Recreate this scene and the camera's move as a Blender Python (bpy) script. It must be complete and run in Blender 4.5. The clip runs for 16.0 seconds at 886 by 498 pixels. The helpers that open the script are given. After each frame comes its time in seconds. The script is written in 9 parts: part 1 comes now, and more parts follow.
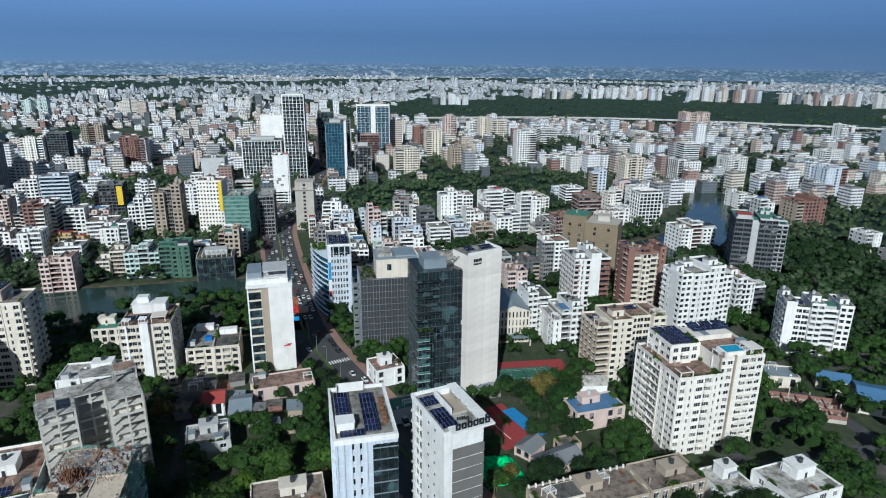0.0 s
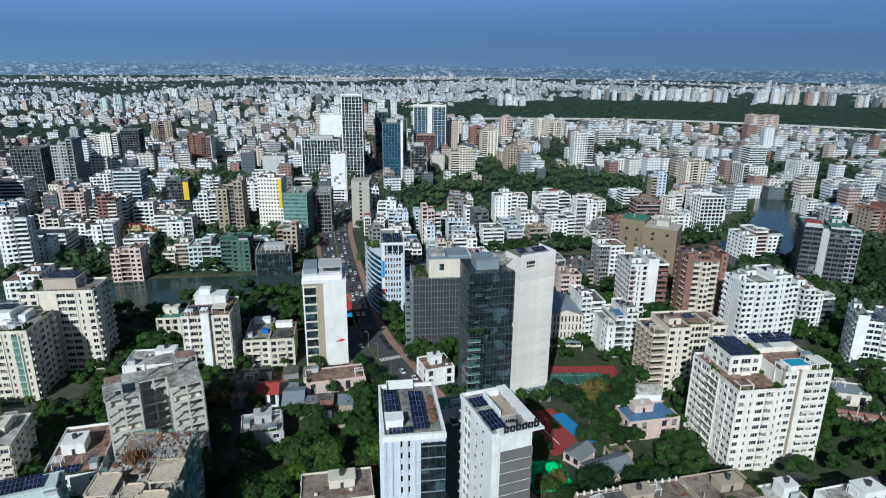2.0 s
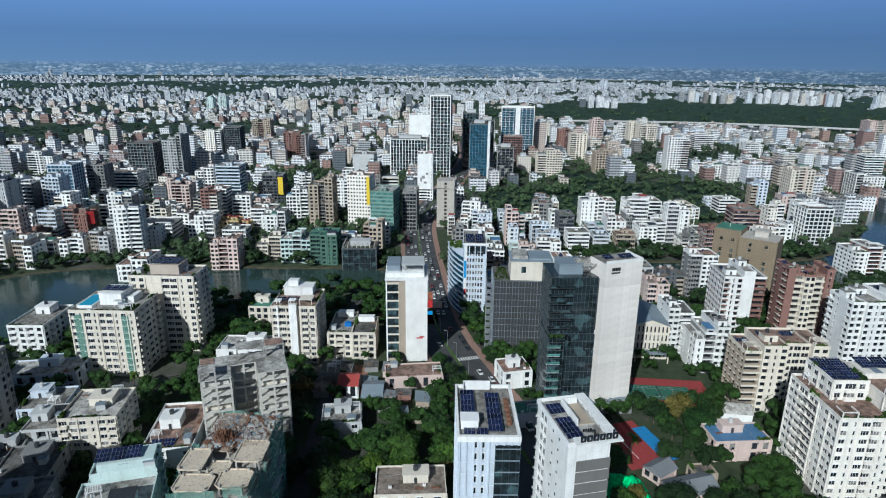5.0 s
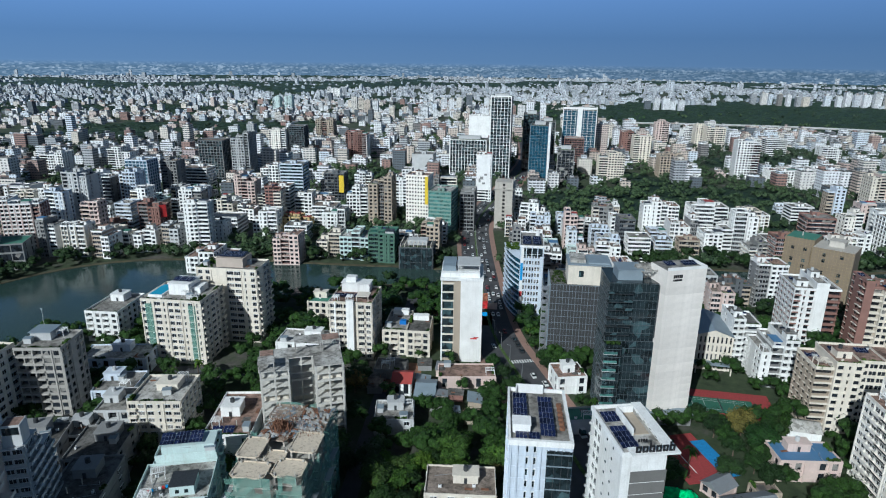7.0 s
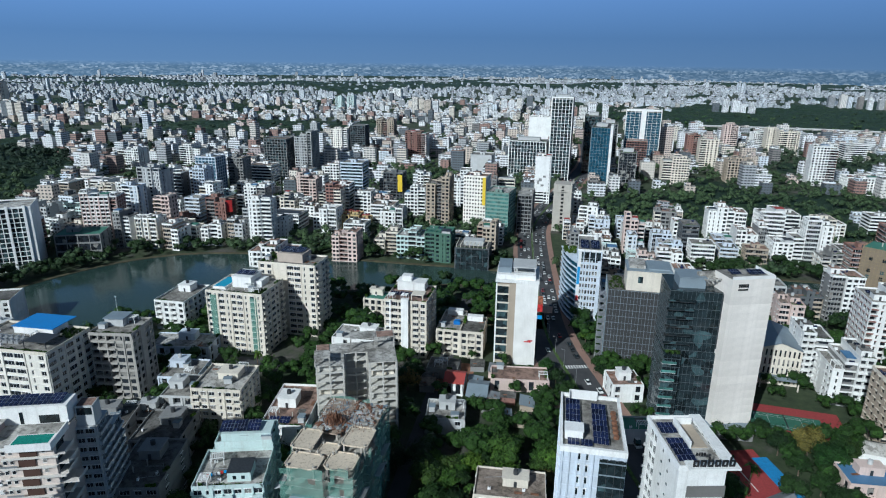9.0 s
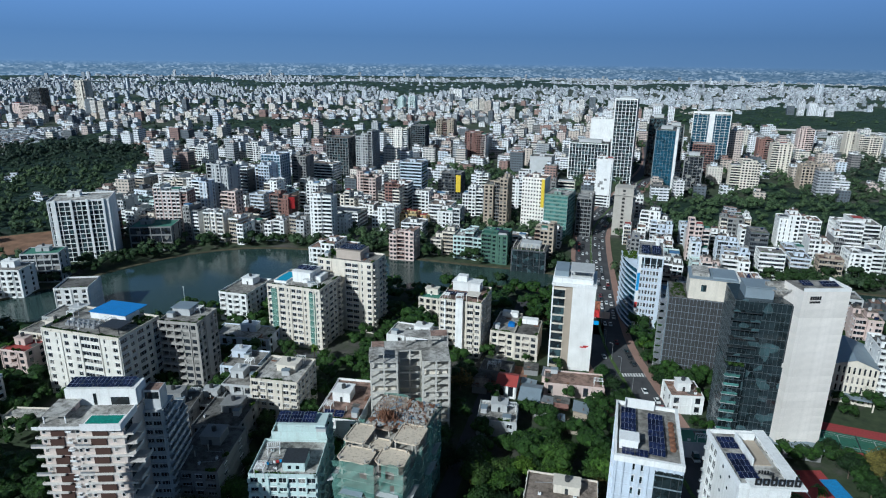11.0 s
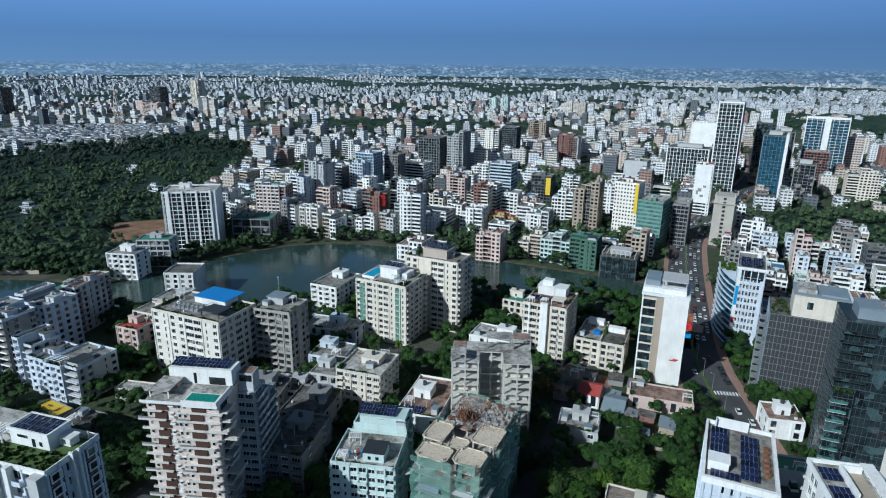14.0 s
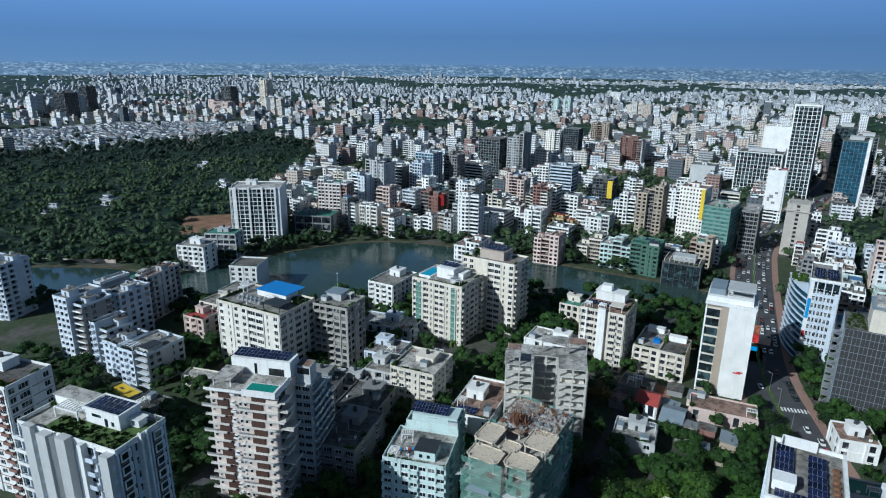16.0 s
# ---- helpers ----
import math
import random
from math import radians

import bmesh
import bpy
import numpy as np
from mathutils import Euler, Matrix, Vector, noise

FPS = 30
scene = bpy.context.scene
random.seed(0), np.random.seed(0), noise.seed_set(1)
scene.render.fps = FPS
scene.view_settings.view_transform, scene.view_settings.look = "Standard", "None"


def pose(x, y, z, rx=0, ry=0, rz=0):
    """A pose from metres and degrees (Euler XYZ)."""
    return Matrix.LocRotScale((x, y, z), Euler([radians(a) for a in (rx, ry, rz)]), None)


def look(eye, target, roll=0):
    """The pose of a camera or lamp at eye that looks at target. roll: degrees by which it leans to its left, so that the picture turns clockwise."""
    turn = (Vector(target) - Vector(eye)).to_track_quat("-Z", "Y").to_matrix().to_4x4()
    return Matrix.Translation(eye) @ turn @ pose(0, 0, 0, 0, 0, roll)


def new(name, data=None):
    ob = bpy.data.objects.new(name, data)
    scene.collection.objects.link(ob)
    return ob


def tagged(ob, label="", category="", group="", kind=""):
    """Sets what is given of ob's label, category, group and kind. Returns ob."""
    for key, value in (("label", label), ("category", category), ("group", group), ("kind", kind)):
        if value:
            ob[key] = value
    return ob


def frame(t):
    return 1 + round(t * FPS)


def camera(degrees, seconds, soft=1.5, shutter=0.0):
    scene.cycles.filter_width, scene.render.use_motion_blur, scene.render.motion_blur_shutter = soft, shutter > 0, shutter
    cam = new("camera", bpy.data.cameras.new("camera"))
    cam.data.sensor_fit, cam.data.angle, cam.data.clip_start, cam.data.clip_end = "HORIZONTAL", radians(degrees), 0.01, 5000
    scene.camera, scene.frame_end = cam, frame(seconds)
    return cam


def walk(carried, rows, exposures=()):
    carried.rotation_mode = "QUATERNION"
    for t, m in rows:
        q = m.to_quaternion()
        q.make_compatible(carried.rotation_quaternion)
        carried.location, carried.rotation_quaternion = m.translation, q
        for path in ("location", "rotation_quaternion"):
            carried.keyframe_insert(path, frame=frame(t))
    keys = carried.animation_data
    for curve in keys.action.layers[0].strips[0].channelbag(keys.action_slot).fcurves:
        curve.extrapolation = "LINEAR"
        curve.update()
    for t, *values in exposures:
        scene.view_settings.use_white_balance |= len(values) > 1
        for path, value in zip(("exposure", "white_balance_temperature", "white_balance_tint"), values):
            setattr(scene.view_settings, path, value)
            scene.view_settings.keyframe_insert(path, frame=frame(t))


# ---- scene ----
import itertools

H = 140.0  # height of the eye over the ground
cam = camera(71.45, 16.0, 1.1)
YAWS = ((0.0, 0.2), (0.5, 1.39), (1.0, 2.7), (1.5, 3.99), (2.0, 5.35), (2.5, 6.65), (3.0, 8.02), (3.5, 9.34), (4.0, 10.7),
        (6.5, 17.44), (7.0, 18.86), (7.5, 20.19), (8.0, 21.57), (8.5, 22.9), (9.0, 24.3), (11.5, 31.2), (12.0, 32.63),
        (12.5, 33.97), (13.0, 35.39), (13.5, 36.75), (14.0, 38.17), (14.5, 39.5), (15.0, 40.93), (15.5, 42.27), (16.0, 43.72))
walk(cam, [(t, pose(0, 0, H, 90 - 17.19, -0.636, yaw)) for t, yaw in YAWS], [(0.0, -0.33, 5400, 4), (8.0, -0.36, 5300, 3), (16.0, -0.36, 5150, 2)])

# ---------------------------------------------------------------- light
SUN_TO = Vector((-0.19, -1.0, 0.0)).normalized()
SUN_EL = radians(32)
sun_dir = Vector((SUN_TO.x * math.cos(SUN_EL), SUN_TO.y * math.cos(SUN_EL), math.sin(SUN_EL)))
sun = new("sun", bpy.data.lights.new("sun", "SUN"))
sun.data.energy, sun.data.angle, sun.data.color = 5.5, radians(0.6), (1.0, 0.925, 0.82)
sun.matrix_world = look(sun_dir * 1000, (0, 0, 0))
world = bpy.data.worlds.new("sky")
scene.world = world
world.use_nodes = True
wn, wl = world.node_tree.nodes, world.node_tree.links
sky = wn.new("ShaderNodeTexSky")
sky.sky_type, sky.sun_disc = "NISHITA", False
sky.sun_elevation, sky.sun_rotation = SUN_EL, math.atan2(SUN_TO.x, SUN_TO.y)
sky.air_density, sky.dust_density, sky.ozone_density = 1.6, 2.0, 2.0
wl.new(sky.outputs[0], wn["Background"].inputs[0])
wn["Background"].inputs[1].default_value = 0.036


# ---------------------------------------------------------------- materials
def shader(name):
    m = bpy.data.materials.new(name)
    m.use_nodes = True
    nt = m.node_tree
    return m, nt.nodes, nt.links, nt.nodes["Principled BSDF"]


def noise_node(n, l, scale, detail=4.0, vec=None, stretch=None, rough=0.6):
    t = n.new("ShaderNodeTexNoise")
    t.inputs["Scale"].default_value, t.inputs["Detail"].default_value, t.inputs["Roughness"].default_value = scale, detail, rough
    if vec is not None:
        if stretch:
            mp = n.new("ShaderNodeMapping")
            mp.inputs["Scale"].default_value = stretch
            l.new(vec, mp.inputs["Vector"])
            vec = mp.outputs[0]
        l.new(vec, t.inputs["Vector"])
    return t.outputs["Fac"]


def ramp(n, l, fac, stops):
    r = n.new("ShaderNodeValToRGB")
    e = r.color_ramp.elements
    while len(e) < len(stops):
        e.new(0.5)
    for k, (p, c) in enumerate(stops):
        e[k].position, e[k].color = p, (*c, 1) if len(c) == 3 else c
    l.new(fac, r.inputs[0])
    return r.outputs[0]


def mix(n, l, mode, fac, a, b):
    m = n.new("ShaderNodeMix")
    m.data_type, m.blend_type = "RGBA", mode
    for sock, val in ((m.inputs[0], fac), (m.inputs[6], a), (m.inputs[7], b)):
        if isinstance(val, (int, float)):
            sock.default_value = val
        elif isinstance(val, tuple):
            sock.default_value = (*val, 1)
        else:
            l.new(val, sock)
    return m.outputs[2]


def calc(n, l, op, a, b=0.0):
    m = n.new("ShaderNodeMath")
    m.operation = op
    for sock, val in ((m.inputs[0], a), (m.inputs[1], b)):
        if isinstance(val, (int, float)):
            sock.default_value = val
        else:
            l.new(val, sock)
    return m.outputs[0]


def bump(n, l, height, strength, dist, bsdf):
    b = n.new("ShaderNodeBump")
    b.inputs["Strength"].default_value, b.inputs["Distance"].default_value = strength, dist
    l.new(height, b.inputs["Height"])
    l.new(b.outputs[0], bsdf.inputs["Normal"])


def paint(name, col, dirt=0.35, rough=0.75, streak=(0.30, 0.27, 0.23), vary=0.12):
    """Painted plaster or concrete with blotches, rain streaks and a slight change from piece to piece."""
    m, n, l, b = shader(name)
    tc = n.new("ShaderNodeTexCoord").outputs["Object"]
    blot = noise_node(n, l, 0.16, 5, tc)
    run = noise_node(n, l, 1.0, 4, tc, (1.1, 1.1, 0.07))
    fine = noise_node(n, l, 3.0, 3, tc)
    c = mix(n, l, "MULTIPLY", 1.0, col, ramp(n, l, blot, ((0.3, (0.84, 0.84, 0.83)), (0.7, (1.04, 1.04, 1.04)))))
    f = ramp(n, l, run, ((0.52, (0, 0, 0)), (0.78, (dirt, dirt, dirt))))
    c = mix(n, l, "MIX", f, c, tuple(a * 0.75 * s for a, s in zip(col, (1.0, 0.95, 0.88))) if max(col) < 0.4 else streak)
    c = mix(n, l, "MULTIPLY", 0.5, c, ramp(n, l, fine, ((0.3, (0.8, 0.8, 0.8)), (0.7, (1.1, 1.1, 1.1)))))
    oi = n.new("ShaderNodeObjectInfo").outputs["Random"]
    k = calc(n, l, "ADD", calc(n, l, "MULTIPLY", oi, vary), 1 - vary / 2)
    c = mix(n, l, "MULTIPLY", 1.0, c, k)
    l.new(c, b.inputs["Base Color"])
    b.inputs["Roughness"].default_value = rough
    bump(n, l, fine, 0.25, 0.03, b)
    return m


def glassy(name, col, rough=0.12, vary=True, blind_or_glint=(0.27, 0.26, 0.24), share=0.2):
    """Window glass seen from outside: dark rooms behind, some drawn curtains or painted reflections."""
    m, n, l, b = shader(name)
    tc = n.new("ShaderNodeTexCoord").outputs["Object"]
    cell = n.new("ShaderNodeTexVoronoi")
    cell.inputs["Scale"].default_value = 0.36
    l.new(tc, cell.inputs["Vector"])
    oi = n.new("ShaderNodeObjectInfo").outputs["Random"]
    r = calc(n, l, "FRACT", calc(n, l, "ADD", cell.outputs["Color"], oi))
    c = ramp(n, l, r, ((0.0, tuple(a * 0.5 for a in col)), (1 - share - 0.02, tuple(min(1, a * 1.6) for a in col)), (1 - share, blind_or_glint if vary else col)))
    c = mix(n, l, "MULTIPLY", 1.0, c, ramp(n, l, noise_node(n, l, 0.5, 3, tc), ((0.3, (0.6, 0.6, 0.6)), (0.7, (1.2, 1.2, 1.2)))))
    l.new(c, b.inputs["Base Color"])
    b.inputs["Roughness"].default_value = rough
    b.inputs["Specular IOR Level"].default_value = 0.75
    return m


def leaf(name, dark, light, brown=0.0):
    m, n, l, b = shader(name)
    r = n.new("ShaderNodeNewGeometry").outputs["Random Per Island"]
    oi = n.new("ShaderNodeObjectInfo").outputs["Random"]
    pos = n.new("ShaderNodeNewGeometry").outputs["Position"]
    big = noise_node(n, l, 0.035, 3, pos)
    c = ramp(n, l, r, ((0.0, tuple(a * 0.6 + b * 0.4 for a, b in zip(dark, light))), (0.55, tuple((a + c) / 2 for a, c in zip(dark, light))), (1.0, light)))
    # fine leaf texture; shade between the leaves is put into the colour too
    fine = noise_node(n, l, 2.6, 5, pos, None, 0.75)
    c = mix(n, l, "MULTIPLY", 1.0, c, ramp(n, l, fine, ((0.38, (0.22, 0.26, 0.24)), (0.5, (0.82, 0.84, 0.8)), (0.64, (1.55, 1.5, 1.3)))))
    bump(n, l, fine, 0.9, 0.5, b)
    c = mix(n, l, "MULTIPLY", 1.0, c, ramp(n, l, oi, ((0.0, (0.55, 0.65, 0.6)), (0.45, (1.0, 1.0, 1.0)), (0.75, (1.3, 1.4, 0.9)), (0.92, (1.9, 1.5, 1.1)), (1.0, (1.2, 1.5, 1.0)))))
    c = mix(n, l, "MULTIPLY", 1.0, c, ramp(n, l, big, ((0.3, (0.65, 0.72, 0.7)), (0.7, (1.3, 1.25, 1.05)))))
    l.new(c, b.inputs["Base Color"])
    b.inputs["Roughness"].default_value = 0.6
    b.inputs["Specular IOR Level"].default_value = 0.25
    return m


def plain(name, col, rough=0.6, metal=0.0, scale=2.0, amount=0.3):
    m, n, l, b = shader(name)
    tc = n.new("ShaderNodeTexCoord").outputs["Object"]
    f = noise_node(n, l, scale, 4, tc)
    lo, hi = 1 - amount, 1 + amount * 0.6
    c = mix(n, l, "MULTIPLY", 1.0, col, ramp(n, l, f, ((0.3, (lo, lo, lo)), (0.7, (hi, hi, hi)))))
    l.new(c, b.inputs["Base Color"])
    b.inputs["Roughness"].default_value, b.inputs["Metallic"].default_value = rough, metal
    return m


WHITE = paint("white_paint", (0.83, 0.83, 0.81))
CREAM = paint("cream_paint", (0.72, 0.66, 0.56))
WARM = paint("warm_white_paint", (0.83, 0.79, 0.72))
PALE = paint("pale_grey_paint", (0.51, 0.52, 0.52))
BEIGE = paint("beige_paint", (0.43, 0.36, 0.28))
PINK = paint("pink_paint", (0.64, 0.51, 0.46))
GREY = paint("grey_cement", (0.25, 0.25, 0.245), 0.5)
DARKGREY = paint("dark_grey_panel", (0.11, 0.12, 0.13))
MINT = paint("mint_paint", (0.58, 0.70, 0.68))
BRICK = paint("red_brick_cladding", (0.25, 0.135, 0.11))
OCHRE = paint("ochre_paint", (0.55, 0.42, 0.2))
BLUEW = paint("bluish_white_paint", (0.60, 0.66, 0.74))
CONC = paint("raw_concrete", (0.47, 0.44, 0.39), 0.6)
def roofing(name, col):
    """Flat roof screed with water stains, patches and grit."""
    m, n, l, b = shader(name)
    pos = n.new("ShaderNodeNewGeometry").outputs["Position"]
    big, mid, fine = noise_node(n, l, 0.11, 6, pos, None, 0.7), noise_node(n, l, 0.45, 6, pos, None, 0.7), noise_node(n, l, 2.5, 3, pos)
    c = mix(n, l, "MULTIPLY", 1.0, col, ramp(n, l, big, ((0.38, (0.45, 0.44, 0.42)), (0.52, (0.95, 0.94, 0.92)), (0.66, (1.2, 1.2, 1.2)))))
    c = mix(n, l, "MULTIPLY", 0.9, c, ramp(n, l, mid, ((0.40, (0.42, 0.41, 0.39)), (0.52, (1.0, 1.0, 1.0)), (0.7, (1.12, 1.1, 1.05)))))
    c = mix(n, l, "MULTIPLY", 0.5, c, ramp(n, l, fine, ((0.3, (0.7, 0.7, 0.7)), (0.7, (1.15, 1.15, 1.15)))))
    l.new(c, b.inputs["Base Color"])
    b.inputs["Roughness"].default_value = 0.9
    bump(n, l, fine, 0.3, 0.04, b)
    return m


ROOF = roofing("weathered_roof", (0.30, 0.29, 0.27))
ROOFD = roofing("dark_roof", (0.15, 0.147, 0.14))
ROOFL = roofing("pale_roof", (0.48, 0.47, 0.445))
ROOFB = roofing("brown_grey_roof", (0.26, 0.215, 0.18))
TERRA = roofing("terracotta_roof", (0.30, 0.20, 0.16))
REDROOF = paint("red_sheet_roof", (0.36, 0.06, 0.05), 0.3)
GREENROOF = paint("green_sheet_roof", (0.07, 0.21, 0.15), 0.3)
BLUEROOF = paint("blue_sheet_roof", (0.09, 0.20, 0.36), 0.3, 0.5)
STEELROOF = paint("grey_sheet_roof", (0.23, 0.28, 0.32), 0.3, 0.5)
BROWN = paint("dark_brown_screen", (0.07, 0.035, 0.025), 0.2)
TRIM = paint("white_trim", (0.84, 0.84, 0.83), 0.2)
GLASS = glassy("window_glass", (0.024, 0.029, 0.036), share=0.17)
GLASSB = glassy("blue_glass", (0.02, 0.07, 0.11), 0.07, False)
# the bluish panes of the black glass are reflections put into its colour
GLASSD = glassy("black_glass", (0.016, 0.024, 0.028), 0.05, True, (0.06, 0.10, 0.11), 0.16)
GLASSM = glassy("dim_window_glass", (0.018, 0.022, 0.028), 0.15, True, (0.26, 0.25, 0.23), 0.10)
GLASSG = glassy("green_glass", (0.08, 0.19, 0.17), 0.1, False)
SOLAR = glassy("solar_cells", (0.012, 0.018, 0.055), 0.12, False)
METAL = plain("galvanised_metal", (0.45, 0.46, 0.47), 0.45, 0.6)
STEEL = plain("dark_steel", (0.06, 0.065, 0.07), 0.5, 0.4)
RUST = plain("rusty_steel", (0.19, 0.09, 0.05), 0.8, 0.0, 0.8, 0.5)
POOL = plain("pool_water", (0.05, 0.36, 0.55), 0.08)
POOLG = plain("green_pool_water", (0.04, 0.26, 0.2), 0.08)
BLUETARP = plain("blue_tarpaulin", (0.02, 0.16, 0.5), 0.5)
GREENTARP = plain("bright_green_netting", (0.03, 0.68, 0.20), 0.7, 0, 0.6, 0.5)
NET = plain("pale_green_scaffold_net", (0.16, 0.33, 0.27), 0.85, 0, 0.7, 0.22)
nn, nl = NET.node_tree.nodes, NET.node_tree.links
thin, veil = nn.new("ShaderNodeBsdfTransparent"), nn.new("ShaderNodeMixShader")
veil.inputs[0].default_value = 0.52
nl.new(thin.outputs[0], veil.inputs[1])
nl.new(nn["Principled BSDF"].outputs[0], veil.inputs[2])
nl.new(veil.outputs[0], nn["Material Output"].inputs[0])
COURTG = plain("green_court", (0.035, 0.13, 0.085), 0.8)
COURTR = plain("red_court", (0.30, 0.045, 0.045), 0.8)
LAWN = plain("roof_grass", (0.075, 0.125, 0.03), 0.9, 0, 0.8, 0.5)
SOIL = plain("red_soil", (0.25, 0.13, 0.08), 0.95, 0, 0.25, 0.5)
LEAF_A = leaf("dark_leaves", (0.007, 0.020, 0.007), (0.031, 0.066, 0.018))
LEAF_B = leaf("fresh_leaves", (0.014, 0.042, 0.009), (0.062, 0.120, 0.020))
# woods far off: greyer and bluer leaves, with distance haze in their colour
LEAF_HAZED = leaf("hazed_canopy_leaves", (0.032, 0.054, 0.044), (0.060, 0.086, 0.064))
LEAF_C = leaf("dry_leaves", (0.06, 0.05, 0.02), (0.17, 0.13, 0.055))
BARK = plain("bark", (0.12, 0.09, 0.065), 0.9)
PAVE = paint("brick_pavement", (0.30, 0.19, 0.15), 0.4, 0.9)
BLACK = plain("black_letters", (0.012, 0.012, 0.013), 0.5)
ADBLUE = plain("blue_banner", (0.03, 0.28, 0.62), 0.5)
ADRED = plain("red_poster", (0.48, 0.03, 0.03), 0.5, 0, 1.2, 0.6)
ADYEL = plain("yellow_panel", (0.72, 0.52, 0.03), 0.5)
ADORG = plain("orange_poster", (0.3, 0.11, 0.06), 0.5, 0, 1.2, 0.8)


def asphalt():
    m, n, l, b = shader("asphalt")
    pos = n.new("ShaderNodeNewGeometry").outputs["Position"]
    c = ramp(n, l, noise_node(n, l, 0.12, 6, pos), ((0.3, (0.045, 0.046, 0.05)), (0.7, (0.085, 0.085, 0.088))))
    l.new(c, b.inputs["Base Color"])
    b.inputs["Roughness"].default_value = 0.85
    return m


def earth():
    """Grass, bare soil and grey yards mixed in patches."""
    m, n, l, b = shader("ground")
    pos = n.new("ShaderNodeNewGeometry").outputs["Position"]
    a = noise_node(n, l, 0.035, 8, pos)
    g = ramp(n, l, noise_node(n, l, 0.25, 5, pos), ((0.3, (0.018, 0.032, 0.012)), (0.7, (0.05, 0.07, 0.03))))
    y = ramp(n, l, noise_node(n, l, 0.3, 5, pos), ((0.3, (0.05, 0.05, 0.045)), (0.7, (0.115, 0.105, 0.09))))
    c = mix(n, l, "MIX", ramp(n, l, a, ((0.52, (0, 0, 0)), (0.62, (1, 1, 1)))), g, y)
    l.new(c, b.inputs["Base Color"])
    b.inputs["Roughness"].default_value = 0.95
    return m


def lake_water():
    m, n, l, b = shader("lake_water")
    pos = n.new("ShaderNodeNewGeometry").outputs["Position"]
    c = ramp(n, l, noise_node(n, l, 0.02, 4, pos), ((0.35, (0.026, 0.050, 0.046)), (0.7, (0.040, 0.066, 0.058))))
    l.new(c, b.inputs["Base Color"])
    b.inputs["Roughness"].default_value = 0.16
    b.inputs["Specular IOR Level"].default_value = 0.35
    bump(n, l, noise_node(n, l, 0.6, 3, pos), 0.04, 0.05, b)
    return m


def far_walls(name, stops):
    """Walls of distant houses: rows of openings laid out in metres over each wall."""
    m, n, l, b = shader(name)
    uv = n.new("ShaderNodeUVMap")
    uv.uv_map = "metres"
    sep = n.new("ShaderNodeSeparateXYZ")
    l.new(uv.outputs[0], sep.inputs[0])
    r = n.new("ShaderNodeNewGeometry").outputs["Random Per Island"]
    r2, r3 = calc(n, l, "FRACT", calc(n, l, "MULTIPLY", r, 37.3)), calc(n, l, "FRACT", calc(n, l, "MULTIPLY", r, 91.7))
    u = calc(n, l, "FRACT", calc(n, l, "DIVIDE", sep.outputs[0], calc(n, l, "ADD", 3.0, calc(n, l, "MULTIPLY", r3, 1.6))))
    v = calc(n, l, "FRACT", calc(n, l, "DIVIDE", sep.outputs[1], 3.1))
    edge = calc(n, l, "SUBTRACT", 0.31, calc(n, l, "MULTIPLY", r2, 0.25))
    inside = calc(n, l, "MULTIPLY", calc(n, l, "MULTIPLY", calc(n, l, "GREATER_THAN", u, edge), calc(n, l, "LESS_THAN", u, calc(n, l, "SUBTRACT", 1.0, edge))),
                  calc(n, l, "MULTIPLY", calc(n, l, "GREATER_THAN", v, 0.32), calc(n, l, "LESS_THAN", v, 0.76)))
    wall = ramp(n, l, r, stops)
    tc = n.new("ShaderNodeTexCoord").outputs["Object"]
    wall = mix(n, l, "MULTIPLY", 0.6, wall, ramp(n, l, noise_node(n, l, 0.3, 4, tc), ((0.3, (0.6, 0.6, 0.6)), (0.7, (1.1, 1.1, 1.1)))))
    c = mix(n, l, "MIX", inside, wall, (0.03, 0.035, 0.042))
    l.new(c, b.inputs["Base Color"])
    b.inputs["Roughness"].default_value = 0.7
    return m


ASPHALT, EARTH, WATER = asphalt(), earth(), lake_water()
# pale tones lean towards blue: the haze of distance put into wall colour
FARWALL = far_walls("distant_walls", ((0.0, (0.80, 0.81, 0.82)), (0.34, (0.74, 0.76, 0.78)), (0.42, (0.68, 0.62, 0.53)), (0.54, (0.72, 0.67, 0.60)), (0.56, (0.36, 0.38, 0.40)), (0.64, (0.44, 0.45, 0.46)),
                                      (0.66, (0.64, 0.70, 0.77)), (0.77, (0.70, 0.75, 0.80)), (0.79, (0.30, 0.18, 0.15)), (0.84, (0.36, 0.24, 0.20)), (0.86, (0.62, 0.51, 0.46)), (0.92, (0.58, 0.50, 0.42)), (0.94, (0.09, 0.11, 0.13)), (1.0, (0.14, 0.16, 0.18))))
FARWALL_HAZED = far_walls("distant_hazed_walls", ((0.0, (0.72, 0.77, 0.82)), (0.3, (0.62, 0.66, 0.71)), (0.5, (0.46, 0.48, 0.50)), (0.65, (0.36, 0.40, 0.45)), (0.8, (0.78, 0.81, 0.85)), (1.0, (0.2, 0.23, 0.26))))
TINROOF = paint("tin_roofs", (0.21, 0.225, 0.24), 0.6, 0.6)


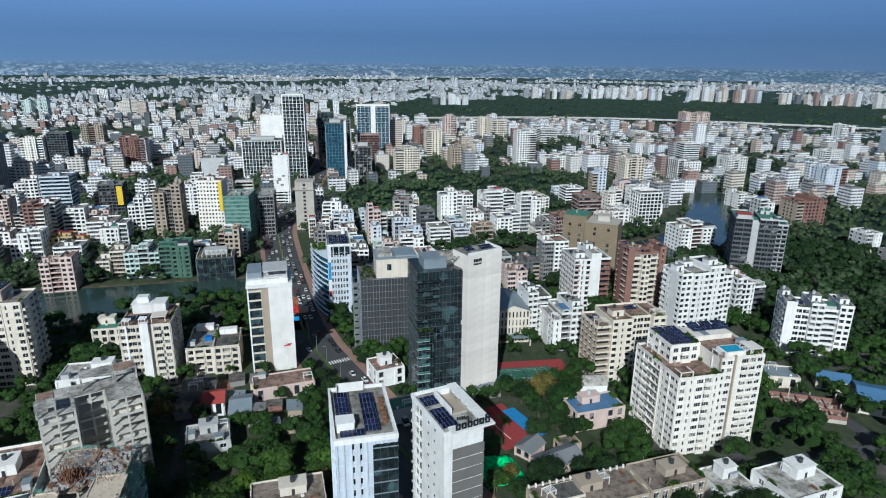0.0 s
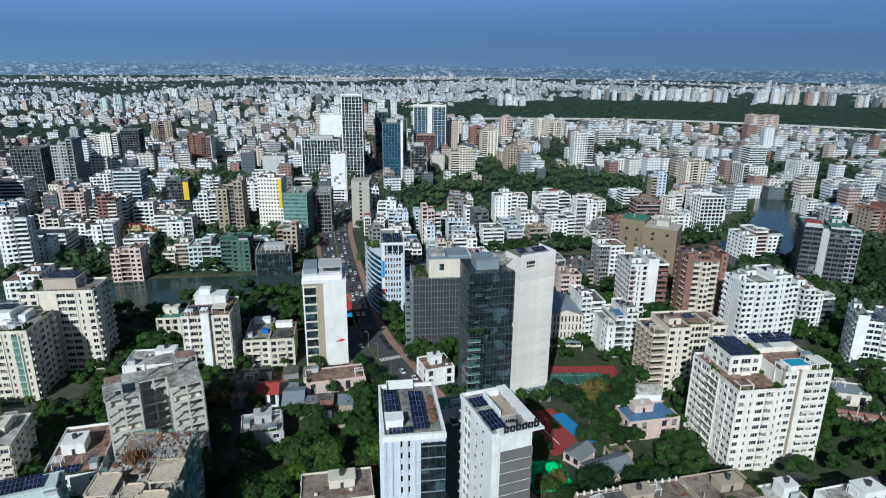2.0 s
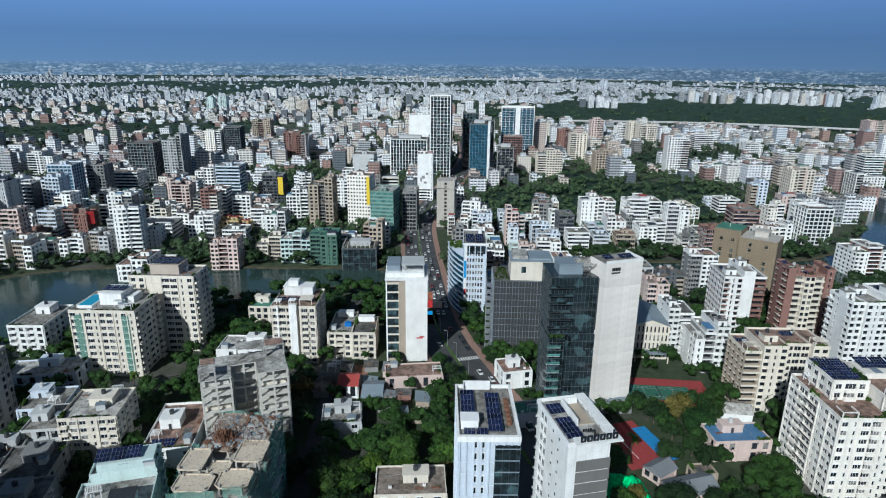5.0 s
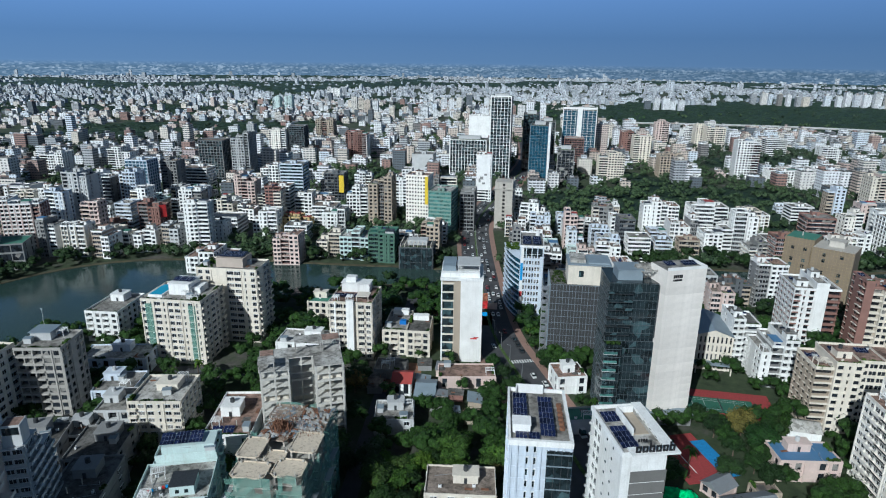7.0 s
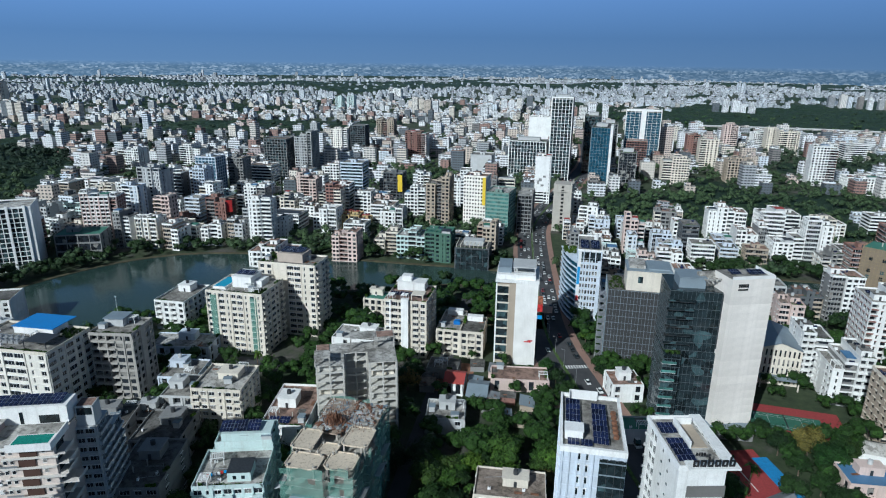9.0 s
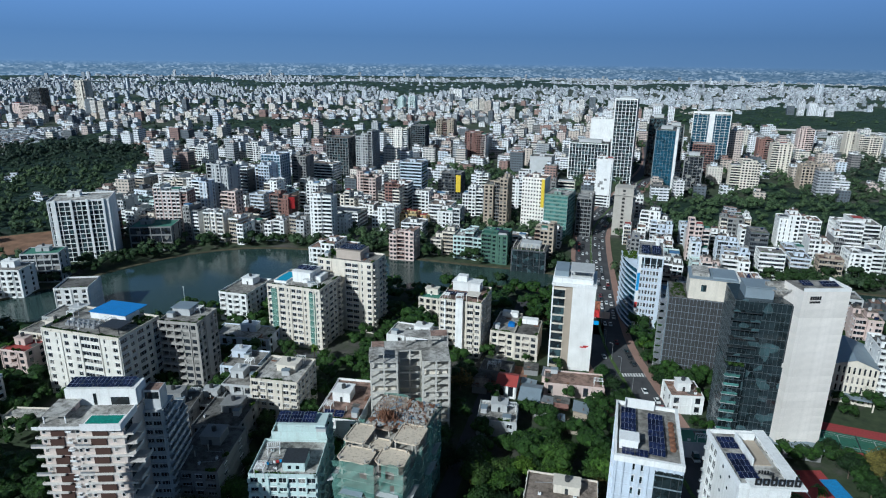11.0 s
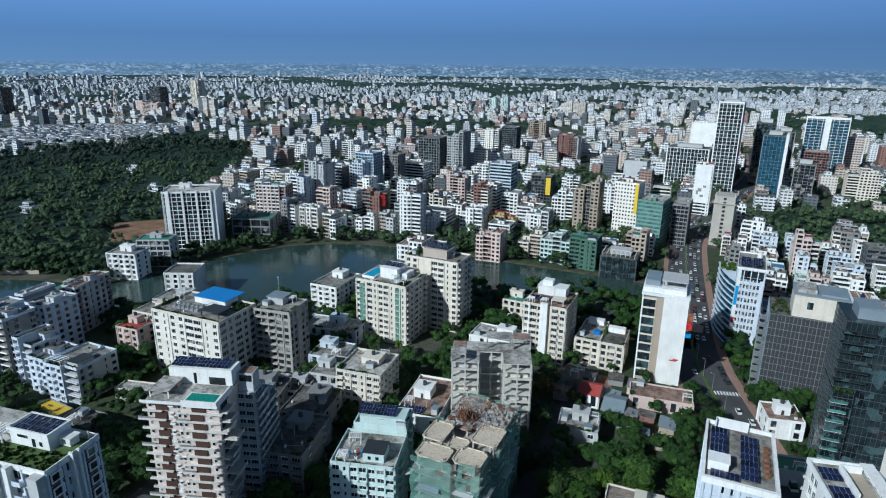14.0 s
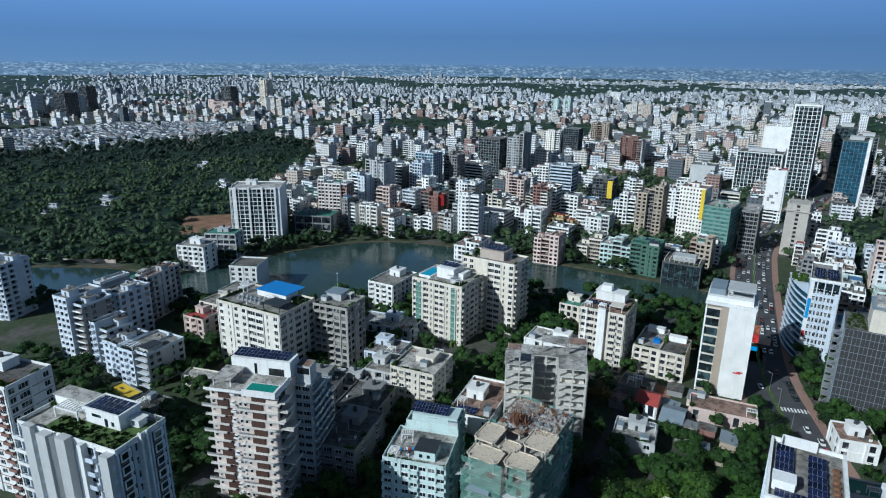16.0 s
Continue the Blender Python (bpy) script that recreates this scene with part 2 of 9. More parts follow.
# ---------------------------------------------------------------- mesh tools
class Shape:
    """Collects boxes, rings and faces and links them as one mesh."""

    def __init__(self):
        self.v, self.f, self.m, self.known = [], [], [], {}

    def face(self, pts, mi=0):
        k = len(self.v)
        self.v.extend(pts)
        self.f.append(tuple(range(k, k + len(pts))))
        self.m.append(mi)
        return self

    def box(self, x0, y0, z0, x1, y1, z1, mi=0, turn=None):
        p = [(x0, y0, z0), (x1, y0, z0), (x1, y1, z0), (x0, y1, z0), (x0, y0, z1), (x1, y0, z1), (x1, y1, z1), (x0, y1, z1)]
        if turn is not None:
            p = [tuple(turn @ Vector(q)) for q in p]
        k = len(self.v)
        self.v.extend(p)
        self.f.extend(((k, k + 3, k + 2, k + 1), (k + 4, k + 5, k + 6, k + 7), (k, k + 1, k + 5, k + 4), (k + 1, k + 2, k + 6, k + 5),
                       (k + 2, k + 3, k + 7, k + 6), (k + 3, k, k + 4, k + 7)))
        self.m.extend((mi,) * 6)
        return self

    def prism(self, pts, z0, z1, mi=0, top=None):
        """An upright block over a plan given anticlockwise."""
        k, c = len(self.v), len(pts)
        self.v.extend([(x, y, z0) for x, y in pts] + [(x, y, z1) for x, y in pts])
        for i in range(c):
            j = (i + 1) % c
            self.f.append((k + i, k + j, k + c + j, k + c + i))
            self.m.append(mi)
        self.f.append(tuple(range(k + c, k + 2 * c)))
        self.m.append(mi if top is None else top)
        return self

    def tube(self, x, y, z0, z1, r0, r1=None, seg=10, mi=0):
        r1 = r0 if r1 is None else r1
        k = len(self.v)
        for z, r in ((z0, r0), (z1, r1)):
            self.v.extend([(x + r * math.cos(2 * math.pi * i / seg), y + r * math.sin(2 * math.pi * i / seg), z) for i in range(seg)])
        for i in range(seg):
            j = (i + 1) % seg
            self.f.append((k + i, k + j, k + seg + j, k + seg + i))
            self.m.append(mi)
        self.f.append(tuple(range(k + seg, k + 2 * seg)))
        self.m.append(mi)
        return self

    def bar(self, a, b, r, mi=0):
        """A square bar from a to b."""
        a, b = Vector(a), Vector(b)
        d = (b - a).normalized()
        s = d.cross(Vector((0, 0, 1)) if abs(d.z) < 0.9 else Vector((1, 0, 0))).normalized()
        u = s.cross(d)
        k = len(self.v)
        for e in (a, b):
            for i, j in ((1, 1), (-1, 1), (-1, -1), (1, -1)):
                self.v.append(tuple(e + s * r * i + u * r * j))
        for i in range(4):
            j = (i + 1) % 4
            self.f.append((k + i, k + j, k + 4 + j, k + 4 + i))
            self.m.append(mi)
        self.f.extend(((k + 3, k + 2, k + 1, k), (k + 4, k + 5, k + 6, k + 7)))
        self.m.extend((mi, mi))
        return self

    def spot(self, p):
        """The index of a point, shared with any earlier point in the same place."""
        key = (round(p[0], 3), round(p[1], 3), round(p[2], 3))
        if key not in self.known:
            self.known[key] = len(self.v)
            self.v.append(key)
        return self.known[key]

    def joined(self, pts, mi=0):
        self.f.append(tuple(dict.fromkeys(self.spot(p) for p in pts)))
        self.m.append(mi)
        return self

    def mesh(self, name, mats):
        me = bpy.data.meshes.new(name)
        me.from_pydata(self.v, [], self.f)
        for a in mats if isinstance(mats, (list, tuple)) else (mats,):
            me.materials.append(a)
        if any(self.m):
            me.polygons.foreach_set("material_index", self.m)
        me.update()
        return me


def part(name, shape, mats, parent, label="", kind="", at=None):
    me = shape.mesh(name, mats) if isinstance(shape, Shape) else shape
    ob = new(name, me)
    ob.parent = parent
    if at is not None:
        ob.matrix_basis = at
    return tagged(ob, label, kind=kind)


def thing(name, label, category, x, y, yaw=0.0, z=0.0, group="", kind=""):
    ob = new(name)
    ob.empty_display_size = 1.0
    ob.matrix_basis = pose(x, y, z, 0, 0, yaw)
    return tagged(ob, label, category, group, kind)


def solid(name, shape, mats, label, category="", kind="", group="", at=None):
    ob = new(name, shape.mesh(name, mats))
    if at is not None:
        ob.matrix_basis = at
    return tagged(ob, label, category, group, kind)


# ---------------------------------------------------------------- plan of the place
TAKEN = {}  # footprints by cell of 64 m: x, y, half width, half depth, cos, sin


def claim(x, y, w, d, yaw):
    reach = math.hypot(w, d) / 2 + 16
    for i in range(int((x - reach) // 64), int((x + reach) // 64) + 1):
        for j in range(int((y - reach) // 64), int((y + reach) // 64) + 1):
            TAKEN.setdefault((i, j), []).append((x, y, w / 2, d / 2, math.cos(radians(yaw)), math.sin(radians(yaw))))


def is_free(x, y, pad):
    for ax, ay, hw, hd, c, s in TAKEN.get((int(x // 64), int(y // 64)), ()):
        dx, dy = x - ax, y - ay
        if abs(dx * c + dy * s) < hw + pad and abs(-dx * s + dy * c) < hd + pad:
            return False
    return True


def within(x, y, poly):
    hit = False
    for (ax, ay), (bx, by) in zip(poly, poly[1:] + poly[:1]):
        if (ay > y) != (by > y) and x < (bx - ax) * (y - ay) / (by - ay) + ax:
            hit = not hit
    return hit


def line_gap(x, y, line):
    best = 1e9
    for (ax, ay), (bx, by) in zip(line, line[1:]):
        t = max(0, min(1, ((x - ax) * (bx - ax) + (y - ay) * (by - ay)) / ((bx - ax) ** 2 + (by - ay) ** 2)))
        best = min(best, math.hypot(x - ax - t * (bx - ax), y - ay - t * (by - ay)))
    return best


SHORE_FAR = [(-640, -80), (-560, 20), (-496, 80), (-443, 135), (-396, 152), (-391, 200), (-386, 254), (-371, 296), (-339, 328), (-261, 356), (-224, 362), (-185, 371), (-157, 379), (-124, 384)]
SHORE_NEAR = [(-116, 350), (-151, 344), (-190, 312), (-218, 292), (-262, 244), (-290, 200), (-332, 160), (-396, 102), (-431, 67), (-500, -10), (-560, -120)]
LAKE = SHORE_FAR + SHORE_NEAR
CANAL_A = [(5, 436), (37, 447), (88, 458), (150, 475), (188, 505), (225, 560), (252, 625), (275, 680)]
CANAL_B = [(312, 672), (297, 625), (262, 545), (228, 468), (165, 425), (76, 410), (38, 407), (5, 410)]
CANAL = CANAL_A + CANAL_B
AVENUE = [(60, 70), (14, 150), (-44, 247), (-73, 296), (-99, 372), (-124, 447), (-144, 515), (-152, 620), (-156, 735), (-170, 900), (-230, 1150)]
WOOD_LEFT = [(-560, -60), (-470, 110), (-462, 190), (-492, 262), (-560, 330), (-640, 400), (-720, 500), (-850, 590), (-1050, 590), (-1020, 330), (-1080, 120), (-980, -60)]
WOOD_MID = [(-118, 640), (-75, 700), (20, 720), (90, 770), (155, 790), (165, 680), (105, 640), (75, 600), (35, 572), (0, 560), (-60, 540), (-98, 535)]
WOOD_RIGHT = [(255, 500), (300, 470), (350, 430), (470, 450), (620, 660), (470, 640), (380, 580), (320, 590)]
SLUM = [(-1060, -60), (-1100, 120), (-1040, 330), (-1070, 590), (-1250, 700), (-1420, 500), (-1400, 100), (-1350, -60)]


def place_kind(x, y):
    """What the ground carries at a place."""
    if within(x, y, LAKE) or within(x, y, CANAL):
        return "water"
    if line_gap(x, y, AVENUE) < 15:
        return "road"
    if within(x, y, WOOD_LEFT) or within(x, y, WOOD_MID) or within(x, y, WOOD_RIGHT):
        return "wood"
    if within(x, y, SLUM):
        return "slum"
    r = math.hypot(x, y)
    if r > 1150:
        v = noise.noise((x * 0.0019 + 3.1, y * 0.0019 + 7.7, 0.5)) + 0.35 * noise.noise((x * 0.006, y * 0.006, 2.5))
        belt = 1 if (1490 < y + 0.12 * x < 2450 and x > -180 + 0.1 * (y - 1500)) or (1180 < r < 1460 and x < -620) else 0
        if v + 0.62 * belt > (0.24 if r < 1450 else 0.06):
            return "wood"
    return "town"


# ---------------------------------------------------------------- ground, water, road, distance
def disc(radius, rings=24, seg=96):
    s = Shape()
    rad = [0] + [20 * (radius / 20) ** (k / (rings - 1)) for k in range(rings)]
    s.v = [(0, 0, 0)] + [(r * math.cos(2 * math.pi * i / seg), r * math.sin(2 * math.pi * i / seg), 0) for r in rad[1:] for i in range(seg)]
    for i in range(seg):
        s.f.append((0, 1 + i, 1 + (i + 1) % seg))
        for k in range(rings - 1):
            a, b = 1 + k * seg, 1 + (k + 1) * seg
            s.f.append((a + i, b + i, b + (i + 1) % seg, a + (i + 1) % seg))
    s.m = [0] * len(s.f)
    return s


solid("ground", disc(5600), EARTH, "dark green and grey city ground", kind="structure")


def sheet(name, poly, z, mat, label):
    bm = bmesh.new()
    bm.faces.new([bm.verts.new((x, y, z)) for x, y in poly])
    bmesh.ops.triangulate(bm, faces=bm.faces[:])
    bmesh.ops.recalc_face_normals(bm, faces=bm.faces[:])
    for f in bm.faces:
        if f.normal.z < 0:
            f.normal_flip()
    me = bpy.data.meshes.new(name)
    bm.to_mesh(me)
    bm.free()
    me.materials.append(mat)
    return tagged(new(name, me), label, kind="structure")


def round_off(line, times=2):
    for _ in range(times):
        out = [line[0]]
        for (ax, ay), (bx, by) in zip(line, line[1:]):
            out += [(0.75 * ax + 0.25 * bx, 0.75 * ay + 0.25 * by), (0.25 * ax + 0.75 * bx, 0.25 * ay + 0.75 * by)]
        line = out + [line[-1]]
    return line


sheet("water", round_off(SHORE_FAR) + round_off(SHORE_NEAR), 0.05, WATER, "still dark green lake water")
sheet("water", round_off(CANAL_A) + round_off(CANAL_B), 0.05, WATER, "dark lake channel between trees")


def ribbon(line, half, z, thick, off=0.0):
    """A strip of that half width and thickness along a line, shifted sideways by off."""
    s, pts = Shape(), []
    for i, (x, y) in enumerate(line):
        ax, ay = line[max(i - 1, 0)]
        bx, by = line[min(i + 1, len(line) - 1)]
        L = math.hypot(bx - ax, by - ay)
        nx, ny = (by - ay) / L, -(bx - ax) / L
        pts.append(((x + nx * (off - half), y + ny * (off - half)), (x + nx * (off + half), y + ny * (off + half))))
    for (a, b), (c, d) in zip(pts, pts[1:]):
        top = [(*a, z), (*b, z), (*d, z), (*c, z)]
        s.face(top)
        if thick:
            s.face([(*a, z - thick), (*a, z), (*c, z), (*c, z - thick)])
            s.face([(*b, z), (*b, z - thick), (*d, z - thick), (*d, z)])
    return s


road_line = round_off(AVENUE, 2)
solid("road", ribbon(road_line, 11.5, 0.06, 0), ASPHALT, "wide asphalt avenue with heavy traffic", kind="structure")
solid("pavement", ribbon(road_line, 1.9, 0.22, 0.2, 13.4), PAVE, "raised red-brown brick pavement beside the avenue", kind="structure")
solid("pavement", ribbon(road_line, 1.6, 0.22, 0.2, -13.1), PAVE, "raised red-brown brick pavement beside the avenue", kind="structure")
solid("median", ribbon(road_line, 0.7, 0.32, 0.3), LAWN, "narrow planted strip between the lanes", kind="structure")
GRID = 14.0
gx = Vector((math.cos(radians(GRID)), math.sin(radians(GRID))))
gy = Vector((-gx.y, gx.x))
lanes = [((40, 172), (300, 235)), ((118, 165), (60, 380)), ((-60, 240), (-330, 172)), ((-200, 100), (-330, 172)), ((-75, 118), (-130, 330)), ((-180, 60), (-215, 190)), ((170, 205), (120, 400)),
         ((-330, 500), (-150, 545)), ((-420, 600), (-160, 660)), ((-300, 380), (-390, 720)), ((-230, 385), (-330, 760)), ((-560, 420), (-150, 480)), ((0, 500), (330, 580)), ((150, 520), (90, 800))]
for a, b in lanes:
    solid("lane", ribbon([a, b], 3.2, 0.03, 0), ASPHALT, "narrow asphalt side street between buildings", kind="structure")
for line in (round_off(SHORE_FAR), round_off(SHORE_NEAR), round_off(CANAL_A), round_off(CANAL_B)):
    solid("bank", ribbon(line, 1.6, 0.4, 0.45), plain("bank_earth", (0.085, 0.075, 0.04), 0.95, 0, 0.15, 0.6), "low earthen lake bank with grass", kind="structure")
wall_s = ribbon([(-600, 25), (-501, 92), (-449, 139)], 0.2, 2.6, 2.6)
solid("boundary_wall", wall_s, paint("painted_wall", (0.6, 0.5, 0.42), 0.6), "long pale painted boundary wall by the lake", "wall")


def horizon():
    """Glowing backdrop: the hazy sky low over the horizon, with far city painted at its foot."""
    m, n, l, b = shader("hazy_sky_and_city")
    pos = n.new("ShaderNodeNewGeometry").outputs["Position"]
    sep = n.new("ShaderNodeSeparateXYZ")
    l.new(pos, sep.inputs[0])
    wob = noise_node(n, l, 0.0012, 3, pos)
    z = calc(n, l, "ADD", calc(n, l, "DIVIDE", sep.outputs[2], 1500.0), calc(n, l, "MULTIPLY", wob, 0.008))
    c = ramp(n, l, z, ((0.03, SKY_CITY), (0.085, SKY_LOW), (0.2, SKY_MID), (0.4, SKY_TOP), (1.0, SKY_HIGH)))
    # the pale grain of the city, painted into the glow where it fades into the haze: small houses, and dark belts of
    # trees between
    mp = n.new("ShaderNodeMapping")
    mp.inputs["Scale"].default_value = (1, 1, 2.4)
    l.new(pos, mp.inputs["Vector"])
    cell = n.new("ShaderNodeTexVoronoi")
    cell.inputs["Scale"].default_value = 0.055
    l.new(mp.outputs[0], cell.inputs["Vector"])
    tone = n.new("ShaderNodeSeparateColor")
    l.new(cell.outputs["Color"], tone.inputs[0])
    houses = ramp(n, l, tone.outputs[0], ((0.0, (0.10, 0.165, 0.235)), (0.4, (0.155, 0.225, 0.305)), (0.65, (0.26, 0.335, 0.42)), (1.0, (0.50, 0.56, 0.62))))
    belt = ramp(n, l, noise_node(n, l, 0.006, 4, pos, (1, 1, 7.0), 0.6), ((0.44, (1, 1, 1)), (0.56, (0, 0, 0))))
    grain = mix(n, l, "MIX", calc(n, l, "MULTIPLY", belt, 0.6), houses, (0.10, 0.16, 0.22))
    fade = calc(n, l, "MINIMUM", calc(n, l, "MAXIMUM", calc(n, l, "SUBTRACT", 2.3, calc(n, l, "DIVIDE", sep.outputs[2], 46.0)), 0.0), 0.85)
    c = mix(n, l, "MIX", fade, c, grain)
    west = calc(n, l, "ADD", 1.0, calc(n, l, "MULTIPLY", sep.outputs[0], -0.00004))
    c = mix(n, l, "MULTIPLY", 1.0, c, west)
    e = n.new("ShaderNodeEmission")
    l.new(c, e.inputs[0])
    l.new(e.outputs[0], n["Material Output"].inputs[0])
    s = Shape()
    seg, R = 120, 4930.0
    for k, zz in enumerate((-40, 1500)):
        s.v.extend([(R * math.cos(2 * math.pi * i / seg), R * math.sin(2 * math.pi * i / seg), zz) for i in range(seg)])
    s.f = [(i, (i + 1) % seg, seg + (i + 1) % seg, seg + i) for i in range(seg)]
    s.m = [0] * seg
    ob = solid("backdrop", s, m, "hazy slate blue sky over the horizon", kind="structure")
    ob.visible_shadow = False
    return ob


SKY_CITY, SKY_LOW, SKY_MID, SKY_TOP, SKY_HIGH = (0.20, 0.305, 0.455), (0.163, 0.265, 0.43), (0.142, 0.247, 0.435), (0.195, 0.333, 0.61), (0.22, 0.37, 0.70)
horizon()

# ---------------------------------------------------------------- building pieces
WINDOWS = {}


def window_mesh(w, h, frame_mat, glass_mat, kind="window"):
    """A glazed window: frame, mullions, sill and pane, or a balcony with its door."""
    key = (round(w, 1), round(h, 1), frame_mat.name, glass_mat.name, kind)
    if key not in WINDOWS:
        s = Shape()
        t, n = 0.07, 1 if w < 1.1 else 2 if w < 2.7 else 3
        step = (w - t) / n
        pierced(s, pose(-w / 2, -0.1, 0), w, [(t, h - t)], 0, h, [(t + i * step, (i + 1) * step) for i in range(n)], 0.06)
        if kind == "window":
            s.box(-w / 2 - 0.12, -0.62, h + 0.03, w / 2 + 0.12, -0.02, h + 0.13)
        WINDOWS[key] = s.mesh(kind, [frame_mat, glass_mat])
    return WINDOWS[key]


def balcony_mesh(w, out, wall, rail="solid"):
    key = (round(w, 1), out, wall.name, rail)
    if key not in WINDOWS:
        s = Shape()
        a = w / 2
        s.box(-a, -out, -0.16, a, 0, 0)
        if rail == "solid":
            s.box(-a, -out, 0, a, -out + 0.12, 0.95)
            s.box(-a, -out + 0.12, 0, -a + 0.12, 0, 0.95).box(a - 0.12, -out + 0.12, 0, a, 0, 0.95)
        else:
            s.box(-a, -out, 0.9, a, -out + 0.06, 1.0)
            for k in range(max(3, int(w / 0.5)) + 1):
                x = -a + (w - 0.05) * k / max(3, int(w / 0.5))
                s.box(x, -out + 0.005, 0, x + 0.05, -out + 0.055, 0.9)
        WINDOWS[key] = s.mesh("balcony", [wall])
    return WINDOWS[key]


def sides(w, d, cx=0.0, cy=0.0):
    """Wall frames of a block: x runs along the wall, -y points outward."""
    return {"front": (pose(cx - w / 2, cy - d / 2, 0), w), "right": (pose(cx + w / 2, cy - d / 2, 0, 0, 0, 90), d),
            "left": (pose(cx - w / 2, cy + d / 2, 0, 0, 0, -90), d), "back": (pose(cx + w / 2, cy + d / 2, 0, 0, 0, 180), w)}


def openings(length, bays):
    """Spans of the openings along a wall, bay by bay."""
    step, out = length / len(bays), []
    for k, b in enumerate(bays):
        half = {"w": min(1.05, step * 0.36), "W": step / 2 - 0.22, "n": 0.38, "o": 0.62, "b": min(1.5, step * 0.42), "B": step / 2 - 0.15}.get(b)
        if half:
            out.append(((k + 0.5) * step - half, (k + 0.5) * step + half, b))
    return out


def pierced(s, frame, length, zs, z0, z1, spans, deep=0.25, mi=0, glass=1, deeper=()):
    """One joined wall with recessed openings; glass None leaves them for windows of their own."""
    def at(x, y, z):
        return tuple(frame @ Vector((x, y, z)))

    cuts = [0.0] + [q for a, b in spans for q in (a, b)] + [length]
    n = len(zs)
    for k in range(n + 1):
        lo, hi = (z0 if k == 0 else zs[k - 1][1]), (z1 if k == n else zs[k][0])
        s.joined([at(x, 0, lo) for x in (cuts if k else (0.0, length))] + [at(x, 0, hi) for x in reversed(cuts if k < n else (0.0, length))], mi)
    for lo, hi in zs:
        for a, b in zip(cuts[::2], cuts[1::2]):
            s.joined([at(a, 0, lo), at(b, 0, lo), at(b, 0, hi), at(a, 0, hi)], mi)
        for i_, (a, b) in enumerate(spans):
            back = 1.4 if i_ in deeper else deep
            o, q = [at(a, 0, lo), at(b, 0, lo), at(b, 0, hi), at(a, 0, hi)], [at(a, back, lo), at(b, back, lo), at(b, back, hi), at(a, back, hi)]
            for i in range(4):
                j = (i + 1) % 4
                s.joined([o[i], o[j], q[j], q[i]][::-1], mi)
            if glass is not None:
                s.joined(q, glass)


def roof_parts(th, w, d, h, rnd, wall, roof, cx=0.0, cy=0.0, room=True, solar=0, tanks=1, garden=0.0, z_par=1.0):
    """Roof slab, parapet, stair room, tanks, solar panels and planting."""
    part("roof", Shape().box(cx - w / 2 + 0.05, cy - d / 2 + 0.05, h - 0.2, cx + w / 2 - 0.05, cy + d / 2 - 0.05, h + 0.06), roof, th)
    s = Shape()
    e = 0.12
    x0, x1, y0, y1 = cx - w / 2 - e, cx + w / 2 + e, cy - d / 2 - e, cy + d / 2 + e
    for a in ((x0, y0, x1, y0 + 0.22), (x0, y1 - 0.22, x1, y1), (x0, y0 + 0.22, x0 + 0.22, y1 - 0.22), (x1 - 0.22, y0 + 0.22, x1, y1 - 0.22)):
        s.box(a[0], a[1], h - 0.35, a[2], a[3], h + z_par)
    part("parapet", s, wall, th)
    if room:
        rw, rd, rh = min(w * 0.42, 8), min(d * 0.36, 7), rnd.uniform(2.8, 4.2)
        rx, ry = cx + rnd.uniform(-0.22, 0.22) * w, cy + rnd.uniform(0.02, 0.24) * d
        s = Shape().box(rx - rw / 2, ry - rd / 2, h, rx + rw / 2, ry + rd / 2, h + rh).box(rx - rw / 2 - 0.3, ry - rd / 2 - 0.3, h + rh, rx + rw / 2 + 0.3, ry + rd / 2 + 0.3, h + rh + 0.18)
        sr = part("stair_room", s, [wall], th)
        part("door", Shape().box(rx - 0.5, ry - rd / 2 - 0.05, h + 0.06, rx + 0.5, ry - rd / 2 - 0.002, h + 2.1), STEEL, sr)
        for k in range(tanks):
            tx = rx + (k - tanks / 2 + 0.5) * 1.9
            tank_mat = STEEL if rnd.random() < 0.6 else PALE
            tank = part("water_tank", Shape().tube(tx, ry, h + rh + 0.18, h + rh + 1.7, 0.8, 0.8, 12), tank_mat, th)
            part("lid", Shape().tube(tx, ry, h + rh + 1.7, h + rh + 1.95, 0.8, 0.3, 12), tank_mat, tank)
    if math.hypot(*th.matrix_basis.translation.xy) < 330:
        clutter(th, cx - w / 2 + 1.2, cy - d / 2 + 1.2, cx + w / 2 - 1.2, cy + d / 2 - 1.2, h + 0.07, rnd, int(3 + w * d / 75))
    rows = int(solar)
    for k in range(rows):
        px, py = cx - w * 0.36 + (k % 3) * w * 0.25, cy - d * 0.36 + (k // 3) * 4.2
        part("solar_panel", panel_mesh(min(w * 0.22, 5.0), 3.4), None, th, at=pose(px + w * 0.1, py, h + 0.5, 14, 0, 0))
    if garden:
        part("roof_garden", tufts(rnd, cx - w / 2 + 0.4, cy - d / 2 + 0.4, cx + w / 2 - 0.4, cy - d / 2 + 0.4 + garden, h + 0.1, int(w * garden * 1.4)), LEAF_B, th, "green planting along the roof edge", "stuff")


PANELS, CLUTTER = {}, []


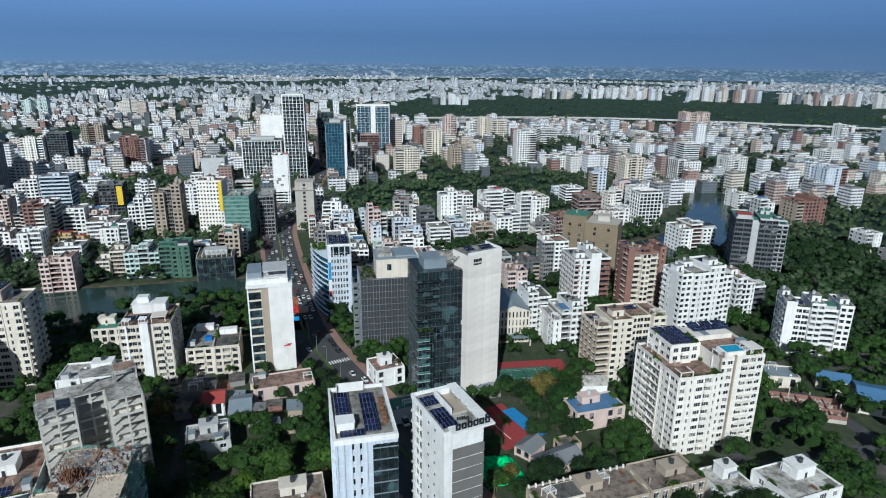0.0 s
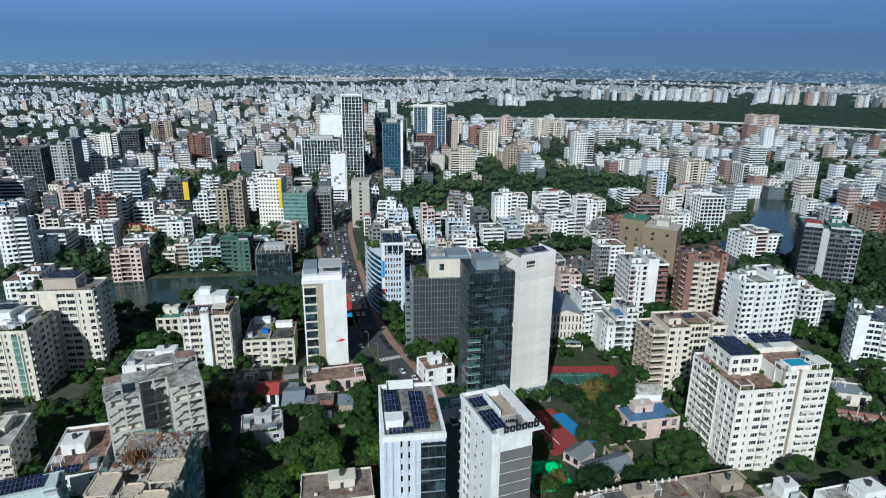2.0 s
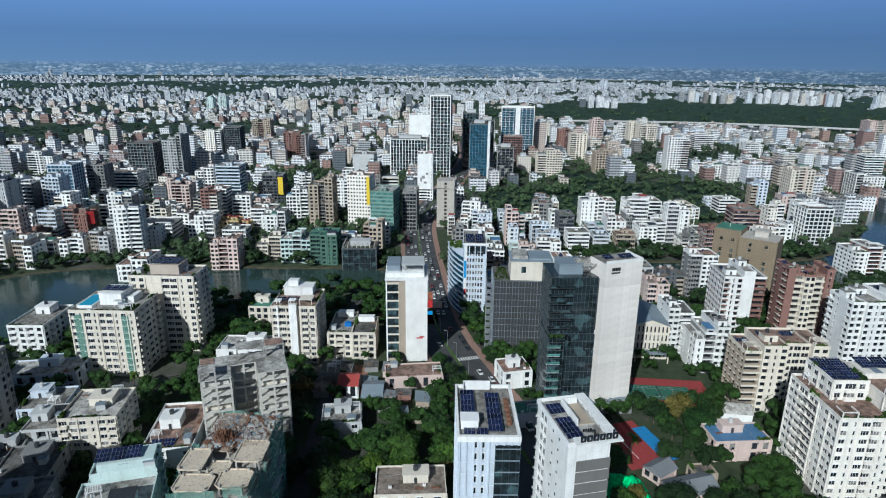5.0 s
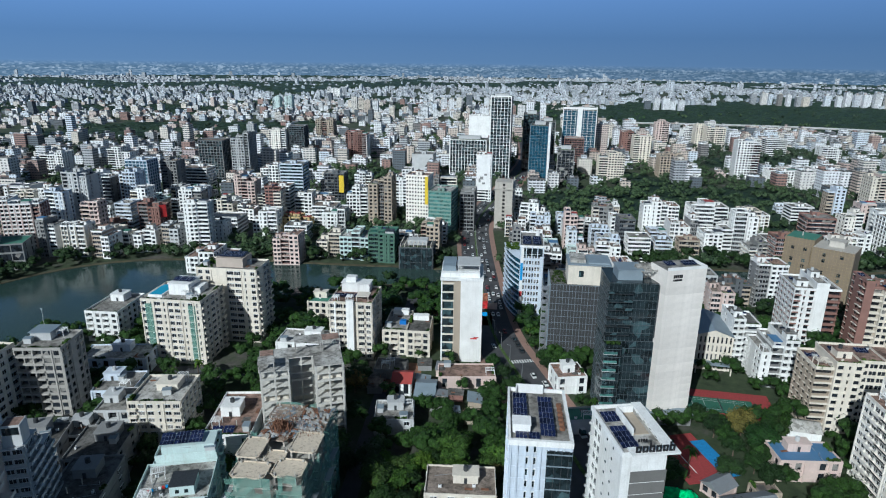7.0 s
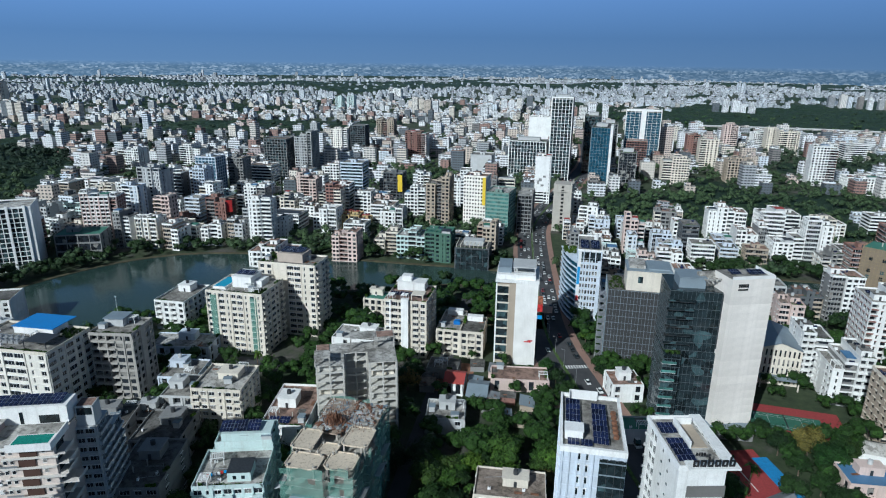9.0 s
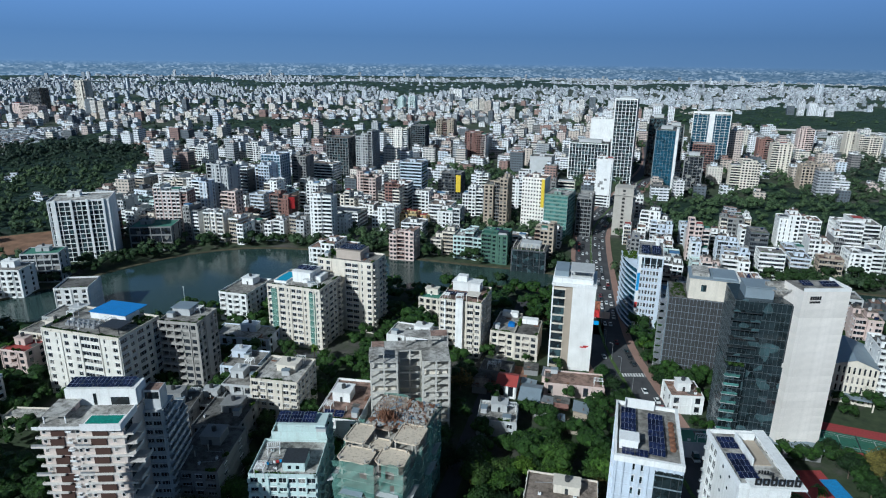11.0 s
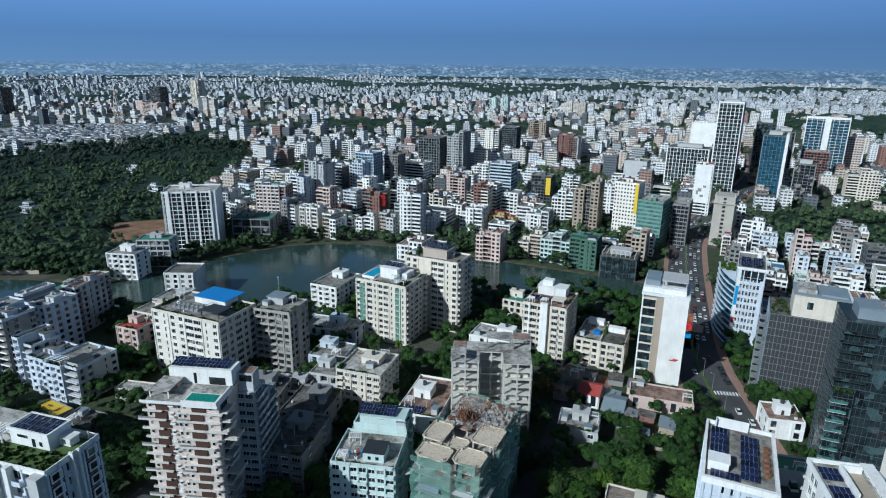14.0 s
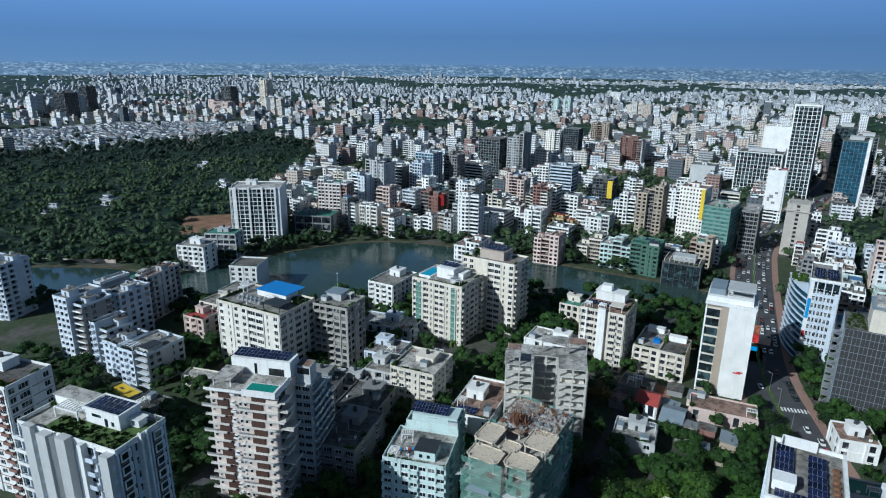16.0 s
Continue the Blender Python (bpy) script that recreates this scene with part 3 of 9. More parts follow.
def clutter(th, x0, y0, x1, y1, z, rnd, count):
    """Small things that stand on flat roofs: planters, air units, frames, boxes and pipes."""
    if not CLUTTER:
        r2 = random.Random(77)
        for k in range(3):
            CLUTTER.append(("planter", [(Shape().box(-0.9 - k * 0.5, -0.3, 0, 0.9 + k * 0.5, 0.3, 0.45).mesh("planter", [TERRA if k else CONC]), ""), (tufts(r2, -0.8 - k * 0.5, -0.3, 0.8 + k * 0.5, 0.3, 0.4, 10 + 4 * k).mesh("planting", [LEAF_B]), "planting")]))
        CLUTTER.append(("air_unit", [(Shape().box(-0.5, -0.25, 0.12, 0.5, 0.25, 0.95).mesh("air_unit", [TRIM]), ""), (Shape().tube(0, 0, 0.951, 0.99, 0.2, 0.2, 10).mesh("fan", [STEEL]), "fan")]))
        f = Shape()
        for x in (-1.8, 1.8):
            for y in (-1.3, 1.3):
                f.box(x - 0.1, y - 0.1, 0, x + 0.1, y + 0.1, 2.5)
        f.box(-2.0, -1.45, 2.5, 2.0, -1.2, 2.7).box(-2.0, 1.2, 2.5, 2.0, 1.45, 2.7)
        for k in range(7):
            f.box(-1.9 + k * 0.6, -1.5, 2.7, -1.75 + k * 0.6, 1.5, 2.82)
        CLUTTER.append(("pergola", [(f.mesh("pergola", [TRIM]), "")]))
        CLUTTER.append(("shed", [(Shape().box(-1.5, -1.1, 0, 1.5, 1.1, 2.2).mesh("shed", [PALE]), ""), (Shape().box(-1.7, -1.3, 2.2, 1.7, 1.3, 2.32).mesh("shed_roof", [STEELROOF]), "roof")]))
        CLUTTER.append(("pipe", [(Shape().box(-3, -0.06, 0.1, 3, 0.06, 0.22).box(2.9, -0.06, 0.22, 3, 0.06, 1.2).mesh("pipe", [METAL]), "")]))
        CLUTTER.append(("plank_pile", [(Shape().box(-1.2, -0.5, 0, 1.0, 0.4, 0.2).box(-0.6, -0.7, 0.2, 1.3, 0.1, 0.35).mesh("plank_pile", [RUST]), "")]))
        CLUTTER.append(("patch", [(Shape().box(-1.8, -1.4, 0.002, 1.8, 1.4, 0.02).mesh("patch", [ROOFD]), "")]))
        CLUTTER.append(("post", [(Shape().box(-0.15, -0.15, 0, 0.15, 0.15, 2.2).mesh("post", [CONC]), "")]))
    for _ in range(count):
        name, pieces = rnd.choice(CLUTTER)
        at = pose(rnd.uniform(x0, x1), rnd.uniform(y0, y1), z, 0, 0, rnd.choice((0, 90, 0, 90, 12)))
        if name == "planter":
            side = rnd.randrange(3)
            at = pose(rnd.uniform(x0, x1), y0 - 0.6, z) if side == 0 else pose(x0 - 0.6 if side == 1 else x1 + 0.6, rnd.uniform(y0, y1), z, 0, 0, 90)
        top = part(name, pieces[0][0], None, th, kind="stuff" if name in ("pergola", "plank_pile") else "", at=at)
        for me, sub in pieces[1:]:
            part(sub, me, None, top, kind="stuff" if sub == "planting" else "")


def panel_mesh(w, d):
    key = (round(w, 1), round(d, 1))
    if key not in PANELS:
        s = Shape()
        nx, ny = max(2, round(w / 1.1)), max(1, round(d / 1.7))
        sx, sy = w / nx, d / ny
        pierced(s, pose(-w / 2, -d / 2, 0.05, -90, 0, 0), w, [(j * sy + 0.03, (j + 1) * sy - 0.03) for j in range(ny)], 0, d, [(i * sx + 0.03, (i + 1) * sx - 0.03) for i in range(nx)], 0.012, 1, 0)
        PANELS[key] = s.mesh("solar_panel", [SOLAR, METAL])
    return PANELS[key]


def tufts(rnd, x0, y0, x1, y1, z, count, size=0.7):
    s = Shape()
    for _ in range(count):
        x, y, r = rnd.uniform(x0, x1), rnd.uniform(y0, y1), size * rnd.uniform(0.5, 1.2)
        for k in range(4):
            a, t = rnd.uniform(0, 6.3), rnd.uniform(-0.5, 0.5)
            c, q = math.cos(a) * r, math.sin(a) * r
            cz = z + r * rnd.uniform(0.2, 0.8)
            s.face([(x - c, y - q, cz - r * 0.5), (x + c, y + q, cz - r * 0.5 + t * r), (x + c * 0.8, y + q * 0.8 + t * r, cz + r * 0.5), (x - c * 0.8, y - q * 0.8 + t * r, cz + r * 0.5 - t * r)])
    return s


def storeys(th, w, d, z0, z1, floors, wall, walls, cx=0.0, cy=0.0, frame_mat=None, glass=None, own=True, sill=0.85, head=0.4, bal=1.15, rail="solid", accent=None, bands=True):
    """A block of storeys with real openings on the walls given. own: each window and balcony is a part of its own."""
    glass = glass or GLASS
    s, bs = Shape(), Shape()
    fh = (z1 - z0) / floors
    zs = [(round(z0 + k * fh + sill, 3), round(z0 + (k + 1) * fh - head, 3)) for k in range(floors)]
    for side, (fm, length) in sides(w, d, cx, cy).items():
        spans = openings(length, walls.get(side) or "s")
        pierced(s, fm, length, zs if spans else [], z0, z1, [(a, b) for a, b, _ in spans], 0.25, 0, None if own else 1, () if own else [i for i, q in enumerate(spans) if q[2] in "bB"])
        for k, (lo, hi) in enumerate(zs if spans else []):
            fl = z0 + k * fh
            for a, b, kind in spans:
                if kind in "bB":
                    wide = b - a + (0.5 if kind == "b" else 0.2)
                    m = fm @ pose((a + b) / 2, 0, fl + 0.1)
                    if own:
                        part("balcony", balcony_mesh(wide, bal, accent or wall, rail), None, th, at=m)
                    else:
                        bs.box(-wide / 2, -bal * 0.7, -0.14, wide / 2, -0.01, 0.62, 0, m)
                if own:
                    part("window", window_mesh(b - a, hi - lo, frame_mat or TRIM, glass, "window" if kind not in "bB" else "door"), None, th, at=fm @ pose((a + b) / 2, 0.25, lo))
    s.joined([(cx + a * w / 2, cy + b * d / 2, z1) for a, b in ((-1, -1), (1, -1), (1, 1), (-1, 1))])
    if own and bands:
        ring = Shape().box(cx - w / 2 - 0.14, cy - d / 2 - 0.14, 0, cx + w / 2 + 0.14, cy + d / 2 + 0.14, 0.2).mesh("floor_band", [accent or wall])
        for k in range(1, floors):
            part("floor_band", ring, None, th, at=pose(0, 0, z0 + k * fh - 0.05))
    for side, (fm, length) in sides(w, d, cx, cy).items():
        bays = walls.get(side)
        if not bays or side == "back" or not bands:
            continue
        step = length / len(bays)
        if own:
            pier = Shape().box(-0.22, -0.34, 0, 0.22, -0.002, z1 - z0 + 0.3).mesh("pier", [wall])
            for k in range(0, len(bays) + 1, 2):
                part("pier", pier, None, th, at=fm @ pose(min(max(k * step, 0.24), length - 0.24), 0, z0))
        else:
            for k in range(0, len(bays) + 1, 2):
                x = min(max(k * step, 0.3), length - 0.3)
                bs.box(x - 0.25, -0.35, z0, x + 0.25, -0.01, z1, 0, fm)
            for k in range(1, floors):
                bs.box(0, -0.16, z0 + k * fh - 0.1, length, -0.01, z0 + k * fh + 0.1, 0, fm)
    part("wall", s, [wall, glass], th)
    if bs.f:
        part("balcony", bs, [accent or wall], th, kind="stuff")


def apartment(label, x, y, w, d, h, yaw, floors, wall, walls, roof=None, rnd=None, own=True, name="apartment_building", category="building", group="", room=True, solar=0, tanks=1, garden=0.0, strip=None, plan=(), **kw):
    rnd = rnd or random.Random(int(x * 7 + y * 13))
    if strip:
        return block(label, x, y, w, d, h, yaw, wall, roof=roof, accent=kw.get("accent"), style="balcony", strip=strip, garden=garden, solar=solar, glass=GLASSM, plan=plan)
    th = thing(name, label, category, x, y, yaw, group=group)
    claim(x, y, w, d, yaw)
    storeys(th, w, d, 0, h, floors, wall, walls, own=own and math.hypot(x, y) < 262, **kw)
    roof_parts(th, w, d, h, rnd, wall, roof or ROOF, room=room, solar=solar, tanks=tanks, garden=garden)
    return th


def front_left(px, py, w, d, yaw):
    """Middle of a block whose front left corner stands at (px, py)."""
    c, s = math.cos(radians(yaw)), math.sin(radians(yaw))
    return px + c * w / 2 - s * d / 2, py + s * w / 2 + c * d / 2


def roofscape(th, rnd, slices, d, h, roof, wall_mat, garden=0.0, rich=True):
    """Slabs, parapets, stair heads, tanks, pergolas and planting over the slices of a block."""
    s, q, e = Shape(), Shape(), 0.12
    green = []
    for x0, x1, off, top in slices:
        y0, y1 = -d / 2 + off, d / 2
        for a in ((x0 - e, y0 - e, x1 + e, y0 - e + 0.22), (x0 - e, y1 + e - 0.22, x1 + e, y1 + e), (x0 - e, y0 - e + 0.22, x0 - e + 0.22, y1 + e - 0.22), (x1 + e - 0.22, y0 - e + 0.22, x1 + e, y1 + e - 0.22)):
            s.box(a[0], a[1], top - 0.25, a[2], a[3], top + 1.0, 0)
        s.box(x0 + 0.1, y0 + 0.1, top - 0.1, x1 - 0.1, y1 - 0.1, top + 0.1, 1)
        w = x1 - x0
        if not rich:
            continue
        kind = rnd.random()
        if kind < 0.45 and w > 4.5:
            rw, rd, rh = min(w * 0.7, 5.5), min(d * 0.4, 5.0), rnd.uniform(2.6, 3.4)
            rx, ry = (x0 + x1) / 2, rnd.uniform(y0 + rd, y1 - rd / 2 - 0.3)
            q.box(rx - rw / 2, ry - rd / 2, top + 0.1, rx + rw / 2, ry + rd / 2, top + rh, 0).box(rx - rw / 2 - 0.3, ry - rd / 2 - 0.3, top + rh, rx + rw / 2 + 0.3, ry + rd / 2 + 0.3, top + rh + 0.15, 1)
            q.box(rx - 0.5, ry - rd / 2 - 0.05, top + 0.12, rx + 0.5, ry - rd / 2 - 0.01, top + 2.1, 2)
            q.tube(rx - 0.8, ry, top + rh + 0.15, top + rh + 1.6, 0.75, 0.75, 8, 2 if rnd.random() < 0.5 else 3)
        elif kind < 0.65 and w > 4:
            fx0, fx1, fy0, fy1 = x0 + 0.6, x1 - 0.6, y0 + 0.6, y0 + min(5.0, (y1 - y0) * 0.5)
            for px in (fx0, fx1 - 0.25):
                for py in (fy0, fy1 - 0.25):
                    q.box(px, py, top + 0.1, px + 0.25, py + 0.25, top + 2.6, 0)
            for k in range(5):
                yy = fy0 + (fy1 - fy0 - 0.2) * k / 4
                q.box(fx0, yy, top + 2.6, fx1, yy + 0.2, top + 2.8, 0)
        elif kind < 0.78 and w > 4:
            q.box(x0 + 0.7, y0 + 1.2, top + 0.1, x1 - 0.7, y0 + 1.2 + d * 0.35, top + 2.3, 3).box(x0 + 0.4, y0 + 0.9, top + 2.3, x1 - 0.4, y0 + 1.5 + d * 0.35, top + 2.45, rnd.choice((4, 5, 6, 2)))
        for _ in range(rnd.randint(2, 5)):
            bx, by, g = rnd.uniform(x0 + 1, x1 - 1), rnd.uniform(y0 + 1, y1 - 1), rnd.uniform(0.4, 1.1)
            q.box(bx - g, by - g * 0.6, top + 0.1, bx + g, by + g * 0.6, top + rnd.uniform(0.4, 1.5), rnd.choice((0, 1, 2, 3, 7)))
        if garden or rnd.random() < 0.4:
            green.append((x0 + 0.4, y0 + 0.4, x1 - 0.4, y0 + 1.9, top + 0.15, int(w * 2)))
    part("roof", s, [wall_mat, roof], th, kind="stuff")
    if q.f:
        part("roof_clutter", q, [wall_mat, roof, STEEL, PALE, BLUEROOF, REDROOF, GREENROOF, SOLAR], th, "stair head, tanks and sheds on the roof", "stuff")
    if green:
        g = Shape()
        for a in green:
            b = tufts(rnd, *a)
            k = len(g.v)
            g.v.extend(b.v)
            g.f.extend(tuple(i + k for i in f) for f in b.f)
            g.m.extend(b.m)
        part("roof_garden", g, LEAF_B, th, "roof planting", "stuff")


def block(label, x, y, w, d, h, yaw, wall, glass=None, bays=3.4, roof=None, accent=None, style="", name="apartment_building", garden=0.0, strip=None, solar=0, plan=()):
    """A town block of one to three slices that step in depth and height, with recessed openings."""
    rnd = random.Random(int(x * 11 + y * 5 + 1000))
    glass = glass or GLASSM
    th = thing(name, label, "building", x, y, yaw)
    claim(x, y, w, d, yaw)
    style = style or rnd.choice(("balcony", "balcony", "balcony", "punched", "punched", "deep", "bands"))
    if strip is None:
        strip = rnd.choice((wall, wall, wall, wall, WHITE, WHITE, CREAM, BEIGE, GREY, BRICK, PALE))
    floors = max(2, round(h / 3.1))
    fh = h / floors
    one = style in ("bands", "grid", "blank", "dotted")
    n = 1 if one or w < 10 else rnd.choice((2, 2, 3) if w < 19 else (3, 3, 4))
    share = [rnd.uniform(0.7, 1.3) for _ in range(n)]
    if plan:
        # share of the width, set-back, storeys more or less, 1 for the second colour, openings
        n, share = len(plan), [q[0] for q in plan]
    cuts = [-w / 2 + w * sum(share[:i]) / sum(share) for i in range(n)] + [w / 2]
    cut_in = rnd.randrange(n)
    s, bs, slices = Shape(), Shape(), []
    near = math.hypot(x, y) < 560
    for i in range(n):
        x0, x1 = cuts[i], cuts[i + 1]
        off = 0.0 if n == 1 else (rnd.choice((1.4, 2.6)) if i == cut_in else rnd.choice((0.0, 0.0, 0.9)))
        fl = floors if n == 1 else max(2, floors + rnd.choice((0, 0, 0, 1, -1)))
        second = n > 1 and i == cut_in
        if plan:
            off, fl, second = plan[i][1], floors + plan[i][2], plan[i][3]
        top, wi = fl * fh, 2 if second else 0
        dd, cx, cy = d - off, (x0 + x1) / 2, off / 2
        slices.append((x0, x1, off, top))
        sw = x1 - x0
        nf, ns = max(1, round(sw / bays)), max(2, round(dd / 4.2))
        if style == "bands":
            front, side, sill, head, deep = "W", "W", 0.95, 0.35, 0.35
        elif style == "grid":
            front, side, sill, head, deep = "W" * nf, "W" * ns, 0.55, 0.25, 0.55
        elif style == "dotted":
            front, side, sill, head, deep = "o" * max(3, round(w / 2.6)), "o" * ns, 0.95, 0.75, 0.4
        elif style == "blank":
            front, side, sill, head, deep = "s", "s", 0.9, 0.5, 0.3
        else:
            sill, head, deep = (0.85, 0.45, 0.3) if style == "punched" else (0.75, 0.4, 0.75) if style == "deep" else (0.8, 0.4, 0.35)
            if i == cut_in and n > 1:
                front = "B" if style == "balcony" else "W"
            elif style == "balcony":
                front = "".join(rnd.choice("bwwbwn") for _ in range(nf))
            else:
                front = "".join(rnd.choice("wwWwn") for _ in range(nf))
            side = "".join(rnd.choice("wwwsnwb" if style == "balcony" else "wwsnw") for _ in range(ns))
        if plan:
            front = plan[i][4]
        zs = [(round(k * fh + sill, 3), round((k + 1) * fh - head, 3)) for k in range(fl)]
        for which, (fm, length) in sides(sw, dd, cx, cy).items():
            code = front if which == "front" else side if which in ("left", "right") and (which == "left") == (i == 0) or (which in ("left", "right") and n == 1) or (which == "right" and i == n - 1) else "s"
            spans = openings(length, code)
            pierced(s, fm, length, zs if spans else [], 0, top, [(a, b) for a, b, _ in spans], deep, wi, 1, [k for k, o in enumerate(spans) if o[2] in "bB"])
            for k, (lo, hi) in enumerate(zs if spans else []):
                for a, b, o in spans:
                    if o in "bB":
                        bs.box(a - 0.1, -0.9, k * fh + 0.06, b + 0.1, -0.01, k * fh + 0.2, 0, fm).box(a - 0.1, -0.9, k * fh + 0.2, b + 0.1, -0.82, k * fh + 0.8, 0, fm)
                    elif near and o in "wn" and style != "dotted":
                        bs.box(a - 0.15, -0.5, hi + 0.05, b + 0.15, -0.01, hi + 0.15, 0, fm)
                    elif o == "W" and near:
                        m = max(1, round((b - a) / 1.5))
                        for c in range(1, m):
                            u = a + (b - a) * c / m
                            bs.box(u - 0.05, deep - 0.12, lo, u + 0.05, deep - 0.01, hi, 0, fm)
            if spans and style in ("grid", "deep"):
                for k in range(0, len(code) + 1):
                    u = min(max(k * length / len(code), 0.25), length - 0.25)
                    bs.box(u - 0.2, -0.3, 0, u + 0.2, -0.01, top, 0, fm)
            if spans and style in ("bands", "grid", "deep"):
                for k in range(1, fl):
                    bs.box(0, -0.14, k * fh - 0.1, length, -0.01, k * fh + 0.1, 0, fm)
        s.joined([(cx + a * sw / 2, cy + b * dd / 2, top) for a, b in ((-1, -1), (1, -1), (1, 1), (-1, 1))])
    part("wall", s, [wall, glass, strip], th)
    if bs.f:
        part("balcony", bs, [accent or wall], th, "balcony slabs and window hoods", "stuff")
    roofscape(th, rnd, slices, d, h, roof or rnd.choice((ROOF, ROOF, ROOFD, ROOFB, ROOFL, TERRA)), wall, garden)
    for k in range(int(solar)):
        x0, x1, off, top = slices[k % n]
        part("solar_panel", panel_mesh(min(x1 - x0 - 1.0, 5.0), 3.2), None, th, at=pose((x0 + x1) / 2, d * 0.22 - (k // n) * 3.8, top + 0.6, 12, 0, 0))
    return th


def fronted(label, x, y, w, d, h, yaw, wall, **kw):
    """A block whose front stands with its middle at (x, y)."""
    return block(label, x - math.sin(radians(yaw)) * d / 2, y + math.cos(radians(yaw)) * d / 2, w, d, h, yaw, wall, **kw)


def framed_tower(label, x, y, w, d, h, yaw, cols, frame_mat, glass, thick=0.5, storey=3.6, split=0.0, crown=2.6, dark_side=None, name="office_tower"):
    """A glass tower behind a pale frame of piers and floor bands; (x, y) is the middle of its front."""
    cx, cy = x - math.sin(radians(yaw)) * d / 2, y + math.cos(radians(yaw)) * d / 2
    th = thing(name, label, "office tower", cx, cy, yaw)
    claim(cx, cy, w, d, yaw)
    part("glass_wall", Shape().box(-w / 2, -d / 2, 0, w / 2, d / 2, h), glass, th)
    f, floors = Shape(), max(2, round(h / storey))
    for side, (fm, length) in sides(w, d).items():
        if side == "back" or (side == "right" and dark_side):
            continue
        nc = cols if side == "front" else max(2, round(cols * d / w))
        for k in range(nc + 1):
            t = thick * (1.8 if k in (0, nc) else 1.0)
            u = min(max(k * length / nc, t / 2), length - t / 2)
            f.box(u - t / 2, -0.4, 0, u + t / 2, -0.01, h + crown, 0, fm)
        if split and side == "front":
            f.box(length / 2 - split / 2, -0.5, 0, length / 2 + split / 2, -0.02, h + crown, 0, fm)
        for k in range(1, floors + 1):
            f.box(0, -0.22, k * h / floors - thick * 0.7, length, -0.02, k * h / floors, 0, fm)
        f.box(0, -0.42, h + crown * 0.35, length, -0.02, h + crown, 0, fm)
    part("frame", f, frame_mat, th, "pale frame of piers and floor bands", "stuff")
    if dark_side:
        fm, length = sides(w, d)["right"]
        part("side_wall", Shape().box(0, -0.25, 0, length, -0.01, h, 0, fm), dark_side, th)
    part("roof", Shape().box(-w / 2 + 0.2, -d / 2 + 0.2, h, w / 2 - 0.2, d / 2 - 0.2, h + 0.2), ROOFD, th)
    part("plant_room", Shape().box(-w * 0.3, -d * 0.1, h + 0.2, w * 0.3, d * 0.35, h + 3.6), PALE, th)
    part("roof_garden", tufts(random.Random(int(w * d)), -w / 2 + 1, -d / 2 + 1, w / 2 - 1, -d / 2 + 4, h + 0.3, int(w)), LEAF_B, th, "roof planting", "stuff")
    return th


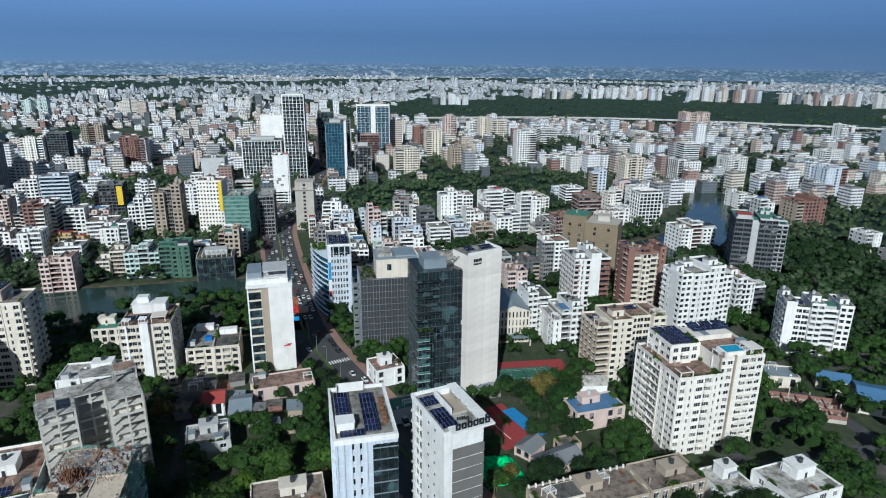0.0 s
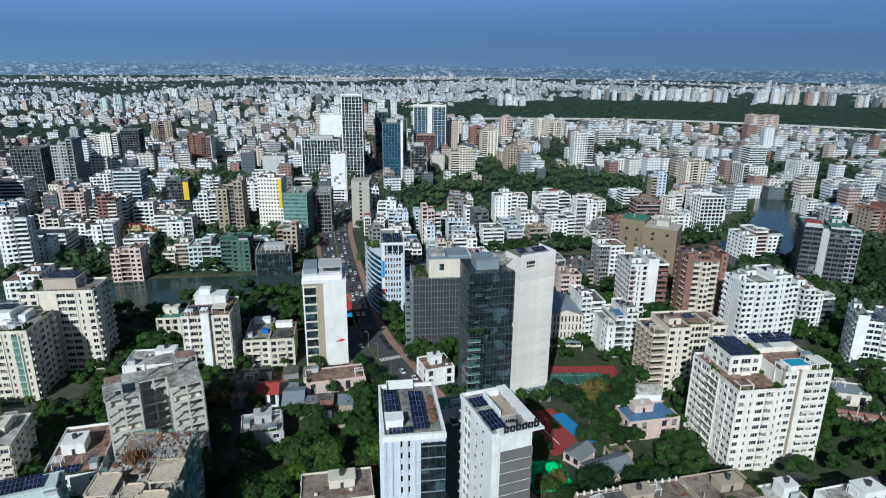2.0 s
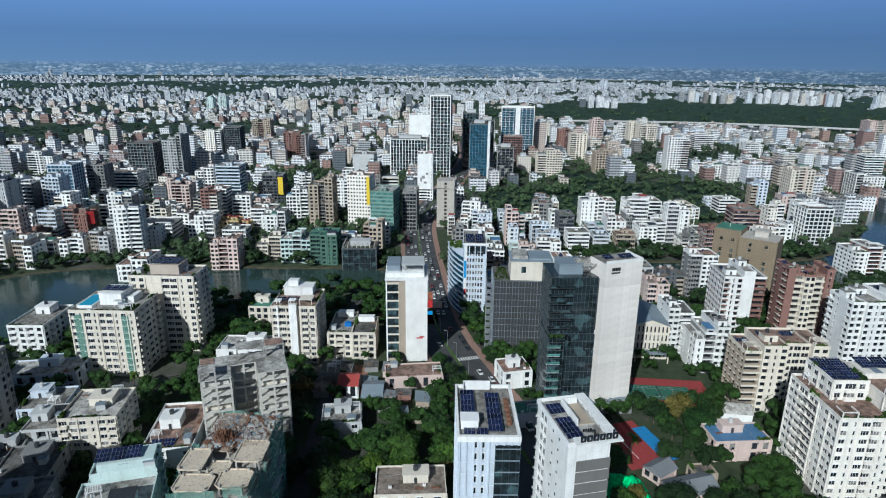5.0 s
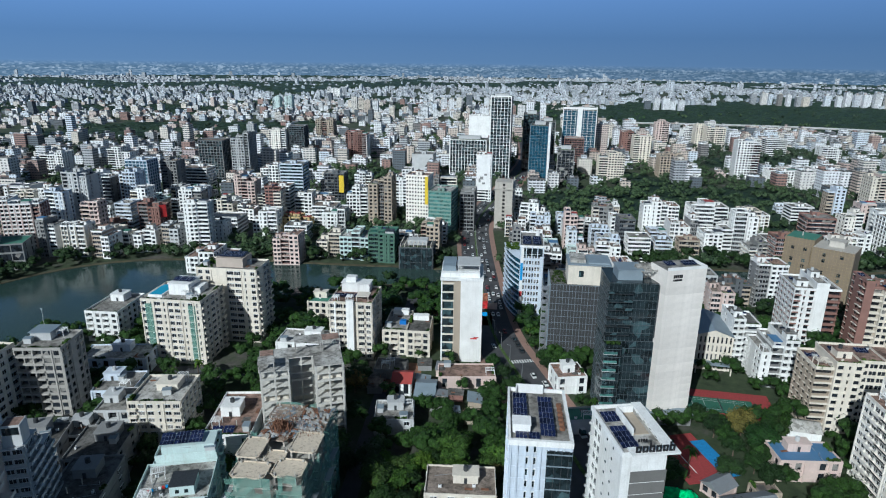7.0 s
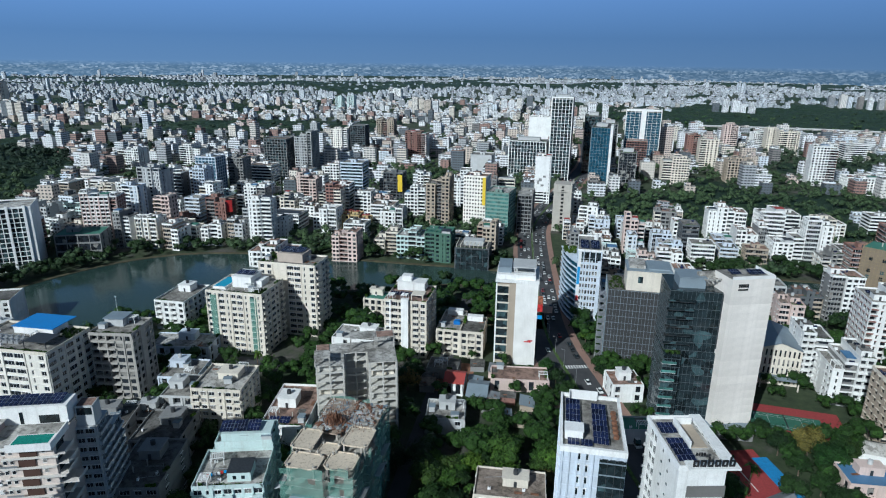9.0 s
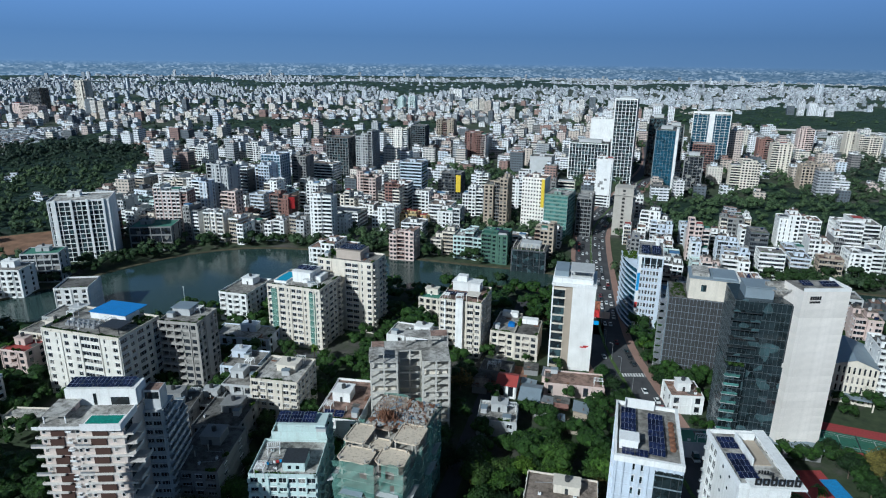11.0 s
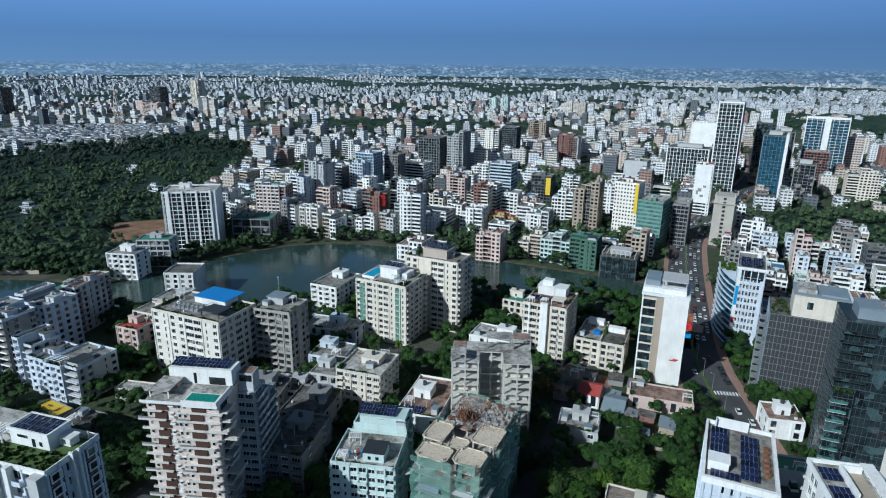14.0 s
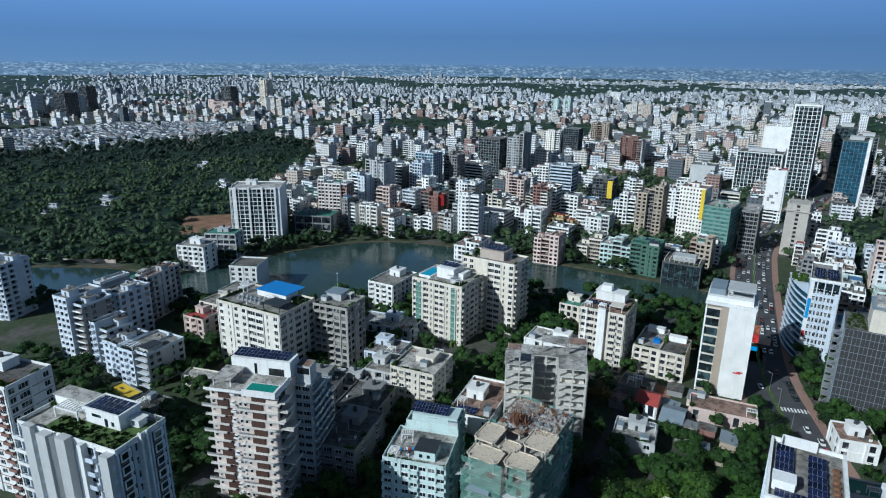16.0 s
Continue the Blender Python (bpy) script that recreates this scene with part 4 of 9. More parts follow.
# ---------------------------------------------------------------- the office towers by the avenue
def office_tower():
    """Black glass tower with a tall blank white wall."""
    th = thing("office_tower", "black glass office tower with a tall blank white wall", "office tower", -3, 243, 15.6)
    claim(2, 243, 34, 24, 22)
    # glass body in storeys with slab edges and mullions
    for (x0, x1, y0, y1, z0, z1) in ((-10, 9, -9, 9, 34, 58.5), (-3.5, 9, -9.6, 9, 0, 34), (-10, -3.5, -11, 9, 0, 33)):
        s = Shape().box(x0, y0, z0, x1, y1, z1)
        part("glass_wall", s, GLASSD, th)
        g = Shape()
        k = z0
        while k < z1 + 0.1:
            g.box(x0 - 0.12, y0 - 0.12, k, x1 + 0.12, y1, k + 0.16)
            k += 3.45
        for i in range(int((x1 - x0) / 1.55) + 1):
            g.box(x0 + i * 1.55 - 0.04, y0 - 0.1, z0, x0 + i * 1.55 + 0.04, y0, z1)
        for i in range(int((y1 - y0) / 1.55) + 1):
            g.box(x0 - 0.1, y0 + i * 1.55 - 0.04, z0, x0, y0 + i * 1.55 + 0.04, z1)
        part("mullions", g, plain("grey_mullion", (0.11, 0.13, 0.14), 0.4, 0.3) if z0 == 34 else bpy.data.materials["grey_mullion"], th, "grey steel mullions and slab edges", "stuff")
    # recessed terraces on the corner
    for k in range(8):
        z = 3.4 + k * 3.7
        part("terrace", Shape().box(-10.6, -12.3, z, -5.2, -11.15, z + 0.22).box(-10.6, -12.3, z + 0.22, -5.2, -12.24, z + 1.2, 1), [PALE, GLASSG], th)
    for k in range(6):
        z = 37 + k * 3.45
        part("terrace", Shape().box(-10.9, -10.6, z, -1.0, -9.15, z + 0.22).box(-10.9, -10.6, z + 0.22, -1.0, -10.54, z + 1.15, 1), [STEEL, GLASSD], th)
    part("roof_garden", tufts(random.Random(4), -9.5, -10.5, -4, -6.5, 33.2, 30), LEAF_B, th, "planted terrace", "stuff")
    part("glass_lantern", Shape().box(-6.5, -6, 58.5, 3, 3.5, 62.5).box(-6.8, -6.3, 62.5, 3.3, 3.8, 62.8), [STEELROOF], th)
    part("mesh_grille", Shape().box(8.6, -9.6, 36, 9.0, -9.15, 58), STEEL, th)
    # white slab, turned to the bend of the road
    m = Matrix.Rotation(radians(16.8), 4, "Z")
    at = pose(10.0, -13.2, 0) @ pose(0, 0, 0, 0, 0, 16.8)
    n = 20
    stone = paint("white_stone_cladding", (0.78, 0.73, 0.67), 0.16)
    part("wall", Shape().box(0.03, 0.03, 0, 16.67, 11.47, 65), stone, th, "tall blank white stone-clad wall", at=at)
    course = Shape().box(0, 0, 0.02, 16.7, 11.5, 65.0 / n - 0.02).mesh("cladding_course", [stone])
    for k in range(n):
        part("cladding_course", course, None, th, at=at @ pose(0, 0, 65.0 * k / n))
    r = Shape().box(-6, 11.5, 57, 16.7, 13.5, 64)
    for k in range(4):
        r.box(-5.6 + k * 1.6, 6.5, 62.2, -5.3 + k * 1.6, 11.4, 62.7)
    r.box(-5.8, 6.4, 62.7, 0, 6.8, 63.2).box(-5.8, 11.0, 62.7, 0, 11.4, 63.2)
    part("roof_pergola", r, ROOFL, th, "pale concrete roof pergola", at=at)
    part("parapet", Shape().box(0, 0, 65.02, 16.7, 0.3, 66.2).box(16.4, 0.3, 65.02, 16.7, 11.5, 66.2), [WHITE], th, at=at)
    part("roof", Shape().box(0.1, 0.3, 65.03, 16.4, 11.4, 65.1), ROOF, th, at=at)
    part("solar_panel", panel_mesh(6, 3.4), None, th, at=at @ pose(12.2, 5.5, 65.9, 12, 0, 0))
    part("solar_panel", panel_mesh(4, 3.4), None, th, at=at @ pose(4.5, 6.5, 65.9, 12, 0, 0))
    sg = Shape()
    for k in range(5):
        sg.box(2.6 + k * 0.8, -0.16, 62.0, 3.2 + k * 0.8, -0.01, 63.3)
    for k in range(7):
        sg.box(2.6 + k * 0.55, -0.14, 60.8, 3.0 + k * 0.55, -0.01, 61.5)
    part("sign", sg, BLACK, th, "black sign lettering too small to read", at=at)
    # low podium and canopy at the foot
    part("podium", Shape().box(-12, -14, 0, 26, -9.7, 5).box(-12.4, -14.4, 5, 26.4, -9.7, 5.4, 1), [GREY, STEELROOF], th)


def mesh_tower():
    """Grey office behind a dark mesh curtain, with a white lift core."""
    th = thing("office_building", "office block behind a dark grey mesh screen with a white core", "office building", -29.7, 288.4, 11.6)
    claim(-29.7, 288.4, 26, 24, 11.6)
    part("wall", Shape().box(-11.6, -10.6, 0, 11.6, 10.8, 38.4), DARKGREY, th)
    s = Shape()
    for i in range(17):
        x = -11.8 + i * 23.6 / 16
        g = 0.07 if i % 2 == 0 else 0.04
        s.box(x - g, -11.5, 0, x + g, -11.2, 38.9)
    for k in range(13):
        s.box(-11.9, -11.45, k * 38.9 / 12 - 0.05, 11.9, -11.25, k * 38.9 / 12 + 0.05)
    for i in range(9):
        y = -11.3 + i * 22 / 8
        s.box(-12.1, y - 0.1, 0, -11.85, y + 0.1, 38.9)
    for k in range(13):
        s.box(-12.1, -11.3, k * 38.9 / 12 - 0.08, -11.85, 10.8, k * 38.9 / 12 + 0.08)
    part("screen_frame", s, STEELROOF, th, "pale steel grid in front of the mesh")
    q = Shape()
    for i in range(8):
        for k in range(12):
            x0, x1 = -11.8 + i * 2.95 + 0.13, -11.8 + (i + 1) * 2.95 - 0.13
            z0, z1 = k * 3.242 + 0.09, (k + 1) * 3.242 - 0.09
            q.box(x0, -11.36, z0, x1, -11.3, z1)
    part("mesh_screen", q, paint("dark_mesh", (0.05, 0.05, 0.052), 0.2, 0.5), th, "dark woven metal mesh panels", "stuff")
    part("roof", Shape().box(-11.6, -10.6, 38.4, 11.6, 10.8, 38.7), ROOFD, th)
    part("lift_core", Shape().box(-4, -9.5, 38.7, 15.5, 6, 48.3).box(12.0, -10.2, 0, 16.2, 8, 46).box(1.0, -9.56, 42.5, 3.2, -9.505, 45.6, 1), [CREAM, GLASSD], th, "blank cream-white lift core")
    part("core_roof", Shape().box(-4.4, -9.9, 48.3, 15.9, 6.4, 48.7).box(-3, -7, 48.7, 4, 4, 50.2, 1).box(5.5, -8, 48.7, 15, 5, 49.4), [STEELROOF, ROOFL], th)
    part("roof_garden", tufts(random.Random(8), -11, -9, -5, 9, 38.7, 50), LEAF_A, th, "planting on the lower roof", "stuff")
    st = Shape()
    for k in range(11):
        st.box(-15.3, -9.5, k * 3.5, -12.2, -4, k * 3.5 + 0.15).bar((-15.2, -9.4, k * 3.5), (-12.3, -9.4, k * 3.5 + 3.5), 0.1)
    for x in (-15.2, -12.3):
        st.box(x - 0.1, -9.5, 0, x + 0.1, -9.3, 38).box(x - 0.1, -4.2, 0, x + 0.1, -4, 38)
    part("fire_stairs", st, METAL, th, "pale steel outside stairs")


def finned_office():
    """Slim white office with a wall of curved fins on the avenue."""
    th = thing("office_building", "slim white office with curved fins and a blue banner", "office building", -59.2, 331.3, 12.0)
    claim(-66, 333, 28, 34, 12)
    storeys(th, 12.3, 29, 0, 43, 12, BLUEW, {"front": "swnwnwWs", "right": "wwwwwwww"}, glass=GLASS)
    part("banner", Shape().box(-6.1, -14.8, 2, -4.3, -14.51, 42.6), TRIM, th, "tall white sign strip")
    part("banner", Shape().box(-5.9, -14.9, 24, -4.5, -14.81, 34), ADBLUE, th, "blue banner on the sign strip")
    part("banner", Shape().box(-5.9, -14.9, 14.5, -4.5, -14.81, 17.5), ADRED, th, "small red poster")
    part("banner", Shape().box(-4.2, -14.75, 38.0, 5.8, -14.51, 42.4), GLASSD, th, "dark glazed top storey")
    # curved wing
    arc = [(-6.3, -14.2), (-9.5, -8), (-12.5, 0), (-14.5, 8), (-15.5, 16), (-6.3, 16)]
    part("wing", Shape().prism([(x + 0.7, y) for x, y in arc[:-1]][::-1] + [(-6.2, -13.5), (-6.2, 16)], 0, 36), GLASSB, th)
    for k in range(12):
        z = 1.5 + k * 3.1
        part("fin", Shape().prism((arc[::-1]), z, z + 0.5), BLUEW, th)
    part("roof", Shape().box(-6.1, -14.4, 42.9, 6.1, 14.4, 43.2), ROOF, th)
    part("parapet", Shape().box(-6.4, -14.8, 42.9, 6.4, -14.5, 44).box(-6.4, 14.4, 42.9, 6.4, 14.7, 44).box(-6.4, -14.5, 42.9, -6.15, 14.4, 44).box(6.15, -14.5, 42.9, 6.4, 14.4, 44), TRIM, th)
    for k in range(6):
        part("solar_panel", panel_mesh(4.5, 3.6), None, th, at=pose(-2.8 + (k % 2) * 5.4, -10 + (k // 2) * 5, 44.4, 10, 0, 0))
    part("roof_garden", tufts(random.Random(9), -14, 2, -7, 15, 36.4, 90), LEAF_B, th, "planted roof terrace", "stuff")
    part("water_tank", Shape().tube(3.5, 9, 43.2, 46, 1.2, 1.2, 12), TRIM, th)


def poster_tower():
    """Slim tower with a blank white wall, a beige strip and posters."""
    th = thing("office_tower", "slim white tower with a blank wall and colourful posters", "office tower", -80.4, 268.0, 16.0)
    claim(-80.4, 268, 22, 26, 16)
    w, d, h = 19.4, 22.0, 41.5
    part("wall", Shape().box(-0.6, -d / 2, 0, w / 2, d / 2, h), [paint("chalk_white_wall", (0.8, 0.79, 0.76), 0.18)], th, "blank white wall")
    part("beige_strip", Shape().box(-3.6, -d / 2 + 0.3, 0, -0.6, d / 2, h), BEIGE, th)
    part("side_wall", Shape().box(-w / 2, -d / 2 + 1.0, 0, -3.6, d / 2, h), BEIGE, th)
    for k in range(9):
        z = 1.5 + k * 4.3
        part("window", Shape().box(-w / 2 + 0.6, -d / 2 + 0.86, z, -4.0, -d / 2 + 0.99, z + 3.4), GLASSD, th)
        part("spandrel", Shape().box(-w / 2, -d / 2 + 0.55, z + 3.5, -3.62, -d / 2 + 0.99, z + 4.2), CREAM, th)
    part("pier", Shape().box(-w / 2 - 0.1, -d / 2 + 0.5, 0, -w / 2 + 0.5, -d / 2 + 0.98, h), TRIM, th)
    part("attic", Shape().box(-w / 2 - 0.4, -d / 2 - 0.3, h, w / 2 + 0.3, d / 2 + 0.3, h + 1.2).box(-w / 2, -d / 2 + 1.5, h + 1.2, w / 2 - 1.5, d / 2 - 1, h + 3.4), WHITE, th)
    part("roof_frame", Shape().box(-2, -8, h + 3.4, 8, -7.6, h + 4.1).box(-2, 4, h + 3.4, 8, 4.4, h + 6.5).box(-2, -2, h + 3.4, 8, -1.6, h + 5.8).box(-2.4, -8.4, h + 6.5, 8.4, 4.8, h + 6.9).box(-2, -8, h + 4.1, -1.6, -7.6, h + 6.5).box(7.6, -8, h + 4.1, 8, -7.6, h + 6.5), PALE, th)
    part("roof_room", Shape().box(-w / 2 + 0.5, -7, h + 3.4, -3, 7, h + 6), STEELROOF, th)
    for k, m in enumerate((ADORG, ADRED, ADBLUE)):
        part("poster", Shape().box(w / 2 + 0.01, -d / 2 + 0.3, 31.5 - k * 3.7, w / 2 + 2.4, -d / 2 + 0.55, 35.6 - k * 3.7 - (k == 2) * 2.2), m, th, "colourful poster hung at the corner")
    part("mark", Shape().box(4.5, -d / 2 - 0.06, 12.0, 7.5, -d / 2 - 0.01, 12.6).box(6.0, -d / 2 - 0.06, 12.6, 8.3, -d / 2 - 0.01, 13.2), ADRED, th, "small red mark on the wall")


def solar_office():
    """White office with solar rows on its roof, seen from above."""
    x, y, w, d, h = -22.2, 149.5, 15.8, 26.0, 46.0
    th = thing("office_building", "white office block with blue solar rows on the roof", "office building", x, y, 13.6)
    claim(x, y, w + 2, d + 2, 13.6)
    storeys(th, w, d, 0, h, 13, BLUEW, {"front": "ssssnsnsssssssss", "left": "ssnsnsnss", "right": "WWWWWWWW"}, glass=GLASSD)
    cw = Shape().box(1.6, -d / 2 - 0.35, 0, w / 2 + 0.2, -d / 2 - 0.01, h - 1.6)
    part("curtain_wall", cw, GLASSD, th, "black glass curtain wall")
    for k in range(13):
        z = 0.8 + k * 3.54
        part("slab_edge", Shape().box(1.5, -d / 2 - 0.5, z, w / 2 + 0.3, -d / 2 - 0.36, z + 0.3), STEELROOF, th)
    part("mullions", Shape().box(3.5, -d / 2 - 0.44, 0, 3.62, -d / 2 - 0.36, h - 1.6).box(5.4, -d / 2 - 0.44, 0, 5.52, -d / 2 - 0.36, h - 1.6).box(7.2, -d / 2 - 0.44, 0, 7.32, -d / 2 - 0.36, h - 1.6), STEEL, th, kind="stuff")
    part("roof", Shape().box(-w / 2 + 0.2, -d / 2 + 0.2, h - 0.2, w / 2 - 0.2, d / 2 - 0.2, h + 0.08), ROOF, th)
    s = Shape()
    for a in ((-w / 2 - 0.4, -d / 2 - 0.4, w / 2 + 0.4, -d / 2 + 0.5), (-w / 2 - 0.4, d / 2 - 0.1, w / 2 + 0.4, d / 2 + 0.4), (-w / 2 - 0.4, -d / 2 + 0.5, -w / 2 + 0.2, d / 2 - 0.1), (w / 2 - 0.4, -d / 2 + 0.5, w / 2 + 0.4, d / 2 - 0.1)):
        s.box(a[0], a[1], h - 0.5, a[2], a[3], h + 1.1)
    part("parapet", s, WHITE, th)
    for k in range(7):
        part("solar_panel", panel_mesh(3.9, 2.5), None, th, at=pose(2.0, -9.2 + k * 2.75, h + 1.0, 8, 0, -3))
    for k in range(5):
        part("solar_panel", panel_mesh(3.9, 2.5), None, th, at=pose(-5.0, -2.2 + k * 2.75, h + 1.0, 8, 0, -3))
    for k in range(2):
        part("solar_panel", panel_mesh(3.0, 2.5), None, th, at=pose(-5.0 + k * 3.3, -10.4, h + 0.8, 8, 0, 0))
    part("roof_room", Shape().box(-7.2, -8.6, h, -2.6, -4.6, h + 2.6).box(-7.4, -8.8, h + 2.6, -2.4, -4.4, h + 2.8), TRIM, th)
    part("railing", Shape().box(-6, d / 2 - 1, h, 2, d / 2 - 0.8, h + 3).box(-6, d / 2 - 2.2, h, -5.8, d / 2 - 1, h + 3), TRIM, th, "white plant screen")
    c = Shape()
    for k in range(6):
        c.tube(6.0, -6 + k * 2.3, h + 0.1, h + 0.9, 0.75, 0.75, 10)
    part("roof_tubs", c, RUST, th, "brown round tubs in a row", "stuff")


def sign_office():
    """White office with a black sign standing on its roof edge."""
    yaw = 26.0
    x, y, w, d, h = 1.5, 148.0, 11.5, 21.0, 48.0
    th = thing("office_building", "white office block with a black sign on the roof edge", "office building", x, y, yaw)
    claim(x, y, w + 2, d + 2, yaw)
    storeys(th, w, d, 0, h, 14, WHITE, {"left": "sWWssssss", "right": "wwwwww"}, glass=GLASSD, sill=0.35, head=0.25, bands=False)
    hole = Shape()
    hole.v = [(0.42 * math.cos(i * math.pi / 8), -0.03, 0.42 * math.sin(i * math.pi / 8)) for i in range(16)]
    hole.f, hole.m = [tuple(range(16))], [0]
    port = hole.mesh("porthole", [GLASSD])
    for k in range(14):
        for a in (11.0, 15.0):
            part("porthole", port, None, th, at=sides(w, d)["left"][0] @ pose(a + (k % 2) * 0.4, 0, 1.7 + k * h / 14))
    for k in range(11):
        z = h - 4.8 - k * 3.45
        part("cladding", Shape().box(-w / 2 + 2.4, -d / 2 - 0.14, z - 3.2, w / 2 + 0.3, -d / 2 - 0.01, z), paint("grey_cladding", (0.17, 0.165, 0.155), 0.3) if k == 0 else bpy.data.materials["grey_cladding"], th, "grey brown cladding panel")
    part("roof", Shape().box(-w / 2 + 0.2, -d / 2 + 0.2, h - 0.2, w / 2 - 0.2, d / 2 - 0.2, h + 0.08), ROOFL, th)
    part("canopy", Shape().box(-w / 2 + 1.5, -d / 2 - 2.2, h + 1.0, w / 2 + 2.2, -d / 2 + 1.2, h + 1.5).box(w / 2 - 0.6, -d / 2 + 1.2, h + 1.0, w / 2 + 2.2, d / 2, h + 1.5), WHITE, th, "overhanging white roof frame")
    part("parapet", Shape().box(-w / 2 - 0.35, -d / 2 - 0.3, h - 0.3, -w / 2 + 0.15, d / 2 + 0.3, h + 1.0).box(-w / 2 + 0.15, d / 2, h - 0.3, w / 2, d / 2 + 0.3, h + 1.0).box(-w / 2 + 0.15, -d / 2 - 0.3, h - 0.3, w / 2, -d / 2, h + 1.0), TRIM, th)
    part("roof_well", Shape().box(0.2, -2.5, h + 0.09, 4.6, 7.5, h + 0.3).box(-0.2, -2.9, h + 0.09, 0.2, 7.9, h + 2.2, 1).box(0.2, 7.5, h + 0.09, 4.6, 7.9, h + 2.2, 1), [BEIGE, WHITE], th)
    for k in range(6):
        part("solar_panel", panel_mesh(4.4, 2.2), None, th, at=pose(-2.9, -7.6 + k * 2.35 + (k > 3) * 2.2, h + 0.9, 8, 0, 0))
    for k, tall in enumerate((0, 0, 1, 0, 0, 1)):
        a = -3.2 + k * 1.72
        f, z = -d / 2 - 1.35, h + 1.5
        sg = Shape().box(a, f, z, a + 1.35, f + 0.25, z + 0.38).box(a, f, z + 1.35, a + 1.35, f + 0.25, z + 1.73).box(a + 0.95, f, z + 0.38, a + 1.35, f + 0.25, z + 1.35).box(a, f, z + 0.38, a + 0.4, f + 0.25, z + 1.35)
        if tall:
            sg.box(a, f, z + 1.73, a + 0.4, f + 0.25, z + 2.6)
        part("sign_bar", sg, BLACK, th, "black sign shape on the roof edge")
    sm = Shape()
    for k in range(4):
        sm.box(-2.9 + k * 0.62, -d / 2 - 1.3, h + 4.5, -2.5 + k * 0.62, -d / 2 - 1.1, h + 5.3)
    part("sign_row", sm, BLACK, th, "row of small black sign bars", "stuff")
    ac = Shape().box(0, 0, 0, 0.9, 0.5, 0.7).mesh("air_conditioner", [PALE])
    for k in range(12):
        part("air_conditioner", ac, None, th, at=pose(-w / 2 - 0.8, d / 2 - 1.2, h - 4 - k * 3.4, 0, 0, 0))


office_tower()
mesh_tower()
finned_office()
poster_tower()
solar_office()
sign_office()


# ---------------------------------------------------------------- apartment blocks on the near bank
def white_residence():
    yaw = 13.5
    th = thing("apartment_building", "tall white stepped apartment block with a rooftop pool", "apartment building", 99.0, 213.5, yaw)
    claim(99, 213.5, 38, 33, yaw)
    storeys(th, 17, 29, 0, 31.5, 10, WARM, {"front": "wnWbn", "left": "wwBBwwnwww"}, cx=-9.6, cy=0.5, bal=1.0)
    storeys(th, 19, 27, 0, 36.5, 12, WARM, {"front": "wwsBBw", "right": "wwwbww", "left": "sssssss"}, cx=8.4, cy=1.5, bal=1.3, rail="bars")
    storeys(th, 12, 16, 31.5, 38, 2, WARM, {"front": "wBw", "left": "wwww"}, cx=-8, cy=6.5)
    rnd = random.Random(5)
    roof_parts(th, 17, 29, 31.5, rnd, WARM, TERRA, cx=-9.6, cy=0.5, room=False, garden=1.2)
    roof_parts(th, 19, 27, 36.5, rnd, WARM, TERRA, cx=8.4, cy=1.5, room=False, garden=0.0)
    roof_parts(th, 12, 16, 38, rnd, WARM, ROOF, cx=-8, cy=6.5, room=False)
    for k in range(8):
        part("solar_panel", panel_mesh(5.2, 3.4), None, th, at=pose(-11 + (k % 2) * 5.6, 2 + (k // 2) * 3.7, 38.7, 10, 0, 0))
    for k in range(6):
        part("solar_panel", panel_mesh(5.2, 3.4), None, th, at=pose(4 + (k % 3) * 5.6, 9 + (k // 3) * 3.7, 39.4, 10, 0, 0))
    part("pool", Shape().box(2.2, -11, 36.6, 10.5, -5.2, 38.8).box(2.7, -10.5, 38.81, 10.0, -5.7, 38.84, 1), [WARM, POOL], th, "raised blue rooftop pool")
    part("stair_room", Shape().box(0, 4, 36.6, 16, 13, 38.6), WARM, th)
    # deep balcony strip and brown piers on the long side
    side = sides(17, 29)["left"][0]
    for k in range(10):
        part("balcony", Shape().box(0, -1.0, 0.2 + k * 3.15, 7.5, -0.01, 0.38 + k * 3.15).box(0, -1.0, 0.38 + k * 3.15, 7.5, -0.92, 1.0 + k * 3.15, 1), [WARM, STEEL], th, "shaded balcony with dark railing", at=pose(-9.6, 0.5, 0) @ side @ pose(10.5, 0, 0))
    for a in (-1.2, 5.0):
        part("pier", Shape().box(a, -12.9, 0, a + 0.5, -12.02, 38.2), BEIGE, th, "beige pilaster")
    part("roof_frame", Shape().box(-17.6, -13.7, 34.0, -12.4, -13.4, 34.3).box(-17.6, -13.4, 34.0, -17.3, -9.6, 34.3).box(-12.7, -13.4, 34.0, -12.4, -9.6, 34.3).box(-17.6, -13.7, 31.6, -17.3, -13.4, 34.0).box(-12.7, -13.7, 31.6, -12.4, -13.4, 34.0), WARM, th)
    part("pergola", Shape().box(12, -11.6, 39.2, 17.4, -5, 39.45).box(12.1, -11.5, 36.6, 12.4, -11.2, 39.2).box(17, -11.5, 36.6, 17.3, -11.2, 39.2).box(12.1, -5.4, 36.6, 12.4, -5.1, 39.2), WARM, th, "flat-topped roof pergola")


